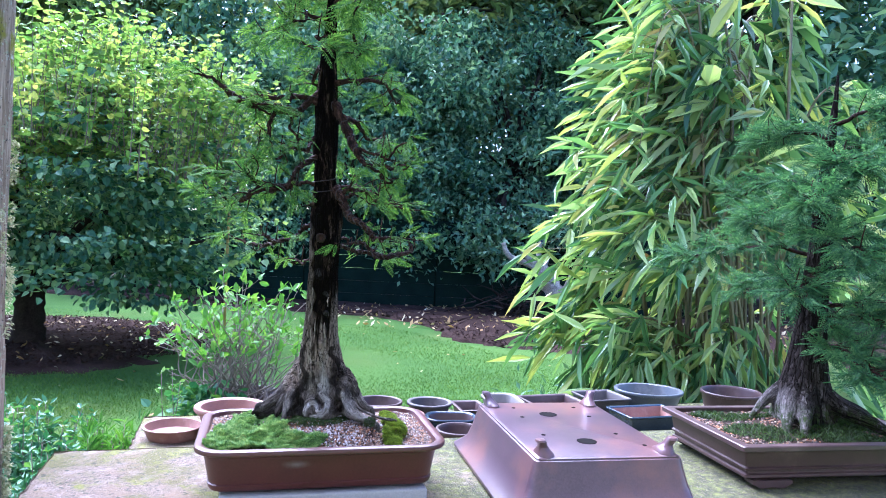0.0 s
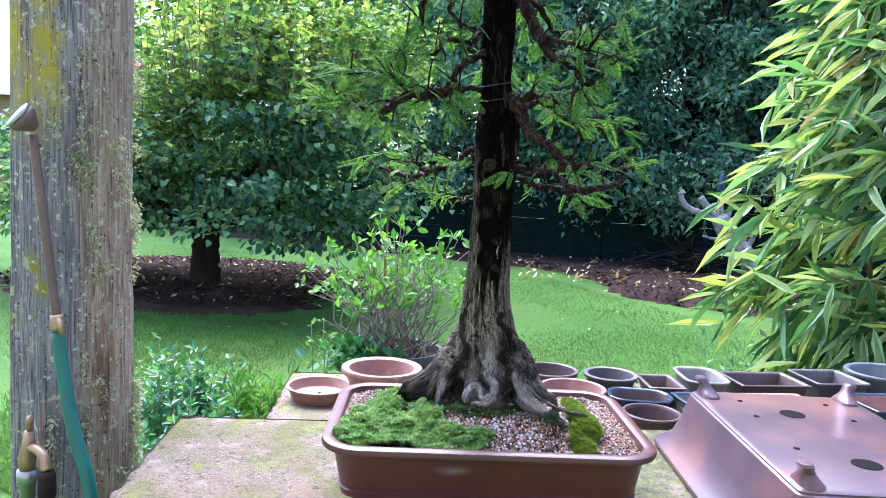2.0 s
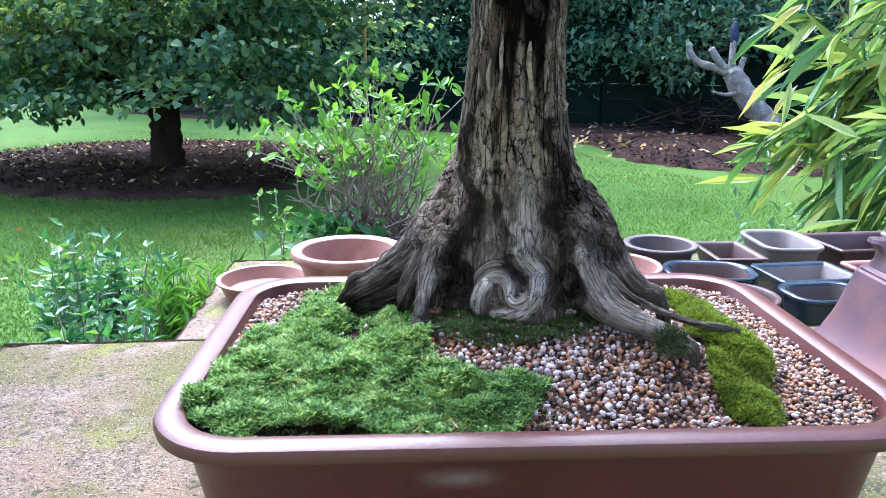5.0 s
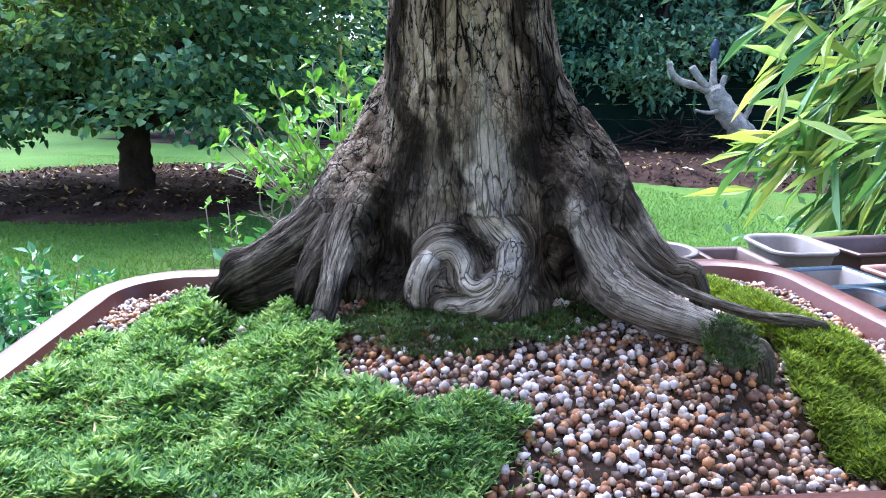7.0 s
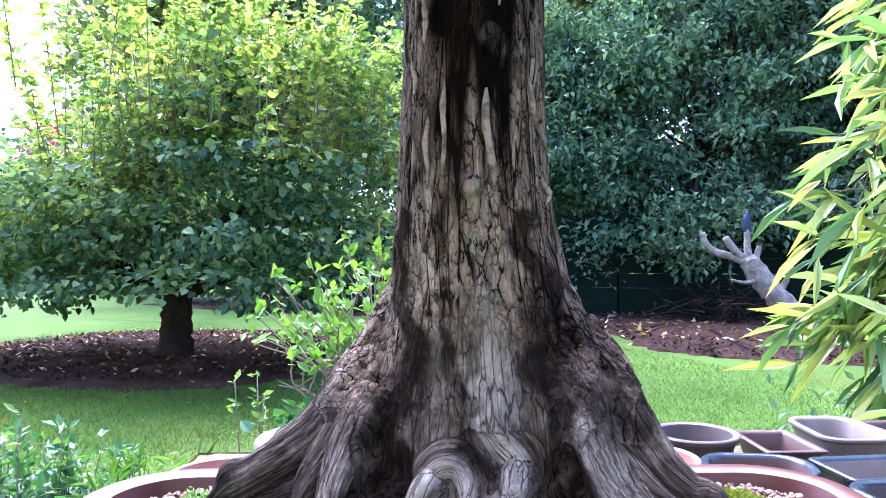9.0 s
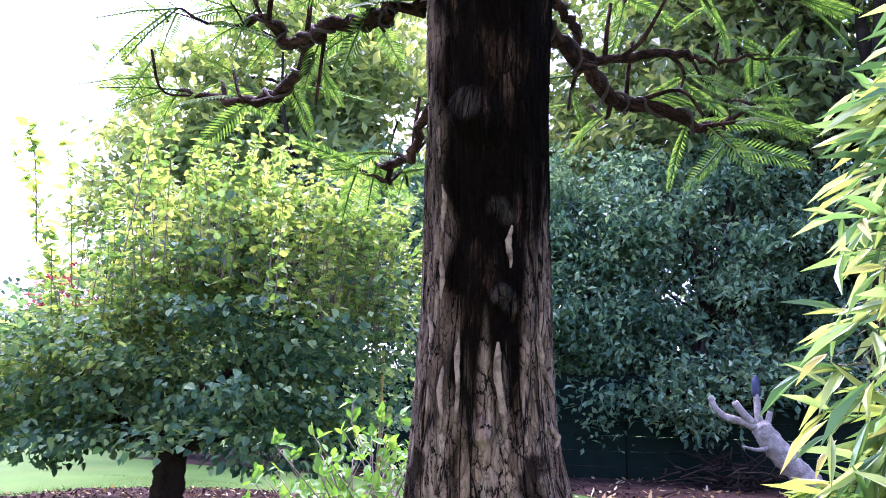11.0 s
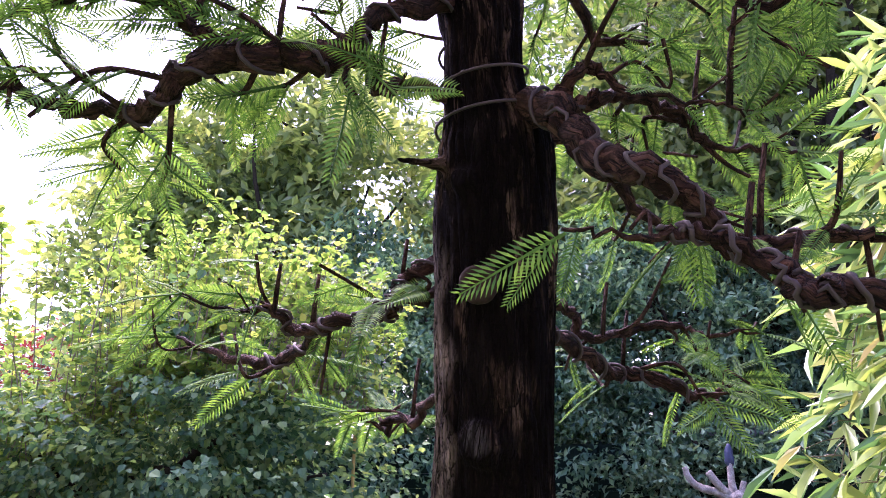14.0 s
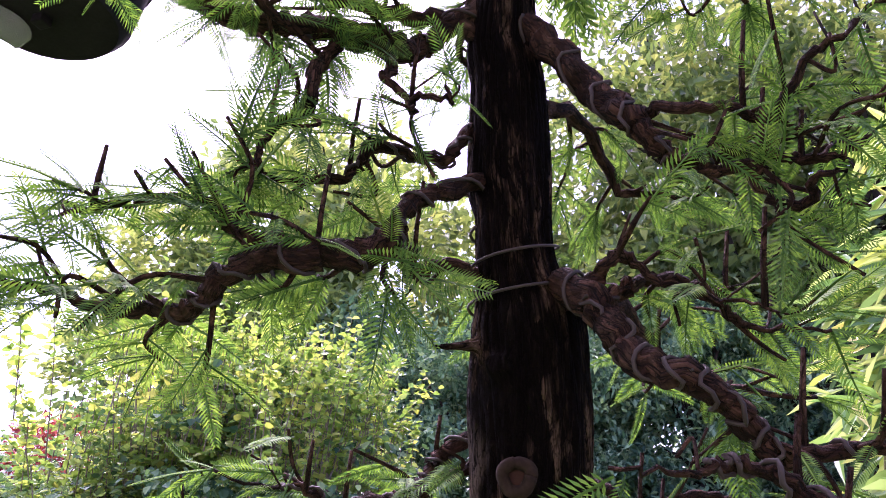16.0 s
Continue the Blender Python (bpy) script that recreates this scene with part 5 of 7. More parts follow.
def burl_relief(c):
    """How far the lips and the hollow stand out from the burl; the way to the nearest lip, and along it."""
    best, along, push = np.full(len(c), 9.0), np.zeros(len(c)), np.zeros(len(c))
    rough = np.array([1 + 0.8 * noise.noise(Vector(q) * 110) for q in c])
    for k, lip in enumerate(LIPS):
        l = smooth_line(lip, 8)
        s = np.concatenate([[0], np.cumsum(np.hypot(*np.diff(l[:, :2], axis=0).T))])
        d = np.hypot(c[:, :1] - l[None, :, 0], c[:, 2:] - l[None, :, 1])
        i = d.argmin(1)
        near = d[np.arange(len(c)), i]
        push = np.maximum(push, 0.0048 * rough * np.exp(-(near / (l[i, 2] * 1.15)) ** 2) * np.clip((0.452 - c[:, 2]) / 0.02, 0, 1))
        m = near < best
        best[m], along[m] = near[m], s[i][m] + k * 0.3
    for x, z, r, deep in ((-0.1625, 0.4215, 0.0065, 0.007), (-0.151, 0.4095, 0.006, 0.006), (-0.1715, 0.4015, 0.006, 0.003), (-0.168, 0.4335, 0.006, 0.004), (-0.197, 0.402, 0.008, 0.007), (-0.118, 0.414, 0.007, 0.008), (-0.117, 0.402, 0.008, 0.01)):
        push -= deep * np.exp(-((c[:, 0] - x) ** 2 + (c[:, 2] - z) ** 2) / r ** 2)
    face = c[:, 1] < 1.4
    return push * face, best, along, face


trunk = under(bark_body("trunk", lines, 0.001, BARK, None, 0.0026, trunk_weather_light, 1.0, 16, 1 + len(ROOTS), root_wear, trunk_soot_shade, burl_relief, TRUNK, trunk_pale), bonsai)
trunk["label"] = "fissured grey-brown trunk with black streaks and spreading roots"


# peeling slivers of pale old bark, and the ringed cut of a limb
SLIVER = speckled("pale_bark_sliver", [(0.3, (0.11, 0.09, 0.072)), (0.7, (0.26, 0.225, 0.185))], 90, 700, 0.9, 0.002, (0.05, 0.038, 0.03), 160, (0.45, 0.65))


RING = speckled("callus_wood", [(0.3, (0.009, 0.0062, 0.0045)), (0.7, (0.028, 0.0195, 0.014))], 60, 500, 0.97, 0.001)


def trunk_front(x, z):
    c = [np.interp(z, TRUNK[:, 2], TRUNK[:, k]) for k in range(4)]
    return c[1] - math.sqrt(max(c[3] ** 2 - (x - c[0]) ** 2, 1e-6))


for x0, z0, x1, z1, w in ((-0.166, 0.59, -0.17, 0.549, 0.0018), (-0.149, 0.586, -0.148, 0.542, 0.003), (-0.133, 0.591, -0.129, 0.562, 0.0019), (-0.176, 0.575, -0.179, 0.543, 0.0017), (-0.174, 0.627, -0.175, 0.606, 0.0014), (-0.129, 0.548, -0.128, 0.536, 0.0016), (-0.18, 0.492, -0.177, 0.474, 0.002), (-0.167, 0.508, -0.168, 0.492, 0.0014), (-0.183, 0.6, -0.182, 0.586, 0.0012), (-0.141, 0.64, -0.142, 0.62, 0.0016), (-0.172, 0.66, -0.173, 0.638, 0.0014)):
    rows = []
    for t in np.linspace(0, 1, 9):
        x, z = x0 + (x1 - x0) * t + 0.0007 * math.sin(t * 7 + x0 * 700), z0 + (z1 - z0) * t
        rows.append((x, trunk_front(x, z) - 0.0006 - 0.001 * (1 - t) * math.sin(t * 3.1), z, w * 0.62 * (0.1 + 0.9 * math.sin(0.15 + 2.85 * t)) * (1 + 0.25 * math.sin(t * 23 + x0 * 900)) + 0.0002))
    v, f = capped(np.array(rows), 8, 0.3)
    for i, q in enumerate(v):
        c = rows[i // 8]
        v[i, 1] = c[1] + 0.0003 + (q[1] - c[1]) * 0.3
    under(put("bark_sliver", as_mesh("bark_sliver", v, f, SLIVER), None, "pale peeling sliver of bark"), bonsai)
kx, kz = -0.15, 0.761
ky = trunk_front(kx, kz) - 0.004
rr = [(kx + (0.0066 + 0.0006 * math.sin(3 * t)) * math.cos(t), ky + 0.0008 * math.sin(2 * t), kz + (0.007 + 0.0005 * math.cos(2 * t)) * math.sin(t), 0.0032) for t in np.linspace(0, 6.283, 33)]
under(put("knot_ring", tubes_mesh("knot_ring", [np.array(rr)], RING, 10, 0.03), None, "pale callus ring round a cut limb"), bonsai)
v, f = capped(np.array([(kx, ky + 0.01, kz, 0.0075), (kx, ky + 0.0015, kz, 0.007), (kx, ky + 0.0008, kz, 0.003)]), 16)
under(put("knot_core", as_mesh("knot_core", v, f, BRANCH), None, "dark cut wood inside the ring"), bonsai)


# ---- its branches and fronds ----
def frond_template(pairs=19, length=0.047, w=0.00085, needle=0.0098):
    """One feathery frond along x, drooping: a rib and its paired needles."""
    verts, faces = [], []
    def sag(x):
        return -0.22 * (x / length) ** 2 * length * 0.6
    rib = [(0, 0.0008), (length * 0.5, 0.0006), (length, 0.0003)]
    for x, r in rib:
        for a in (0, 2.09, 4.19):
            verts.append((x, r * math.cos(a), sag(x) + r * math.sin(a)))
    for i in range(2):
        for j in range(3):
            faces.append((i * 3 + j, i * 3 + (j + 1) % 3, i * 3 + 3 + (j + 1) % 3, i * 3 + 3 + j))
    for k in range(pairs):
        f = (k + 0.5) / pairs
        x0 = length * (0.06 + 0.94 * f)
        l = needle * min(1, 0.55 + f * 2.2) * (1 - 0.55 * max(0, f - 0.6) / 0.4)
        for s in (-1, 1):
            a = radians(62 - 25 * f)
            dx, dy = math.cos(a), math.sin(a) * s
            z0 = sag(x0)
            b = len(verts)
            verts += [(x0, 0, z0), (x0 + dx * l * 0.5 - w, dy * l * 0.5, z0 + 0.0006), (x0 + dx * l, dy * l, z0 - l * 0.12), (x0 + dx * l * 0.5 + w, dy * l * 0.5, z0 + 0.0002)]
            faces.append((b, b + 1, b + 2, b + 3))
    return np.array(verts), np.array(faces)


FROND_V, FROND_F = frond_template()
FROND_SMALL_V, FROND_SMALL_F = frond_template(8, 0.06, 0.0022, 0.0145)


def fronds(name, places, ways, sizes, material, small=False, up=0.5, facing=(0, 0, 1.0)):
    """Fronds that start at the places and reach along the ways."""
    tv, tf = (FROND_SMALL_V, FROND_SMALL_F) if small else (FROND_V, FROND_F)
    n = len(places)
    d = ways / (np.linalg.norm(ways, axis=1)[:, None] + 1e-9)
    ref = RNG.normal(0, up, (n, 3)) + np.array(facing)
    s = np.cross(ref, d)
    s /= np.linalg.norm(s, axis=1)[:, None] + 1e-9
    u = np.cross(d, s)
    k = sizes[:, None, None]
    v = places[:, None, :] + k * (tv[None, :, :1] * d[:, None] + tv[None, :, 1:2] * s[:, None] + tv[None, :, 2:] * u[:, None])
    f = tf[None] + (np.arange(n) * len(tv))[:, None, None]
    return fast_mesh(name, v.reshape(-1, 3), f.reshape(-1, 4), material)


def wound(line, r, turns, length=1.0):
    """A training wire wound round a limb."""
    line = line[: max(3, int(len(line) * length))]
    c, rad = line[:, :3], line[:, 3]
    s = np.linspace(0, 1, 14 * turns)
    i = s * (len(c) - 1)
    at = np.stack([np.interp(i, np.arange(len(c)), c[:, k]) for k in range(3)], 1)
    rr = np.interp(i, np.arange(len(c)), rad) + r
    d = np.gradient(at, axis=0)
    d /= np.linalg.norm(d, axis=1)[:, None]
    u = np.cross(d, (0.1, 0.2, 1.0))
    u /= np.linalg.norm(u, axis=1)[:, None]
    w = np.cross(d, u)
    a = s * turns * 2 * np.pi
    p = at + rr[:, None] * (np.cos(a)[:, None] * u + np.sin(a)[:, None] * w)
    return np.concatenate([p, np.full((len(p), 1), r)], 1)


def branch(top, points, twigs, per, spread=0.09, wire=0, small=False, leaf=FROND, size=1.0, hang=0.25, start=0.3, bark=None, shoots=1, sides=9):
    """A limb through rows of x, y, z, radius, with side twigs that carry fronds."""
    line = smooth_line(points, 7)
    bend = np.linspace(0, 1, len(line))
    for k in range(3):
        line[:, k] += 0.0042 * size * np.sin(bend * RNG.uniform(9, 17) + RNG.uniform(0, 6)) * np.minimum(1, bend * 5)
    line[2:, :3] += RNG.normal(0, 0.0011 * size, (len(line) - 2, 3))
    lines, places, ways = [line], [], []
    n = len(line)
    total = np.linalg.norm(np.diff(line[:, :3], axis=0), axis=1).sum()
    for k in range(twigs):
        f = start + (1 - start) * (k + 0.5) / twigs + RNG.normal(0, 0.02)
        i = int(np.clip(f * (n - 1), 1, n - 2))
        d = line[i + 1, :3] - line[i - 1, :3]
        d /= np.linalg.norm(d)
        side = np.cross(d, (0, 0, 1.0)) * (1 if k % 2 else -1)
        way = d * RNG.uniform(0.4, 0.9) + side * RNG.uniform(0.5, 1.0) + np.array((0, 0, RNG.normal(0.18, 0.22)))
        way /= np.linalg.norm(way)
        l = spread * RNG.uniform(0.4, 0.9) * (1.15 - 0.5 * f)
        a = line[i, :3]
        tw = smooth_line([(*a, min(line[i, 3] * 0.5, 0.0017)), (*(a + way * l * 0.5 + RNG.normal(0, 0.006, 3)), min(line[i, 3] * 0.35, 0.001) + 0.0003), (*(a + way * l + np.array((0, 0, RNG.normal(0.0, 0.012)))), 0.0009)], 5)
        lines.append(tw)
        for j in range(per):
            g = RNG.uniform(0.25, 1.0)
            q = tw[int(g * (len(tw) - 1)), :3]
            w = way * RNG.uniform(0.3, 1.0) + np.cross(way, (0, 0, 1.0)) * RNG.normal(0, 0.9) + np.array((0, 0, RNG.normal(-hang, 0.35)))
            places.append(q), ways.append(w)
    for k in range(shoots):
        i = RNG.integers(n // 3, n - 1)
        a = line[i, :3]
        h = RNG.uniform(0.025, 0.05) * size
        lines.append(np.array([(*a, 0.0017), (*(a + (0.05 * h, -0.04 * h, h * 0.5)), 0.0015), (*(a + (0.14 * h, -0.1 * h, h)), 0.0011)]))
    for j in range(per):
        places.append(line[-1, :3]), ways.append((line[-1, :3] - line[-4, :3]) / 0.02 + RNG.normal(0, 0.8, 3) - np.array((0, 0, hang)))
    ob = under(put("branch", tubes_mesh("branch", lines[:1], bark or BRANCH, sides, 0.1)), top)
    for l in lines[1:]:
        under(put("twig", tubes_mesh("twig", [l], bark or BRANCH, 5, 0.08)), ob)
    ways, sizes = np.array(ways), RNG.uniform(0.52, 1.07, len(ways)) * size
    if len(ways):
        under(put("foliage", fronds("foliage", np.array(places), ways, sizes, leaf, small)), ob)
    if wire:
        under(put("training_wire", tubes_mesh("training_wire", [wound(line, 0.0011, wire, 0.8)], WIRE, 5, 0.0)), ob)
    return ob


def at_trunk(z):
    return np.array([np.interp(z, TRUNK[:, 2], TRUNK[:, k]) for k in range(4)])


MAIN = [
    # low left twig
    ([(-0.1873, 1.37, 0.7139, 0.0027), (-0.2223, 1.42, 0.7062, 0.0028), (-0.2427, 1.445, 0.7026, 0.0022), (-0.2688, 1.46, 0.7073, 0.0012)], 5, 2, 0.05, 0),
    # left
    ([(-0.1813, 1.365, 0.7882, 0.0047), (-0.2009, 1.355, 0.7764, 0.004), (-0.212, 1.35, 0.7664, 0.0043), (-0.224, 1.348, 0.7558, 0.0037), (-0.2428, 1.35, 0.7477, 0.0034), (-0.2637, 1.365, 0.743, 0.0032), (-0.3066, 1.386, 0.7419, 0.0038), (-0.3421, 1.4, 0.7502, 0.0026), (-0.3778, 1.41, 0.7599, 0.0011)], 7, 2, 0.06, 9),
    # left fork
    ([(-0.2425, 1.349, 0.7507, 0.0028), (-0.2662, 1.348, 0.7532, 0.0025), (-0.2888, 1.34, 0.7624, 0.0013), (-0.3229, 1.335, 0.7715, 0.0006)], 4, 2, 0.045, 3),
    # left second
    ([(-0.1827, 1.37, 0.7755, 0.0029), (-0.2025, 1.36, 0.7664, 0.0028), (-0.2154, 1.352, 0.7655, 0.0025)], 2, 2, 0.03, 0),
    # right low
    ([(-0.125, 1.36, 0.7456, 0.0041), (-0.1136, 1.41, 0.7389, 0.0042), (-0.0938, 1.44, 0.7338, 0.0041), (-0.0688, 1.456, 0.7231, 0.0034), (-0.0457, 1.465, 0.7234, 0.0021), (-0.0228, 1.47, 0.7233, 0.001)], 6, 2, 0.06, 6),
    # right low 2
    ([(-0.123, 1.36, 0.7618, 0.0026), (-0.1179, 1.4, 0.7601, 0.0026), (-0.1043, 1.42, 0.7532, 0.0026), (-0.0758, 1.439, 0.7561, 0.0027), (-0.0497, 1.45, 0.7574, 0.0017), (-0.0104, 1.46, 0.7597, 0.0007)], 5, 2, 0.055, 0),
    # heavy right
    ([(-0.1306, 1.335, 0.861, 0.0102), (-0.1091, 1.305, 0.8402, 0.0086), (-0.0915, 1.29, 0.8194, 0.0075), (-0.0778, 1.285, 0.7997, 0.007), (-0.0649, 1.285, 0.7868, 0.0061), (-0.05, 1.288, 0.7778, 0.0056), (-0.0354, 1.292, 0.7692, 0.0046), (-0.0162, 1.297, 0.7655, 0.0034), (0.0046, 1.3, 0.7623, 0.0025), (0.0275, 1.31, 0.7657, 0.0016), (0.0582, 1.33, 0.769, 0.0009)], 9, 2, 0.075, 12),
    # front
    ([(0.0275, 1.31, 0.7657, 0.0016), (0.0339, 1.29, 0.7442, 0.0033), (0.0112, 1.255, 0.7289, 0.0044), (-0.0095, 1.24, 0.7334, 0.0047), (-0.0229, 1.236, 0.7361, 0.0045), (-0.0341, 1.236, 0.7412, 0.0037), (-0.0451, 1.24, 0.7494, 0.0027), (-0.0553, 1.244, 0.7554, 0.002), (-0.0673, 1.24, 0.7585, 0.0016), (-0.0835, 1.226, 0.755, 0.001), (-0.0975, 1.212, 0.7508, 0.0007)], 2, 0, 0.02, 10),
    # right side twig
    ([(-0.1045, 1.3, 0.8385, 0.0042), (-0.0895, 1.315, 0.8513, 0.0033), (-0.0768, 1.33, 0.8546, 0.0031), (-0.0606, 1.345, 0.8543, 0.0035), (-0.0455, 1.355, 0.8506, 0.0032), (-0.0254, 1.365, 0.8381, 0.0015), (0.0021, 1.375, 0.8311, 0.0009)], 6, 2, 0.06, 0),
    # upper right
    ([(-0.1352, 1.33, 0.862, 0.0042), (-0.1201, 1.318, 0.8578, 0.0037), (-0.105, 1.31, 0.8572, 0.0034), (-0.0881, 1.305, 0.8594, 0.0033), (-0.0711, 1.3, 0.8449, 0.0016), (-0.0501, 1.298, 0.8366, 0.001), (-0.0312, 1.295, 0.8234, 0.0005)], 6, 2, 0.06, 0),
    # top right
    ([(-0.1368, 1.335, 1.0332, 0.0106), (-0.1123, 1.32, 0.9914, 0.0085), (-0.0976, 1.312, 0.9601, 0.008), (-0.0842, 1.305, 0.9338, 0.0076), (-0.0661, 1.302, 0.9165, 0.0051), (-0.0507, 1.3, 0.9102, 0.0041), (-0.0352, 1.3, 0.91, 0.0033), (-0.0212, 1.302, 0.9008, 0.0027), (0.0062, 1.305, 0.9017, 0.0021), (0.0308, 1.31, 0.914, 0.0011)], 10, 2, 0.08, 7),
    # top right fork
    ([(-0.0508, 1.3, 0.9096, 0.0033), (-0.0352, 1.296, 0.8932, 0.0027), (-0.0223, 1.293, 0.8824, 0.0023), (-0.0074, 1.29, 0.8759, 0.0023), (0.0044, 1.287, 0.881, 0.0012)], 5, 2, 0.055, 0),
    # top right up
    ([(-0.0851, 1.306, 0.9414, 0.0042), (-0.0691, 1.3, 0.9398, 0.0032), (-0.0488, 1.296, 0.9261, 0.0028), (-0.0281, 1.292, 0.9267, 0.0024), (-0.0087, 1.29, 0.9248, 0.0024), (0.0035, 1.288, 0.9414, 0.0021), (0.0219, 1.285, 0.9658, 0.0016)], 6, 2, 0.06, 0),
    # heavy left
    ([(-0.1618, 1.335, 0.9323, 0.0063), (-0.1818, 1.3, 0.91, 0.005), (-0.1901, 1.285, 0.8972, 0.0045), (-0.1957, 1.27, 0.8786, 0.0045), (-0.1997, 1.26, 0.8651, 0.0065), (-0.2142, 1.25, 0.8538, 0.0071), (-0.2308, 1.24, 0.8486, 0.0064), (-0.2501, 1.235, 0.8469, 0.0059), (-0.2658, 1.23, 0.8389, 0.0049), (-0.281, 1.228, 0.8334, 0.0042), (-0.2993, 1.225, 0.8344, 0.004), (-0.3186, 1.22, 0.8321, 0.0032), (-0.3336, 1.21, 0.8342, 0.0022), (-0.3545, 1.2, 0.8381, 0.001)], 14, 4, 0.085, 9),
    # left brace
    ([(-0.1644, 1.335, 0.8714, 0.004), (-0.1866, 1.31, 0.8675, 0.0035), (-0.1964, 1.295, 0.8667, 0.004), (-0.2004, 1.275, 0.866, 0.004), (-0.2001, 1.262, 0.866, 0.0031)], 3, 2, 0.05, 0),
    # left fork up
    ([(-0.2309, 1.24, 0.8505, 0.004), (-0.2455, 1.235, 0.8611, 0.0032), (-0.2543, 1.23, 0.8674, 0.0035), (-0.266, 1.225, 0.8758, 0.0035), (-0.286, 1.22, 0.8778, 0.0023), (-0.309, 1.212, 0.876, 0.002), (-0.3433, 1.205, 0.8806, 0.001)], 8, 4, 0.07, 0),
    # second left
    ([(-0.1726, 1.335, 0.9678, 0.0041), (-0.1826, 1.315, 0.9416, 0.0036), (-0.1961, 1.305, 0.9359, 0.0029), (-0.2127, 1.295, 0.9351, 0.0032), (-0.2248, 1.285, 0.9218, 0.0028), (-0.2465, 1.275, 0.916, 0.0021), (-0.271, 1.265, 0.9113, 0.0012)], 7, 3, 0.065, 4),
    # top left
    ([(-0.1657, 1.335, 1.0561, 0.0073), (-0.1899, 1.315, 1.0263, 0.0067), (-0.2063, 1.3, 1.0083, 0.0068), (-0.2167, 1.29, 1.0034, 0.009), (-0.2417, 1.28, 1.0119, 0.0073), (-0.2667, 1.27, 1.0185, 0.0067), (-0.2971, 1.262, 1.026, 0.0064), (-0.3249, 1.255, 1.0338, 0.0055), (-0.3665, 1.25, 1.0581, 0.0035), (-0.4046, 1.24, 1.0735, 0.0018)], 12, 4, 0.085, 8),
    # top left drop
    ([(-0.2129, 1.29, 0.9985, 0.004), (-0.2083, 1.285, 0.9725, 0.0025), (-0.1975, 1.28, 0.9541, 0.0022), (-0.1796, 1.275, 0.9492, 0.0018), (-0.1693, 1.272, 0.9557, 0.0009)], 3, 2, 0.05, 0),
    # top left hang
    ([(-0.2414, 1.28, 1.0078, 0.004), (-0.245, 1.27, 0.9739, 0.0041), (-0.253, 1.262, 0.9537, 0.004), (-0.2607, 1.255, 0.9315, 0.0024), (-0.2687, 1.25, 0.91, 0.0012)], 5, 3, 0.06, 0),
]
for points, tw, per, spread, wire in MAIN:
    branch(bonsai, points, tw, 3 * per // 2, spread, wire)
angle = 0.4
for k, z in enumerate((0.86, 0.94, 1.0, 1.03, 1.07, 1.1, 1.14, 1.17, 1.2, 1.23, 1.26, 1.29, 1.32, 1.35)):
    # the rest of the limbs, round the back and up to the top
    angle += 2.4
    reach = 0.215 - 0.16 * max(0, (z - 0.9)) / 0.5
    back = angle if z > 1.0 else radians(55 + (k * 47) % 80)
    a = at_trunk(z)
    d = np.array((math.cos(back), math.sin(back), 0))
    r = a[3] * 0.26 + 0.0012
    pts = [(*(a[:3] + d * a[3] * 0.5), r), (*(a[:3] + d * reach * 0.4 + (0, 0, 0.012)), r * 0.75), (*(a[:3] + d * reach * 0.75 + (RNG.normal(0, 0.02), RNG.normal(0, 0.02), -0.012)), r * 0.5), (*(a[:3] + d * reach + (RNG.normal(0, 0.03), RNG.normal(0, 0.03), -0.03)), 0.0015)]
    branch(bonsai, pts, 8, 4 if z < 1.0 else 8 if z < 1.12 else 9, 0.1, 0, small=z > 1.1, size=1.0)

# the frond that hangs in front of the trunk
hang_at = np.array([(-0.0965, 1.2125, 0.7512), (-0.099, 1.213, 0.7505), (-0.093, 1.215, 0.752)])
hang_to = np.array([(-1.0, -0.06, -0.5), (-0.85, 0.05, -1.0), (-0.3, 0.1, -1.0)])
under(put("foliage", fronds("foliage", hang_at, hang_to, np.array((0.86, 0.6, 0.5)), FROND, up=0.08, facing=(0.1, -1.0, -0.1))), bonsai)

# wire wound round the trunk, above the long peg
loop = []
for k in range(64):
    a = 6.28 * k / 24
    z = 0.842 + 0.0016 * k * 0.55
    c = at_trunk(z)
    loop.append((c[0] + (c[3] + 0.002) * math.cos(a), c[1] + (c[3] + 0.002) * math.sin(a), z + 0.004 * math.sin(a), 0.0009))
under(put("training_wire", tubes_mesh("training_wire", [np.array(loop)], WIRE, 5, 0.0)), bonsai)


# ---- upturned pot on the bench ----
tub = thing("upturned_pot", "large mauve-brown ceramic pot standing upside down", "plant pot", (0.377, 1.589, TABLE), 17)
TW, TD, TH = 0.3, 0.46, 0.12
o = lambda k, r: rounded(TW + 2 * k, TD + 2 * k, r, 7)
shell = lofted("body", [(o(0.045, 0.03), 0.012), (o(0.058, 0.04), 0.0), (o(0.062, 0.042), 0.004), (o(0.062, 0.042), 0.011), (o(0.054, 0.038), 0.017), (o(0.034, 0.032), 0.034), (o(0.022, 0.026), 0.064), (o(0.012, 0.02), 0.1), (o(0.008, 0.016), TH - 0.006), (o(0.004, 0.012), TH - 0.0045), (o(0.004, 0.012), TH - 0.002), (o(0, 0.01), TH)], POT_MAUVE)
tub_body = put("body", shell, tub)
# Flat dark discs paint the shade of holes that are not cut.
HOLE_SHADE = speckled("pot_hole_shade", [(0.3, (0.002, 0.0016, 0.0016)), (0.7, (0.006, 0.005, 0.0045))], 40, 300, 0.97, 0.0005)


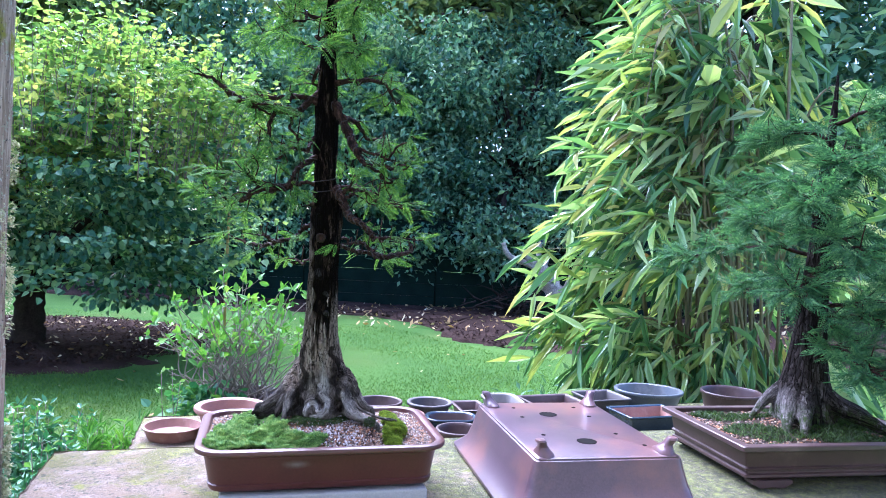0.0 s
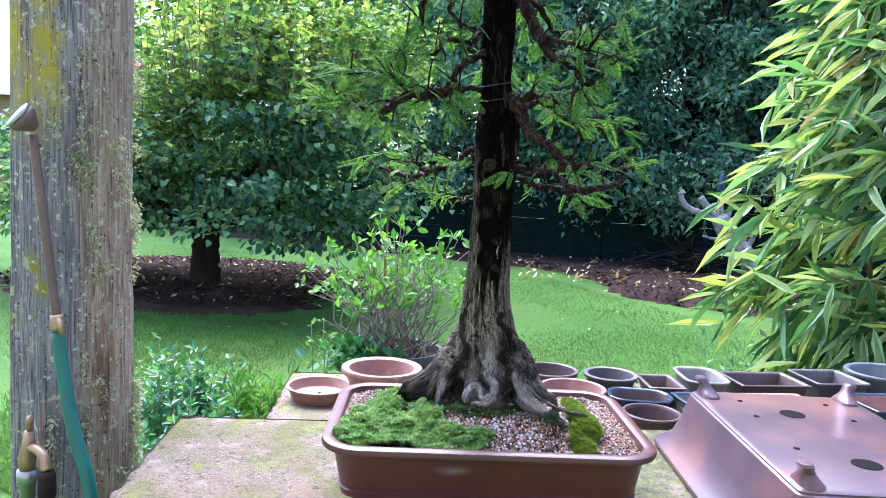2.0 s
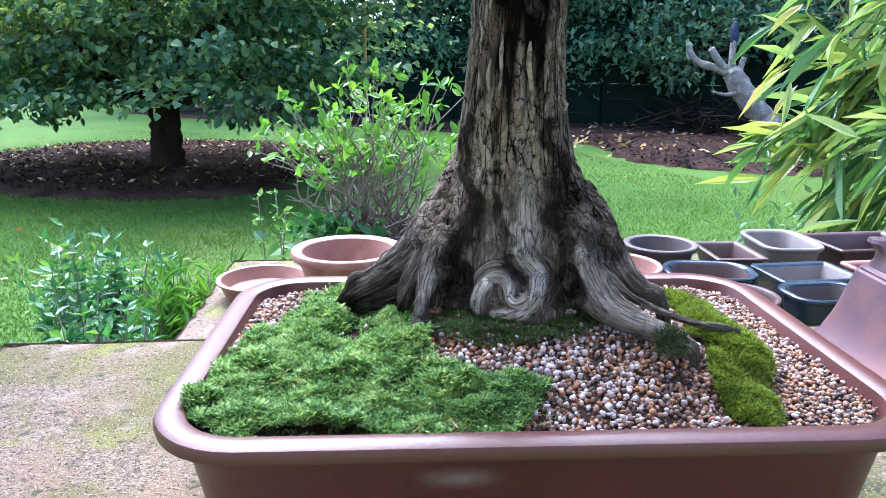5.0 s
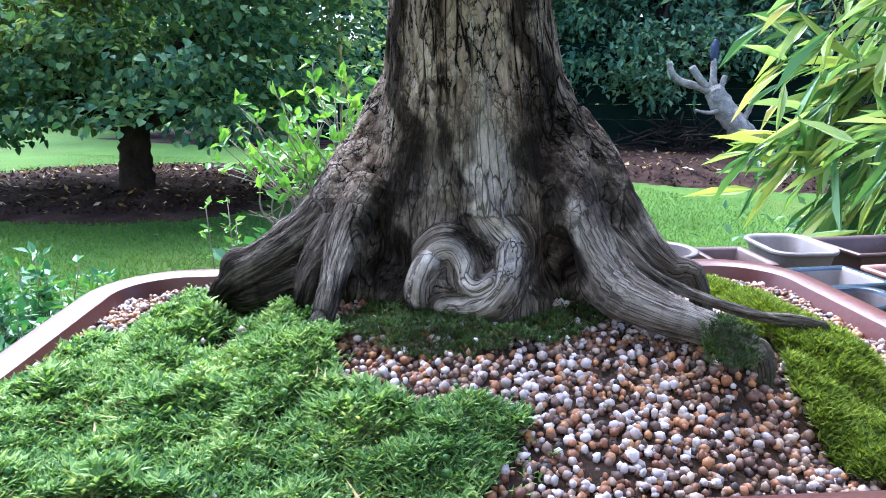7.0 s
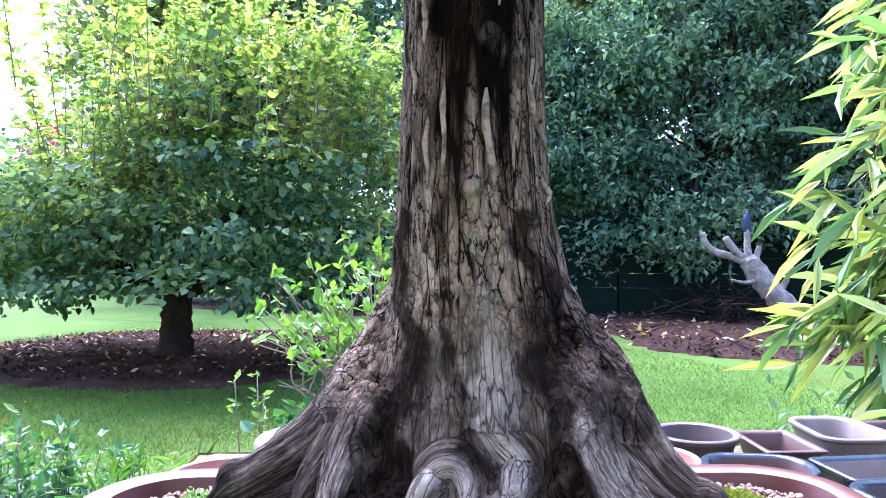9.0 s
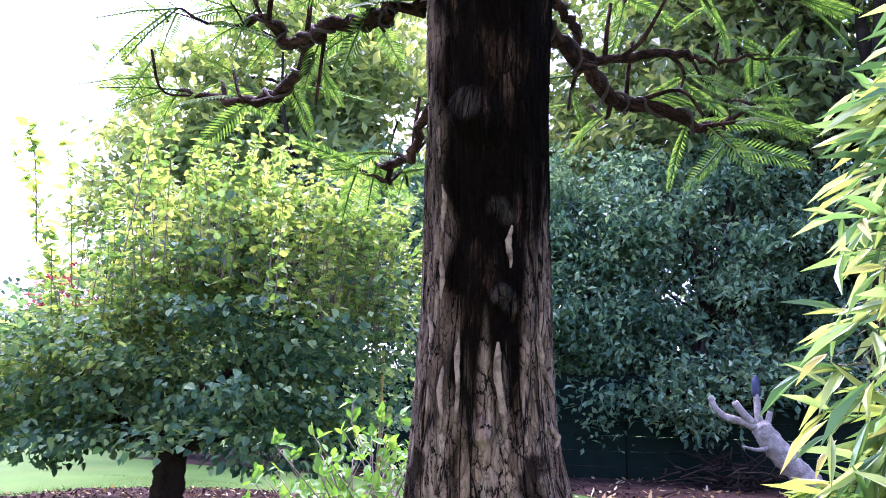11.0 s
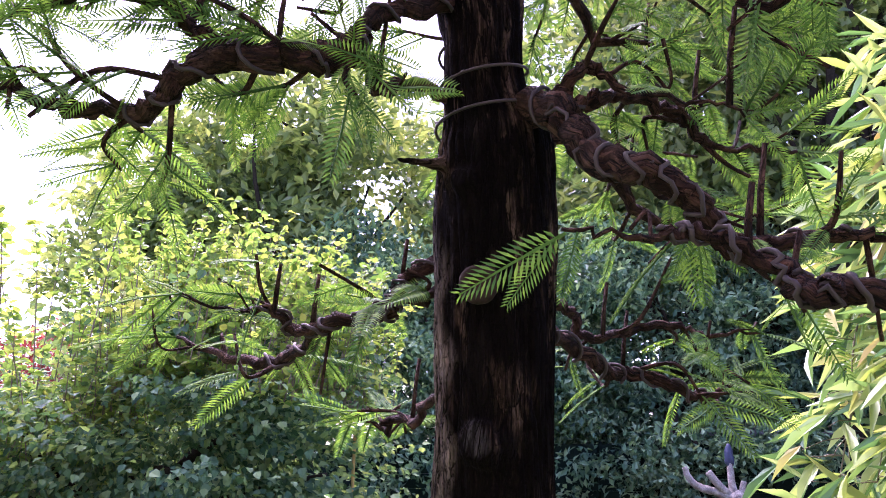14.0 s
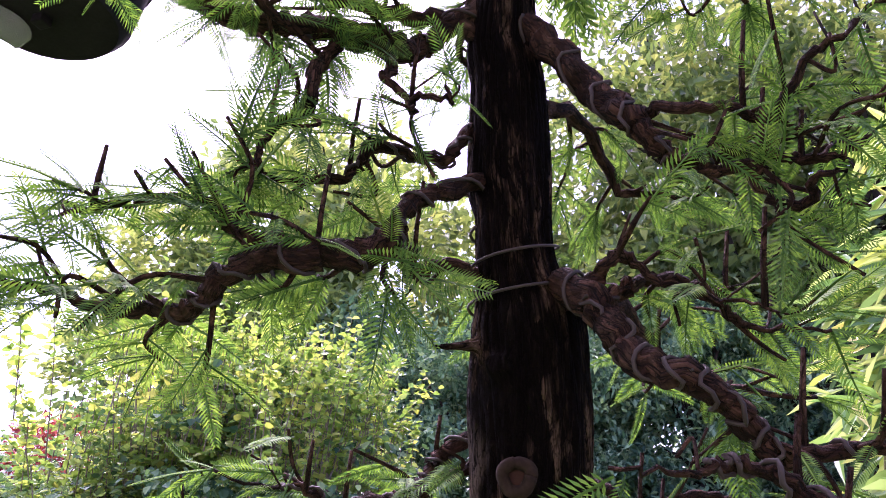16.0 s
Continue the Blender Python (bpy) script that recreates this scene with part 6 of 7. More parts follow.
def disc(r, z, at, rx=1.0, n=20):
    bm = bmesh.new()
    bmesh.ops.create_cone(bm, cap_ends=True, segments=n, radius1=r, radius2=r, depth=0.003, matrix=pose(at[0], at[1], z) @ Matrix.Diagonal((rx, 1, 1, 1)))
    return bm


for at in ((-0.012, 0.108), (-0.006, -0.124)):
    part("drain_hole_shade", disc(0.0215, TH - 0.0006, at), HOLE_SHADE, tub, "dark disc painting the shade in a round drain hole")
for at in ((-0.085, 0.085), (0.085, 0.085), (-0.085, -0.07), (0.085, -0.07), (-0.08, 0.175), (0.08, 0.175), (0.11, -0.16)):
    part("wire_hole_shade", disc(0.005, TH - 0.0006, at, 1, 10), HOLE_SHADE, tub)
for sx in (-1, 1):
    for sy in (-1, 1):
        rings = []
        for wx, wy, z, out in ((0.034, 0.06, -0.002, 0.0), (0.032, 0.056, 0.004, 0.0), (0.026, 0.04, 0.01, 0.002), (0.02, 0.027, 0.017, 0.005), (0.019, 0.024, 0.024, 0.009), (0.022, 0.026, 0.029, 0.012), (0.018, 0.021, 0.033, 0.013), (0.006, 0.008, 0.034, 0.013)):
            ring = rounded(wx, wy, min(wx, wy) * 0.42, 4)
            rings.append((ring + (sx * (0.13 + out), sy * (0.203 + out)), TH + z))
        foot = put("foot", lofted("foot", rings, POT_MAUVE), tub, "curled cloud-shaped foot")

# ---- the second bonsai ----
P2 = (0.975, 1.84)
pot2 = thing("bonsai_pot", "rectangular brown unglazed bonsai pot with banded sides", "plant pot", (*P2, TABLE + 0.002), 16.5)
o = lambda k, r=0.006: rounded(0.55 - 2 * k, 0.39 - 2 * k, max(r, 0.003), 4)
put("body", lofted("body", [(o(0.028), 0.018), (o(0.022), 0.022), (o(0.022), 0.028), (o(0.027), 0.031), (o(0.027), 0.036), (o(0.021), 0.039), (o(0.02), 0.044), (o(0.024), 0.047), (o(0.02), 0.075), (o(0.017), 0.084), (o(0.002), 0.087), (o(0), 0.089), (o(0), 0.098), (o(0.002), 0.1), (o(0.022), 0.1), (o(0.024), 0.098), (o(0.026), 0.07), (o(0.03), 0.068)], POT_BROWN), pot2)
for sx in (-1, 1):
    for sy in (-1, 1):
        prof = [(-0.05, 0.018), (-0.05, 0.01), (-0.036, 0.004), (-0.03, 0.0), (0.0, 0.003), (0.03, 0.0), (0.036, 0.004), (0.05, 0.01), (0.05, 0.018)]
        bm = bmesh.new()
        rows = [[bm.verts.new((sx * 0.19 + x, sy * 0.165 + d, z)) for x, z in prof] for d in (-0.018, 0.018)]
        bm.faces.new(rows[0])
        bm.faces.new(rows[1][::-1])
        for i in range(len(prof) - 1):
            bm.faces.new((rows[0][i], rows[1][i], rows[1][i + 1], rows[0][i + 1]))
        bm.faces.new((rows[0][-1], rows[1][-1], rows[1][0], rows[0][0]))
        bmesh.ops.recalc_face_normals(bm, faces=bm.faces[:])
        part("foot", bm, POT_BROWN, pot2)
M2 = pose(*P2, TABLE + 0.002, 0, 0, 16.5)
z2 = lambda x, y: 0.088 + 0.03 * np.clip(1 - np.sqrt(((x - 0.02) / 0.23) ** 2 + (y / 0.17) ** 2), 0, 1)
sv, sq = grid_sheet(-0.25, 0.25, -0.17, 0.17, 50, 34, z2)
ob = tagged(put("soil", fast_mesh("soil", sv, sq, SOIL, True)), "gritty soil in the brown bonsai pot", "soil", kind="stuff")
ob.matrix_world = M2
x, y = RNG.uniform(-0.245, 0.245, 2600), RNG.uniform(-0.165, 0.165, 2600)
k = np.sin(x * 31) + np.sin(y * 40 + x * 17) > -0.5 - 6 * (x + 0.05)
ob = pebbles("gravel", np.stack([x, y, z2(x, y)], 1)[~k], 0.0034, PEBBLE_BROWN, "mixed brown and pale gravel in the brown bonsai pot")
ob.matrix_world = M2
ob = blades("moss", np.repeat(np.stack([x, y, z2(x, y)], 1)[k], 8, 0) + RNG.normal(0, 0.005, (8 * k.sum(), 3)) * (1, 1, 0.2), 0.009, 0.0014, 0.8, MOSS_DARK, "dark and yellowish moss in the brown bonsai pot", "moss")
ob.matrix_world = M2
bonsai2 = thing("redwood_bonsai", "bushy dark-green redwood bonsai with pale forked surface roots", "bonsai tree", (1.0, 1.87, 0.33))
T2 = np.array([(0.93, 1.66, 0.345, 0.05), (0.93, 1.66, 0.40, 0.042), (0.932, 1.66, 0.46, 0.033), (0.936, 1.66, 0.52, 0.027), (0.94, 1.66, 0.62, 0.022), (0.95, 1.66, 0.75, 0.017), (0.955, 1.66, 0.9, 0.012), (0.965, 1.66, 1.05, 0.006), (0.97, 1.66, 1.15, 0.003)])
T2[:, 3] *= 1.5
T2 = (T2 - (0.93, 1.66, 0.345, 0)) * (1.12, 1.12, 1.12, 1.12) + (1.0, 1.87, 0.33, 0)
R2 = [[(0.92, 1.65, 0.44, 0.02), (0.885, 1.62, 0.40, 0.015), (0.865, 1.575, 0.365, 0.011), (0.855, 1.54, 0.335, 0.006)], [(0.925, 1.64, 0.43, 0.019), (0.91, 1.6, 0.39, 0.015), (0.895, 1.55, 0.36, 0.01), (0.885, 1.53, 0.335, 0.006)], [(0.91, 1.67, 0.43, 0.018), (0.86, 1.67, 0.40, 0.012), (0.82, 1.65, 0.36, 0.007), (0.8, 1.64, 0.335, 0.004)], [(0.94, 1.65, 0.43, 0.022), (0.99, 1.62, 0.39, 0.017), (1.05, 1.59, 0.365, 0.012), (1.1, 1.57, 0.335, 0.006)], [(0.94, 1.66, 0.43, 0.022), (1.0, 1.67, 0.39, 0.016), (1.07, 1.67, 0.365, 0.01), (1.1, 1.67, 0.335, 0.006)], [(0.93, 1.67, 0.42, 0.02), (0.93, 1.72, 0.38, 0.014), (0.92, 1.77, 0.335, 0.006)]]
R2 = [[(1.0 + (q[0] - 0.93) * 1.12, 1.87 + (q[1] - 1.66) * 1.12, 0.33 + (q[2] - 0.345) * 1.12, q[3] * 1.5) for q in r] for r in R2]
t2 = under(bark_body("trunk", [smooth_line(T2, 4)] + [smooth_line(r, 4) for r in R2], 0.004, BARK_TWO, None, 0.0024, lambda c: np.clip((0.45 - c[:, 2]) / 0.08, 0, 1), 1.4, worn=lambda c: 0.8 * np.clip((0.43 - c[:, 2]) / 0.06, 0, 1) * np.clip((0.975 - c[:, 0]) / 0.03, 0, 1)), bonsai2)
ang = 0.0
for k, z in enumerate((0.49, 0.52, 0.56, 0.6, 0.63, 0.66, 0.69, 0.72, 0.76, 0.79, 0.82, 0.86, 0.9, 0.94, 0.98, 1.02, 1.06, 1.1)):
    ang += 2.4
    c = np.array([np.interp(z, T2[:, 2], T2[:, k2]) for k2 in range(4)])
    reach = (0.33 if z < 0.85 else 0.33 - 0.6 * (z - 0.85)) * RNG.uniform(0.8, 1.1)
    turn = ang if k % 3 else radians(-125 + 70 * RNG.uniform())
    d = np.array((math.cos(turn), math.sin(turn), 0))
    pts = [(*(c[:3] + d * 0.01), 0.006), (*(c[:3] + d * reach * 0.4 + (0, 0, 0.02)), 0.0045), (*(c[:3] + d * reach * 0.75), 0.003), (*(c[:3] + d * reach - (0, 0, 0.02)), 0.0015)]
    branch(bonsai2, pts, 17, 14, 0.12, 0, True, FROND_TWO, 1.1, 0.02, 0.15, BRANCH, 1, 6)


# ---- pots on the shelf ----
def round_pot(label, at, r, h, material, z=SHELF, taper=0.2, lip=0.01, group="pots on the shelf"):
    t = thing("plant_pot", label, "plant pot", (*at, z), 0, group)
    a = np.linspace(0, 2 * np.pi, 36, endpoint=False)
    o = lambda q: np.stack([np.cos(a) * q, np.sin(a) * q], 1)
    prof = [(r * (1 - taper) - lip, 0), (r * (1 - taper * 0.6) - lip, h * 0.3), (r - lip * 1.1, h * 0.8), (r - lip * 0.9, h * 0.84), (r - lip * 0.1, h * 0.86), (r, h * 0.9), (r, h * 0.97), (r - 0.002, h), (r - lip * 1.2, h), (r - lip * 1.6, h * 0.97), (r - lip * 1.9, h * 0.85), (r * (1 - taper) - lip * 1.4, 0.014), (0.012, 0.0135)]
    put("body", lofted("body", [(o(q), z2) for q, z2 in prof], material), t)
    return t


def box_pot(label, at, w, d, h, r, material, turn=16, z=SHELF, inside=None, lip=0.008, flare=0.014, group="pots on the shelf"):
    t = thing("plant_pot", label, "plant pot", (*at, z), turn, group)
    f = 0.006
    b = put("body", pot_shell("body", w, d, h - f, r, material, lip, flare, 0.007, 0.86, 7), t)
    b.location.z = f
    for sx in (-1, 1):
        for sy in (-1, 1):
            part("foot", box(w * 0.18, d * 0.16, f + 0.001, (sx * w * 0.27, sy * d * 0.27, f / 2), 0.001), material, t)
    if inside:
        q = lip + 0.0085
        put("lining", lofted("lining", [(rounded(w - 2 * (q + k), d - 2 * (q + k), max(r - q - k, 0.004), 6), z2) for k, z2 in ((-0.001, h * 0.93), (0, h * 0.9), (flare * 0.75, h * 0.24), (flare + 0.012, h * 0.22))], inside, bottom=False), t, "unglazed clay inside")
    return t


saucer = round_pot("shallow terracotta bonsai dish on the shelf", (-0.842, 2.148), 0.096, 0.04, POT_RED, SHELF, 0.14, 0.006)
# Dark disc painting the shade of an uncut hole.
part("drain_hole_shade", disc(0.004, 0.0152, (0.0, 0.0), 1, 10), HOLE_SHADE, saucer)
round_pot("round terracotta pot with a thick rolled rim", (-0.667, 2.19), 0.116, 0.105, POT_RED, SHELF, 0.25, 0.014)
round_pot("round terracotta pot behind the bonsai", (-0.46, 2.258), 0.09, 0.078, POT_RED, SHELF, 0.2, 0.009)
round_pot("round terracotta pot further back on the shelf", (-0.508, 2.503), 0.092, 0.078, POT_RED, SHELF, 0.2, 0.009)
round_pot("wide pale terracotta pot behind the bonsai", (-0.143, 2.345), 0.096, 0.075, POT_RED, SHELF, 0.2, 0.007)
round_pot("small reddish pot at the back of the shelf", (-0.238, 2.515), 0.088, 0.075, POT_BROWN, SHELF, 0.2, 0.007)
round_pot("round dark bowl with a pale grey rim", (-0.057, 2.572), 0.084, 0.07, POT_DARK, SHELF, 0.18, 0.009)
box_pot("small square grey-brown pot", (0.092, 2.594), 0.116, 0.16, 0.06, 0.005, POT_BROWN, 20)
box_pot("grey rounded rectangular pot", (0.21, 2.672), 0.14, 0.195, 0.076, 0.045, POT_GREY, 18)
box_pot("brown rectangular trough on the shelf", (0.397, 2.741), 0.225, 0.165, 0.07, 0.006, POT_BROWN, 25)
box_pot("dark grey rectangular pot", (0.6, 2.865), 0.18, 0.18, 0.072, 0.015, POT_DARK, 25)
box_pot("oval dark-blue glazed pot", (0.042, 2.378), 0.18, 0.135, 0.07, 0.055, POT_BLUE, 12, inside=POT_BROWN)
box_pot("rectangular blue glazed pot", (0.228, 2.425), 0.175, 0.13, 0.07, 0.012, POT_BLUE, 25, inside=POT_GREY)
box_pot("deep blue rounded glazed pot", (0.235, 2.262), 0.15, 0.115, 0.08, 0.04, POT_BLUE, 25, inside=POT_DARK)
round_pot("low brown round pot", (0.082, 2.225), 0.077, 0.07, POT_BROWN, SHELF, 0.18, 0.006)
box_pot("red clay trough seen beside the upturned pot", (0.415, 2.51), 0.19, 0.12, 0.07, 0.012, POT_RED, 25)
box_pot("blue glazed trough with a red unglazed inside", (0.745, 2.645), 0.25, 0.18, 0.07, 0.012, POT_BLUE, 24, inside=POT_RED)
oval = round_pot("large oval grey-blue glazed pot", (0.805, 2.975), 0.14, 0.085, POT_PALEBLUE, SHELF, 0.15, 0.01)
oval.scale = (1.0, 0.9, 1.0)
round_pot("dark red-brown round pot", (1.16, 3.06), 0.125, 0.08, POT_BROWN, SHELF, 0.12, 0.006)


# ---- post, hose and tap ----
post = thing("timber_post", "thick weathered grey timber post with lichen", "post", (-1.112, 1.52, GROUND - 0.1))
v, f, g, _ = tube(np.array([(0, 0, z, 0.123 - 0.004 * (z > 1)) for z in np.linspace(0, 2.5, 60)]), 48)
for i, c in enumerate(v):
    a = math.atan2(c[1], c[0])
    n1 = noise.noise((math.cos(a) * 3.4, math.sin(a) * 3.4, c[2] * 0.55)) * 0.012
    crack = abs(noise.noise((math.cos(a) * 9, math.sin(a) * 9, c[2] * 0.4 + 5)))
    k = 1 + (n1 - 0.012 * max(0, 0.12 - crack) / 0.12) / 0.14
    v[i, :2] *= k
v[:, 1] *= 0.95
me = as_mesh("log", v, f, WOOD_GREY, True)
put("log", me, post)
p = []
for _ in range(3600):
    a, z = RNG.uniform(-1.3, 1.05), RNG.uniform(0.15, 1.5)
    if noise.noise((a * 2.2, z * 4.0, 3.3)) + noise.noise((a * 8, z * 15, 1.3)) * 0.7 > 0.16 + abs(a - 0.65) * 0.22:
        p.append((0.124 * math.cos(a), 0.119 * math.sin(a), z))
p = np.array(p)
nrm = p * np.array((1, 1, 0))
me = leaf_mesh("lichen", np.repeat(p, 7, 0) + RNG.normal(0, 0.005, (7 * len(p), 3)), np.repeat(nrm / 0.14, 7, 0), 0.0095, LICHEN, OVAL, OVAL_F, 0.5, 0.7)
put("lichen", me, post, "shaggy pale green lichen")

lance = thing("watering_lance", "brown watering lance with a metal rose and green hose", "garden hose", (-1.0, 1.35, 0.3))
def lance_part(name, rows, material, sides=12, label=""):
    v, f = capped(np.array(rows), sides)
    return under(put(name, as_mesh(name, v, f, material), None, label), lance)
lance_part("tube", smooth_line([(-1.060, 1.366, 0.784, 0.0085), (-1.038, 1.366, 0.646, 0.0085), (-1.014, 1.364, 0.506, 0.0085), (-1.000, 1.362, 0.437, 0.0085)], 5), LANCE)
rose_a = np.array((-1.054, 1.364, 0.799)); rose_d = np.array((-0.35, -0.55, 0.5)); rose_d /= np.linalg.norm(rose_d)
rows = [(*(rose_a + rose_d * k), r) for k, r in ((-0.004, 0.008), (0.008, 0.018), (0.018, 0.027), (0.03, 0.0285))]
lance_part("rose", rows, LANCE, 20)
lance_part("rose_plate", [(*(rose_a + rose_d * 0.0302), 0.0275), (*(rose_a + rose_d * 0.036), 0.0275), (*(rose_a + rose_d * 0.0375), 0.024)], STEEL, 20, "pale dotted metal face")
lance_part("coupling", [(-1.001, 1.362, 0.445, 0.011), (-1.000, 1.362, 0.438, 0.0125), (-0.998, 1.362, 0.421, 0.0125), (-0.998, 1.362, 0.413, 0.0115)], BRASS, 12, "brass coupling")
lance_part("valve_lever", [(-0.988, 1.352, 0.441, 0.004), (-0.982, 1.352, 0.429, 0.0055), (-0.978, 1.352, 0.407, 0.0045)], BRASS, 8)
lance_part("hose", smooth_line([(-0.999, 1.362, 0.409, 0.0125), (-0.984, 1.360, 0.334, 0.0125), (-0.955, 1.355, 0.229, 0.0125), (-0.908, 1.347, 0.117, 0.0125), (-0.896, 1.335, 0.0, 0.0125), (-0.93, 1.3, -0.25, 0.0135), (-0.98, 1.2, -0.41, 0.0135), (-1.2, 1.1, -0.415, 0.0135)], 8), HOSE, 14, "green ribbed hose")

tap = thing("garden_tap", "old brass garden tap on a standpipe by the post", "tap", (-1.067, 1.352, GROUND))
def tap_part(name, rows, material, sides=12):
    v, f = capped(np.array(rows, float) + np.array((0.058, 0, 0.045, 0)), sides)
    return under(put(name, as_mesh(name, v, f, material)), tap)
tap_part("standpipe", [(-1.125, 1.352, GROUND - 0.06, 0.014), (-1.125, 1.352, 0.06, 0.014), (-1.125, 1.352, 0.062, 0.019), (-1.125, 1.352, 0.085, 0.019)], STEEL)
tap_part("tap_body", [(-1.125, 1.352, 0.085, 0.014), (-1.125, 1.352, 0.11, 0.017), (-1.12, 1.352, 0.14, 0.012), (-1.118, 1.352, 0.165, 0.009)], BRASS)
tap_part("spindle", [(-1.118, 1.352, 0.165, 0.006), (-1.118, 1.352, 0.185, 0.008), (-1.118, 1.352, 0.195, 0.005)], BRASS)
tap_part("spout", smooth_line([(-1.12, 1.352, 0.13, 0.009), (-1.095, 1.345, 0.135, 0.0095), (-1.07, 1.34, 0.125, 0.0095), (-1.06, 1.337, 0.1, 0.011)], 5), BRASS)
tap_part("hose_connector", [(-1.06, 1.337, 0.1, 0.014), (-1.06, 1.337, 0.085, 0.0165), (-1.06, 1.337, 0.05, 0.0165), (-1.06, 1.337, 0.04, 0.012)], DARK_BARK)


# ---- potted shrub, herbs beside the bench ----
shrub_pot = round_pot("dark plastic tub holding a leafy shrub on the lawn", (-1.08, 3.36), 0.215, 0.38, POT_DARK, GROUND, 0.25, 0.014, "")
shrub = thing("potted_shrub", "twiggy shrub with bright green leaf tufts in a tub", "shrub", (-1.08, 3.36, -0.09))
put_soil = lofted("soil", [(np.stack([np.cos(np.linspace(0, 6.28, 24, endpoint=False)) * q, np.sin(np.linspace(0, 6.28, 24, endpoint=False)) * q], 1), z) for q, z in ((0.192, -0.09), (0.19, -0.085), (0.1, -0.075))], SOIL)
ob = tagged(put("soil", put_soil), "dark soil and leaf litter in the tub", "soil", kind="stuff")
ob.location = (-1.08, 3.36, 0)
stems, tips = [], []
for k in range(58):
    a, r = RNG.uniform(0, 6.28), RNG.uniform(0.03, 0.4) ** 0.8
    h = RNG.uniform(0.28, 0.6) - 0.25 * r
    b = np.array((-1.08 + RNG.normal(0, 0.09), 3.36 + RNG.normal(0, 0.07), -0.1))
    e = np.array((-1.08 + r * math.cos(a), 3.36 + 0.8 * r * math.sin(a), -0.05 + h))
    m = (b + e) / 2 + np.array((RNG.normal(0, 0.03), RNG.normal(0, 0.03), 0.03))
    l = smooth_line([(*b, 0.0048), (*(m - (0, 0, 0.08)), 0.0038), (*(m + RNG.normal(0, 0.03, 3)), 0.003), (*e, 0.0016)], 5)
    stems.append(l)
    tips.append(e)
    for j in range(3):
        i = RNG.integers(3, len(l) - 1)
        e2 = l[i, :3] + np.array((RNG.normal(0, 0.07), RNG.normal(0, 0.07), RNG.uniform(0.03, 0.12)))
        stems.append(np.array([(*l[i, :3], 0.0022), (*((l[i, :3] + e2) / 2 + RNG.normal(0, 0.01, 3)), 0.0017), (*e2, 0.0012)]))
        tips.append(e2)
for l in stems:
    under(put("stem", tubes_mesh("stem", [l], TWIG, 5, 0.05)), shrub)
tips = np.array(tips)
tips = tips[tips[:, 2] > 0.2 - 0.12 * np.hypot(tips[:, 0] + 1.08, tips[:, 1] - 3.36) / 0.4]
p = np.repeat(tips, 4, 0) + RNG.normal(0, 0.008, (len(tips) * 4, 3))
under(put("foliage", leaf_mesh("foliage", p, np.tile((0, 0, 0.55), (len(p), 1)), 0.046, SHRUB_LEAF, BROAD, HEART_F, -0.1, 0.75)), shrub)
violet = thing("groundcover_plant", "round-leaved bluish green plant spilling over the tub", "plant", (-1.2, 3.2, -0.08))
p = np.stack([-1.19 + RNG.normal(0, 0.075, 240), 3.2 + RNG.normal(0, 0.05, 240), -0.06 + RNG.normal(0, 0.03, 240)], 1)
under(put("foliage", leaf_mesh("foliage", p, np.tile((0, -0.5, 0.6), (len(p), 1)), 0.05, HERB_LEAF, HEART, HEART_F, 0, 0.6)), violet)
cane = thing("garden_stake", "tall thin yellow cane stake", "stake", (-2.4, 6.4, GROUND))
v, f = capped(np.array([(0, 0, 0, 0.014), (0, 0, 0.7, 0.013), (0.01, 0, 1.35, 0.012)]), 8)
put("cane", as_mesh("cane", v, f, STAKE), cane)


def herb(label, at, n, h, r, leaf, material, shape, faces, upright):
    t = thing("herb_clump", label, "herb", (*at, GROUND), 0, "herbs beside the bench")
    st, p, w = [], [], []
    for _ in range(n):
        a, q = RNG.uniform(0, 6.28), RNG.uniform(0, 1) ** 0.5 * r
        b = np.array((q * 0.5 * math.cos(a), q * 0.5 * math.sin(a), 0))
        e = np.array((q * math.cos(a), q * math.sin(a), h * RNG.uniform(0.6, 1.1)))
        l = smooth_line([(*b, 0.003), (*((b + e) / 2 + RNG.normal(0, 0.015, 3)), 0.0024), (*e, 0.0012)], 5)
        st.append(l)
        for f in np.linspace(0.3, 1, 16):
            i = int(f * (len(l) - 1))
            for _ in range(4):
                p.append(l[i, :3] + RNG.normal(0, 0.006, 3))
                w.append((RNG.normal(0, 1), RNG.normal(0, 1), upright))
    tagged(put("stem_tangle", tubes_mesh("stem_tangle", st, TWIG, 4, 0), t), kind="stuff")
    put("foliage", leaf_mesh("foliage", np.array(p), np.array(w), leaf, material, shape, faces, 0, 0.3), t)
    return t


herb("bushy dark green rosemary-like herb", (-1.45, 2.35), 58, 0.5, 0.2, 0.034, HERB_LEAF, OVAL, OVAL_F, 0.7)
herb("bushy dark green herb by the bench corner", (-1.16, 1.98), 48, 0.45, 0.16, 0.033, HERB_LEAF, OVAL, OVAL_F, 0.7)
herb("feathery yellow-green herb by the bench", (-1.18, 2.34), 60, 0.44, 0.13, 0.05, SHRUB_LEAF, LANCE_LEAF, [(0, 1, 2, 3), (0, 3, 4, 5)], 1.3)
herb("thin pale green seedling stem beside the shelf", (-1.06, 2.62), 5, 0.66, 0.1, 0.022, SHRUB_LEAF, OVAL, OVAL_F, 0.5)


# ---- broad-leaved tree on the lawn ----
maple = thing("broadleaf_tree", "low spreading tree with heart-shaped leaves and pale new shoots", "tree", (-4.33, 6.42, GROUND))
base = np.array((-4.33, 6.42, GROUND))
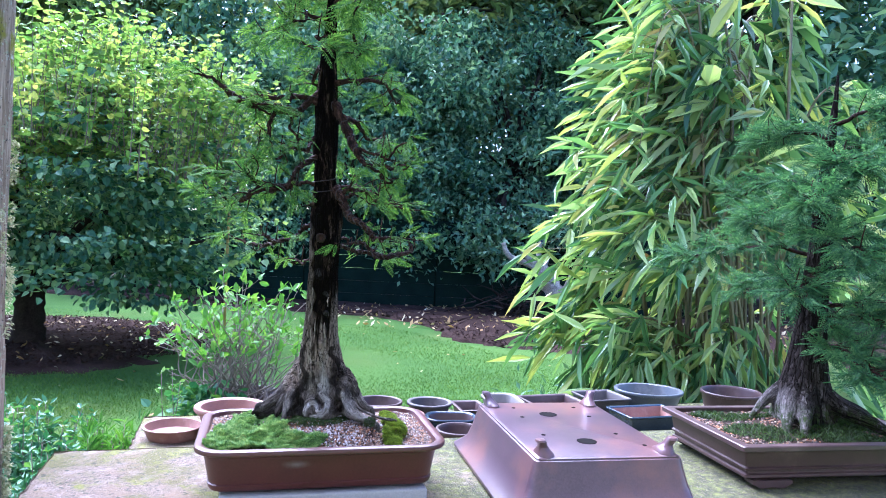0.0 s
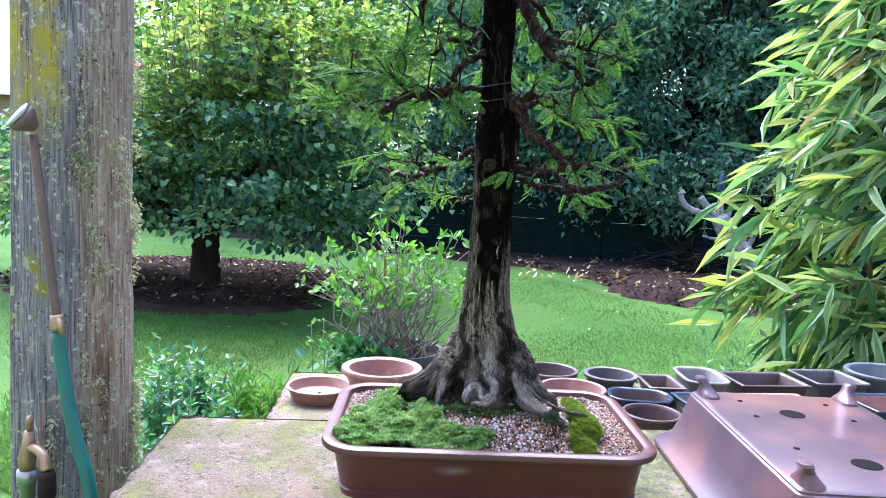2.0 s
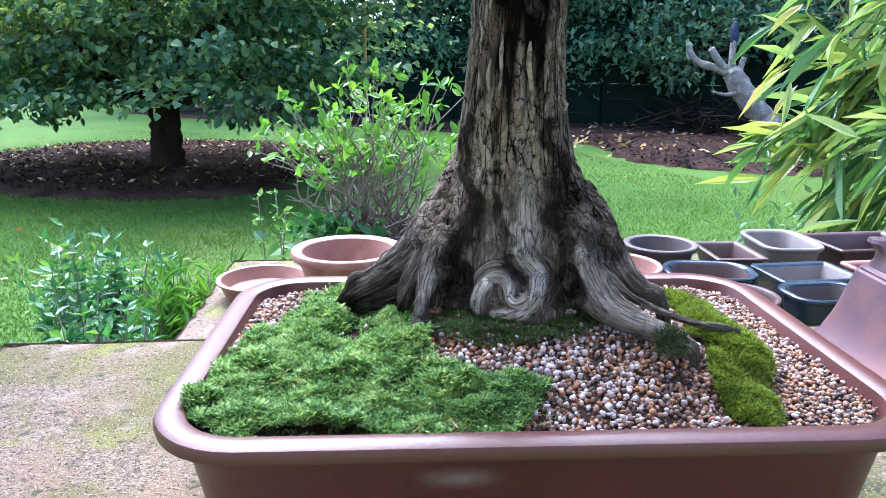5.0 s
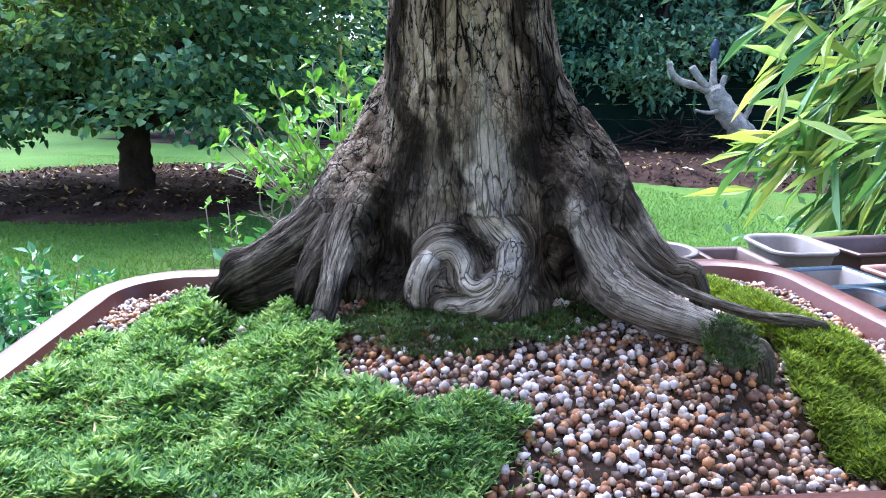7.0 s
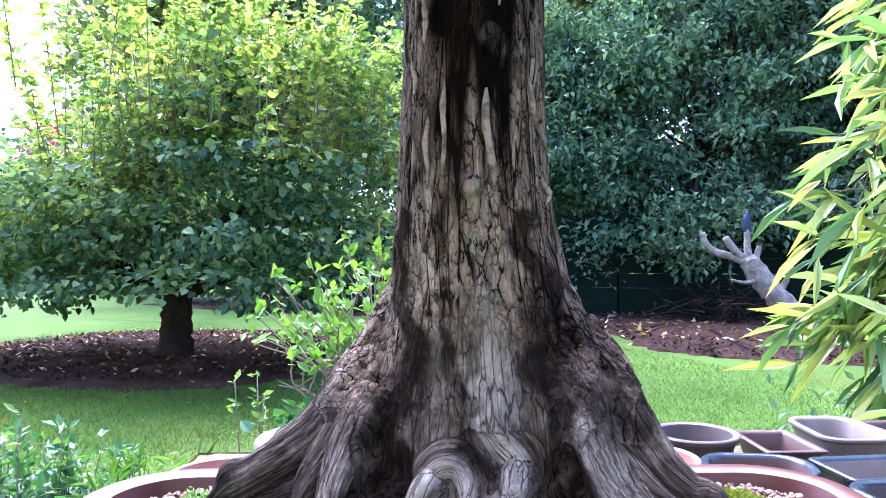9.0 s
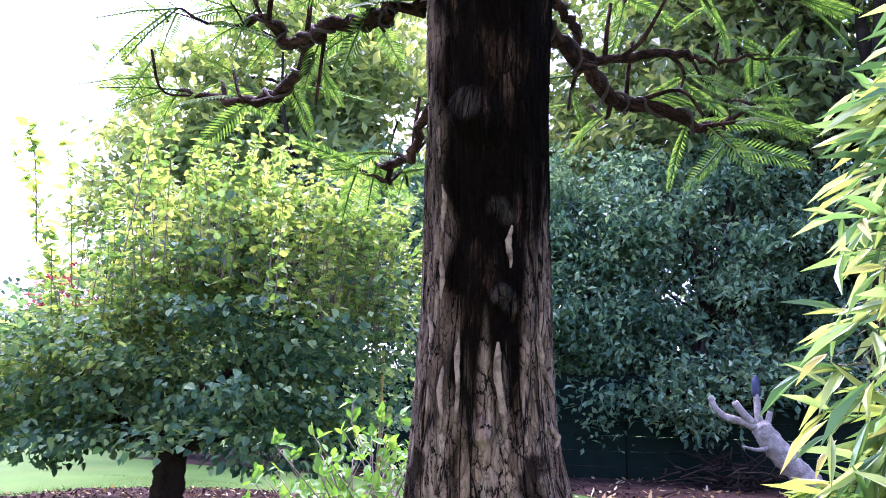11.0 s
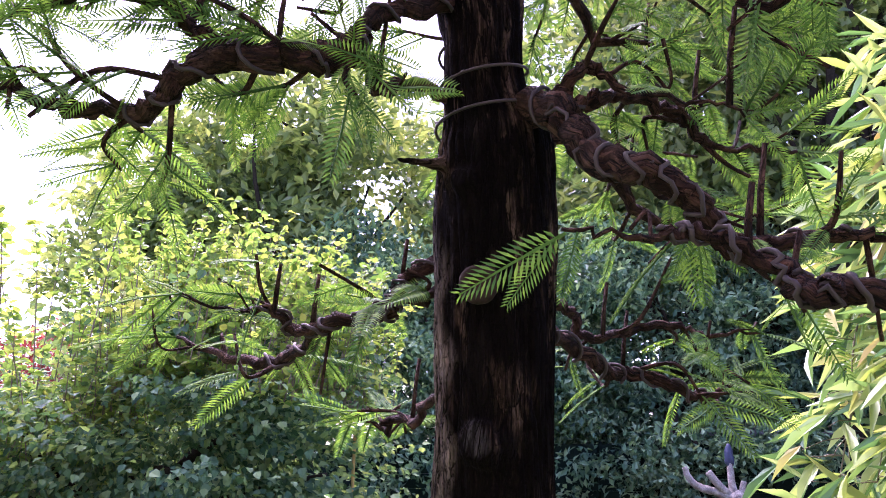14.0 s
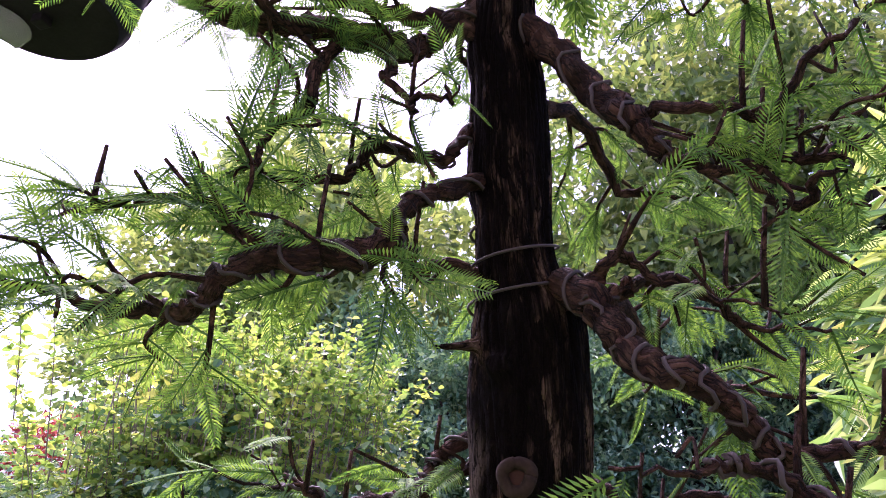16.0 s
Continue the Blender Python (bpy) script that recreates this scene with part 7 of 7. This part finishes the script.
tr = [smooth_line([(-4.33, 6.42, GROUND - 0.05, 0.2), (-4.33, 6.42, GROUND + 0.1, 0.15), (-4.32, 6.42, -0.05, 0.13), (-4.33, 6.43, 0.2, 0.14)], 6)]
ends = [(-5.6, 6.2, 0.9), (-3.2, 6.1, 0.9), (-4.9, 5.6, 1.0), (-3.7, 7.4, 1.2), (-5.2, 7.3, 1.2), (-4.2, 6.3, 1.7), (-3.4, 5.7, 0.6), (-5.7, 5.7, 0.4), (-2.8, 6.8, 0.6), (-6.0, 6.9, 0.5)]
tr += limbs((-4.33, 6.43, 0.1), ends, 0.075)
under(put("trunk", tubes_mesh("trunk", tr, DARK_BARK, 12, 0.06)), maple)
lobes = [(-4.3, 6.4, 0.75, 2.1, 1.7, 0.75, 5), (-3.4, 6.2, 1.2, 1.15, 1.2, 0.95, 3), (-4.7, 6.2, 0.9, 1.1, 1.3, 0.7, 2.5), (-3.5, 6.7, 1.6, 0.95, 0.9, 0.75, 2), (-5.8, 6.3, 0.42, 0.9, 1.0, 0.5, 1.3), (-6.1, 5.9, 0.25, 0.8, 0.7, 0.22, 0.8), (-3.0, 5.8, 0.3, 0.9, 0.7, 0.25, 0.9), (-4.9, 5.2, 0.3, 1.0, 0.5, 0.25, 0.8)]
p, w = clumps(27000, lobes, 0.6, 430, 0.2, 0.14)
p[:, 2] += RNG.normal(0, 0.02, len(p))
k = p[:, 2] > 0.1 + 0.14 * np.sin(p[:, 0] * 3.1) + 0.08 * np.sin(p[:, 0] * 7.7 + p[:, 1] * 5)
under(put("crown", leaf_mesh("crown", p[k], w[k], 0.062, MAPLE_LEAF, HEART, HEART_F, 0.3, 0.55, 0.4)), maple)
st, p, w = [], [], []
for _ in range(460):
    x, y = min(max(RNG.normal(-3.85, 0.9), -5.4), -2.5), RNG.normal(6.15, 0.6)
    z0 = 1.1 + 0.6 * math.exp(-((x + 3.4) / 1.0) ** 2) - 0.45 * max(0, -4.0 - x)
    h = RNG.uniform(0.25, 0.95) * (1.0 if x > -4.4 else 0.6)
    e = np.array((x + RNG.normal(0, 0.2) + 0.12 * (x + 3.9), y + RNG.normal(0, 0.2), z0 + h))
    l = smooth_line([(x, y, z0 - 0.3, 0.005), (*((np.array((x, y, z0)) + e) / 2), 0.003), (*e, 0.0014)], 6)
    st.append(l)
    for f in np.linspace(0.0, 1, 24):
        p.append(l[int(f * (len(l) - 1)), :3])
        a = RNG.uniform(0, 6.28)
        w.append((math.cos(a), math.sin(a), 0.3))
        p.append(p[-1])
        w.append((-math.cos(a), -math.sin(a), 0.3))
for l in st:
    under(put("shoot", tubes_mesh("shoot", [l], TWIG, 4, 0)), maple)
under(put("young_leaves", leaf_mesh("young_leaves", np.array(p), np.array(w), 0.056, MAPLE_TIP, HEART, HEART_F, 0.1, 0.5), None, "yellow-green young leaves on upright shoots"), maple)


# ---- bamboo ----
bamboo = thing("bamboo_clump", "arching bamboo clump with long bright and dry-tipped leaves", "bamboo", (1.49, 4.45, GROUND))
canes, p, w = [], [], []
for k in range(50):
    a = RNG.uniform(0, 6.28)
    b = np.array((1.48 + 0.42 * math.cos(a) * RNG.uniform(0.3, 1), 4.45 + 0.35 * math.sin(a) * RNG.uniform(0.3, 1), GROUND))
    tall = RNG.uniform(0, 1)
    reach = RNG.uniform(0.35, 1.0) * (1.0 - 0.52 * tall)
    d = np.array((-1.0 if k % 4 else RNG.uniform(-0.5, 1.2), RNG.uniform(-0.75, 0.35), 0))
    d /= np.linalg.norm(d)
    top = 0.6 + 2.3 * tall
    fall = RNG.uniform(0.05, 0.45) * top
    m = b + d * reach * 0.35 + (0, 0, top * 0.85)
    t = b + d * reach * 0.8 + (0, 0, top)
    e = b + d * reach * 1.1 + (0, 0, top - fall)
    l = smooth_line([(*b, 0.012), (*m, 0.009), (*t, 0.005), (*e, 0.002)], 8)
    canes.append(l)
    for f in np.linspace(0.3, 1, 15):
        i = int(f * (len(l) - 1))
        for _ in range(2):
            tw = d * RNG.uniform(0.2, 1) + RNG.normal(0, 0.6, 3) * (1, 1, 0.4)
            q = l[i, :3] + tw / np.linalg.norm(tw) * RNG.uniform(0.03, 0.22)
            canes.append(np.array([(*l[i, :3], 0.0022), (*((l[i, :3] + q) / 2 + (0, 0, 0.01)), 0.0018), (*q, 0.001)]))
            for _ in range(RNG.integers(1, 4)):
                p.append(q + RNG.normal(0, 0.01, 3))
                w.append(d * 1.0 + RNG.normal(0, 0.6, 3) - (0, 0, RNG.uniform(0.0, 1.1)))
for l in canes:
    if len(l) > 5:
        under(put("cane", tubes_mesh("cane", [l], CANE, 5, 0)), bamboo)
tagged(under(put("twig_tangle", tubes_mesh("twig_tangle", [l for l in canes if len(l) < 5], CANE, 4, 0)), bamboo), kind="stuff")
for _ in range(1000):
    # the low skirt of old drooping leaves
    a, r = RNG.uniform(0, 6.28), RNG.uniform(0.2, 1.0) ** 0.6
    p.append(np.array((1.44 + 0.85 * r * math.cos(a), 4.4 + 0.6 * r * math.sin(a), GROUND + RNG.uniform(0.12, 0.75) * (1.25 - 0.5 * r))))
    w.append(np.array((0.6 * math.cos(a), 0.6 * math.sin(a), -1.0)) + RNG.normal(0, 0.35, 3))
p, w = np.array(p), np.array(w)
under(put("leaves", leaf_mesh("leaves", p, w, 0.25, BAMBOO_LEAF, LANCE_LEAF, [(0, 1, 2, 3), (0, 3, 4, 5)], 0.1, 0.25)), bamboo)
high = (p[:, 2] > 1.25) & (p[:, 0] > 1.2)
under(put("leaves", leaf_mesh("leaves", p[high][::3], w[high][::3], 0.33, BAMBOO_LEAF, [(x, y * 1.75, z) for x, y, z in LANCE_LEAF], [(0, 1, 2, 3), (0, 3, 4, 5)], 0.3, 0.3)), bamboo)
fern = thing("low_shrub", "small dark green fern-like shrub by the bamboo", "shrub", (0.72, 4.6, GROUND))
p = np.stack([0.72 + RNG.normal(0, 0.2, 700), 4.6 + RNG.normal(0, 0.15, 700), GROUND + np.abs(RNG.normal(0.1, 0.1, 700))], 1)
under(put("foliage", leaf_mesh("foliage", p, np.tile((0, 0, 0.5), (700, 1)), 0.06, DARK_LEAF, OVAL, OVAL_F, 0, 0.8)), fern)


# ---- trees behind ----
def far_tree(label, at, trunk_top, lobes, n, size, material, clusters, r=0.18, stems=5, tight=0.3, shape=TUFT):
    t = thing("tree", label, "tree", (*at, GROUND))
    tr = [smooth_line([(*at, GROUND - 0.1, r * 1.4), (at[0] + 0.05, at[1], GROUND + 0.6, r), (*trunk_top, r * 0.7)], 6)]
    tr += limbs(trunk_top, [tuple(np.array(l[:3]) + RNG.normal(0, 0.4, 3) * np.array(l[3:6])) for l in lobes for _ in range(stems)], r * 0.45, 0.15, 0.02)
    under(put("trunk", tubes_mesh("trunk", tr, DARK_BARK, 8, 0.08)), t)
    p, w = clumps(n, lobes, 0.55, clusters, tight)
    p = p[p[:, 2] > GROUND + 0.15]
    under(put("crown", leaf_mesh("crown", p, w[: len(p)], size, material, shape, [(0, 1, 2), (0, 2, 3)], 0.3, 0.8)), t)
    return t


far_tree("tall pale-green tree with a rounded crown against the sky", (-7.0, 14.5), (-7.0, 14.5, 3.0), [(-7.6, 14.5, 8.2, 2.0, 2.0, 1.9, 2.5), (-10.3, 14.3, 6.6, 1.9, 2.0, 1.7, 2.5), (-5.9, 14.5, 6.2, 2.3, 2.2, 2.3, 3), (-8.4, 14.4, 5.2, 2.6, 2.0, 2.0, 3), (-10.9, 14.0, 4.2, 1.7, 1.8, 1.8, 1.5)], 21000, 0.25, TREE_LEAF, 520)
far_tree("dense dark evergreen shrub tree behind the lawn", (-2.6, 16.5), (-2.6, 11.8, 1.0), [(-2.8, 11.8, 2.0, 2.0, 1.2, 2.2, 3), (-4.4, 11.9, 1.6, 1.6, 1.2, 1.9, 2), (-1.4, 11.6, 2.0, 1.2, 1.0, 2.0, 2), (-2.4, 11.9, 3.2, 1.8, 1.2, 1.2, 2)], 30000, 0.108, DARK_LEAF, 300, 0.1, 4, 0.19)
far_tree("dark evergreen tree above the boundary fence", (0.2, 12.6), (0.2, 12.6, 1.6), [(-0.2, 12.3, 2.2, 1.8, 1.0, 1.6, 3), (1.4, 12.6, 2.2, 1.5, 1.0, 1.3, 2), (-1.0, 12.0, 1.0, 0.8, 0.7, 1.3, 1.2), (-0.9, 12.2, 3.7, 0.8, 0.7, 0.7, 0.7), (0.5, 12.5, 3.9, 0.7, 0.7, 0.6, 0.6), (1.9, 12.6, 3.2, 0.8, 0.8, 0.9, 0.6), (-0.15, 11.0, 0.7, 0.5, 0.25, 0.5, 0.5), (0.9, 11.0, 0.9, 1.0, 0.25, 0.24, 0.6)], 27000, 0.108, DARK_LEAF, 290, 0.12, 4, 0.18)
far_tree("dark evergreen hedge tree at the garden's edge", (-6.4, 12.2), (-6.4, 12.2, 1.0), [(-6.4, 12.2, 1.6, 1.7, 1.2, 2.0, 2), (-8.4, 12.5, 1.0, 1.5, 1.2, 1.4, 1.5), (-5.2, 12.3, 3.2, 1.5, 1.2, 1.5, 1.5)], 15000, 0.15, DARK_LEAF, 380, 0.12, 4, 0.22)
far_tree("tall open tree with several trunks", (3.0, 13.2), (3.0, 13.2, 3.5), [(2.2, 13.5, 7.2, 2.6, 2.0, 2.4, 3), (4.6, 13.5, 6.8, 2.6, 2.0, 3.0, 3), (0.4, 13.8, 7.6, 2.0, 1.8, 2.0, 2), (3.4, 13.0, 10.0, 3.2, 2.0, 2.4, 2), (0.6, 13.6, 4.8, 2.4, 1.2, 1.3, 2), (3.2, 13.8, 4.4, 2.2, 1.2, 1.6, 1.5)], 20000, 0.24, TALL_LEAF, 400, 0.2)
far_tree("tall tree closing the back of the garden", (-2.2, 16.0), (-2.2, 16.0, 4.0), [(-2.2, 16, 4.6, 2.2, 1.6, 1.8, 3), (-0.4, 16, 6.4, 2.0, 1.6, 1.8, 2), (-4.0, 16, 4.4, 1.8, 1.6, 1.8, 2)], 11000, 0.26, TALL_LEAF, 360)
far_tree("big dark tree at the garden's side", (7.0, 11.0), (7.0, 11.0, 2.5), [(6.6, 11, 3.0, 2.2, 2.2, 3.0, 3), (7.4, 11, 7.0, 3.0, 2.5, 3.0, 2), (5.0, 12.0, 2.0, 1.3, 1.2, 2.0, 1.5)], 7000, 0.24, DARK_LEAF, 340)
for x, y, h, lx in ((2.2, 12.3, 7.0, 0.5), (2.75, 12.6, 7.5, -0.3), (3.6, 12.2, 7.0, 0.8), (1.75, 13.0, 6.0, -0.8)):
    t = thing("slender_tree", "slender dark leaning tree behind the bamboo", "tree", (x, y, GROUND), 0, "trunks behind the bamboo")
    put("trunk", tubes_mesh("trunk", [smooth_line([(0, 0, -0.1, 0.2), (0.05, 0, 1.5, 0.15), (lx * 0.5, 0, h * 0.6, 0.12), (lx, 0, h, 0.06)], 6)], DARK_BARK, 9, 0.06), t)
    for l in limbs((lx * 0.5, 0, h * 0.55), [(lx - 1.0, 0.3, h), (lx + 1.2, -0.2, h * 0.95)], 0.07):
        put("limb", tubes_mesh("limb", [l], DARK_BARK, 9, 0.06), t)
far_tree("dark green trees along the far boundary", (-3.0, 19.0), (-3.0, 19.0, 2.0), [(-4.5, 19, 2.6, 2.6, 1.4, 3.0, 2), (-0.5, 18.5, 2.6, 2.6, 1.4, 3.0, 2), (2.5, 18.5, 3.0, 2.6, 1.4, 3.2, 2)], 12000, 0.3, DARK_LEAF, 420, 0.2, 3, 0.3)
far_tree("dark green trees beyond the fence", (5.0, 17.0), (5.0, 17.0, 2.0), [(4.2, 16.5, 2.4, 2.4, 1.4, 2.8, 2), (7.5, 16.5, 3.0, 2.6, 1.4, 3.2, 2), (2.0, 15.6, 1.6, 1.8, 0.9, 1.9, 2)], 12000, 0.3, DARK_LEAF, 420, 0.2, 3, 0.3)
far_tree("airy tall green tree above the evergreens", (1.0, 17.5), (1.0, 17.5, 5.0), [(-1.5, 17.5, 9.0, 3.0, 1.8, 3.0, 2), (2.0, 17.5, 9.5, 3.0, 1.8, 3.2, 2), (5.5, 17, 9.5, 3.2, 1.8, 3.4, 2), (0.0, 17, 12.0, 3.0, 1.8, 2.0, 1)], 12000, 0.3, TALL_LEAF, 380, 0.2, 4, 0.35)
red = thing("red_tree", "far reddish-leaved tree by the house", "tree", (-15.5, 17, GROUND))
p, w = clumps(2500, [(-15.5, 17, 2.6, 1.6, 1.4, 1.5, 1)], 0.6, 90, 0.25)
under(put("crown", leaf_mesh("crown", p, w, 0.22, RED_FLOWER, TUFT, [(0, 1, 2), (0, 2, 3)], 0.3, 0.8)), red)
under(put("trunk", tubes_mesh("trunk", [smooth_line([(-15.5, 17, GROUND, 0.14), (-15.5, 17, 1.0, 0.1), (-15.4, 17, 2.6, 0.05)], 5)], DARK_BARK, 7)), red)
low = thing("garden_hedge", "far low green shrubs in front of the house", "hedge", (-13, 14.5, GROUND))
p, w = clumps(5000, [(-11.5, 14.5, 0.5, 1.6, 0.9, 1.1, 1), (-14, 15, 0.6, 1.8, 1.0, 1.2, 1)], 0.6, 160, 0.22)
under(put("foliage", leaf_mesh("foliage", p, w, 0.2, TREE_LEAF, TUFT, [(0, 1, 2), (0, 2, 3)], 0.3, 0.8)), low)


# ---- stump with cut limbs ----
stump = thing("tree_stump", "leaning bleached tree stump with sawn-off limbs", "tree stump", (0.95, 10.0, GROUND))
S = [smooth_line([(1.14, 10, GROUND - 0.05, 0.19), (1.03, 10, -0.25, 0.135), (0.84, 10, -0.04, 0.125), (0.68, 10, 0.16, 0.125), (0.57, 10, 0.33, 0.11), (0.53, 10, 0.4, 0.07)], 6),
     smooth_line([(0.56, 10, 0.33, 0.06), (0.4, 9.96, 0.4, 0.046), (0.2, 9.92, 0.46, 0.04), (0.1, 9.9, 0.55, 0.036), (0.055, 9.9, 0.67, 0.03)], 6), smooth_line([(0.5, 10, 0.38, 0.05), (0.4, 9.92, 0.48, 0.042), (0.3, 9.9, 0.62, 0.038)], 6),
     smooth_line([(0.55, 10, 0.36, 0.05), (0.54, 10.03, 0.55, 0.038), (0.54, 10.05, 0.86, 0.028)], 6), smooth_line([(0.6, 10, 0.32, 0.05), (0.64, 10.06, 0.42, 0.036), (0.67, 10.08, 0.52, 0.03)], 6),
     smooth_line([(0.85, 10, -0.04, 0.04), (0.93, 9.95, 0.14, 0.028), (0.99, 9.9, 0.34, 0.02)], 6), smooth_line([(0.66, 9.95, 0.14, 0.035), (0.5, 9.87, 0.12, 0.022), (0.36, 9.82, 0.15, 0.012)], 5)]
under(put("stump_body", tubes_mesh("stump_body", S, STUMP_WOOD, 12, 0.06)), stump)
sleeve = thing("plastic_sleeve", "faded blue plastic bag tied over a cut limb", "plastic bag", (0.54, 10.05, 0.72))
v, f = capped(smooth_line([(0.54, 10.05, 0.68, 0.036), (0.54, 10.05, 0.74, 0.05), (0.54, 10.05, 0.84, 0.045), (0.545, 10.05, 0.92, 0.018)], 4), 14, 0.08)
under(put("bag", as_mesh("bag", v, f, BLUE_CAP)), sleeve)
brush = thing("brush_pile", "heap of grey dry twigs behind the stump", "brushwood", (0.35, 10.7, GROUND))
tw = []
for _ in range(70):
    a = np.array((RNG.normal(0.3, 0.25), RNG.normal(10.7, 0.2), GROUND + RNG.uniform(0, 0.35)))
    d = RNG.normal(0, 1, 3) * (0.3, 0.2, 0.16)
    tw.append(np.array([(*a, 0.016), (*(a + d * 0.5 + RNG.normal(0, 0.05, 3)), 0.012), (*(a + d * 1.2), 0.006)]))
tagged(under(put("brushwood", tubes_mesh("brushwood", tw, DARK_BARK, 5, 0)), brush), kind="stuff")


# ---- fence, louvre screen, house, and an unseen wall added to cut front light ----
fence = thing("boundary_fence", "dark green board fence under the trees", "fence", (-5.2, 11.3, GROUND))
for bay in range(4):
    for k in range(7):
        part("board", box(2.08, 0.03, 0.195, (1.05 + bay * 2.1, 0.004 * (k % 2), 0.1 + k * 0.198), 0.004), FENCE, fence)
for x in range(5):
    part("fence_post", box(0.09, 0.09, 1.42, (x * 2.1, 0.068, 0.71), 0.006), FENCE, fence)
shed = thing("lean_to_roof", "low pale corrugated lean-to roof behind the fence", "shed", (-0.1, 12.1, GROUND))
bm = bmesh.new()
rows = []
for k in range(60):
    x = -0.2 + k * 0.042
    rows.append([bm.verts.new((x, y, 1.5 + (y + 0.4) * 0.16 + 0.014 * math.sin(k * 1.57))) for y in (-0.4, 1.4)])
for a, b in zip(rows, rows[1:]):
    bm.faces.new((a[0], b[0], b[1], a[1]))
g2 = bmesh.ops.solidify(bm, geom=bm.faces[:], thickness=0.004)
part("roof_sheet", bm, PAVER, shed, smooth=True)
for x in (-0.1, 2.1):
    for y in (-0.3, 1.3):
        part("roof_post", box(0.08, 0.08, 1.5 + (y + 0.4) * 0.16 - 0.015, (x, y, (1.5 + (y + 0.4) * 0.16 - 0.015) / 2)), FENCE, shed)
screen = thing("slatted_screen", "dark slatted timber screen among the shrubs", "fence", (-5.0, 12.6, GROUND))
for k in range(13):
    part("slat", box(1.3, 0.02, 0.075, (0.65, 0, 0.2 + k * 0.1), 0.003), WALL_PAINT, screen)
for x in (0.03, 1.27):
    part("screen_post", box(0.07, 0.07, 1.55, (x, 0.046, 0.775), 0.004), FENCE, screen)

house = thing("neighbour_house", "far brick house with a grey-green hipped roof", "house", (-19.5, 20, GROUND), 8)
part("wall", box(11, 7, 2.9, (0, 0, 1.45)), BRICKS, house)
bm = bmesh.new()
q = [bm.verts.new(c) for c in ((-6, -4.1, 2.85), (6, -4.1, 2.85), (6, 4.1, 2.85), (-6, 4.1, 2.85), (-2.2, 0, 5.0), (2.2, 0, 5.0))]
for fidx in ((0, 1, 5, 4), (1, 2, 5), (2, 3, 4, 5), (3, 0, 4), (3, 2, 1, 0)):
    bm.faces.new([q[i] for i in fidx])
part("roof", bm, ROOFING, house)
for x in (-3.2, 0.6, 3.6):
    win = part("window", box(1.5, 0.08, 1.2, (x, -3.53, 1.6), 0.01), STEEL, house)
    part("pane", box(1.36, 0.02, 1.06, (x, -3.58, 1.6)), POT_DARK, win)

# ---- basket hanging from the post ----
basket = thing("hanging_basket", "black plastic hanging basket with a clear drip saucer", "hanging basket", (-1.27, 1.9, 1.775))
a = np.linspace(0, 2 * np.pi, 32, endpoint=False)
o = lambda q: np.stack([np.cos(a) * q, np.sin(a) * q], 1)
put("bowl", lofted("bowl", [(o(0.15), 0.0), (o(0.175), 0.03), (o(0.2), 0.16), (o(0.21), 0.165), (o(0.21), 0.18), (o(0.19), 0.18), (o(0.17), 0.05), (o(0.02), 0.045)], BASKET_BLACK), basket)
o2 = lambda q: o(q * 0.65) + np.array((-0.12, -0.02))
put("saucer", lofted("saucer", [(o2(0.07), -0.03), (o2(0.1), -0.024), (o2(0.12), -0.006), (o2(0.122), -0.004), (o2(0.1), -0.021), (o2(0.02), -0.027)], CLEAR_PLASTIC), basket, "clear plastic drip saucer")
part("saucer_stem", box(0.03, 0.03, 0.022, (0, 0, -0.0095), 0.003), BASKET_BLACK, basket)
for k in range(3):
    b = 2.1 * k + 0.4
    v, f = capped(np.array([(0.215 * math.cos(b), 0.215 * math.sin(b), 0.17, 0.0015), (0.1 * math.cos(b), 0.1 * math.sin(b), 0.28, 0.0015), (0, 0, 0.37, 0.0015)]), 6)
    put("hanger_wire", as_mesh("hanger_wire", v, f, STEEL), basket)
v, f = capped(np.array([(0.155, -0.33, 0.2, 0.008), (0.15, -0.3, 0.35, 0.008), (0.08, -0.17, 0.375, 0.007), (0, 0, 0.372, 0.006)]), 8)
put("bracket", as_mesh("bracket", v, f, STEEL), basket, "steel bracket fixed to the post")

# Unseen wall behind the camera, added to dim the faces turned towards it.
w_me = box(16, 0.25, 5.2, (0, -1.45, GROUND + 2.6))
ob = part("unseen_light_block", w_me, WALL_PAINT, None)
tagged(ob, "plain unseen wall added behind the walk to cut front light", "wall", kind="structure")
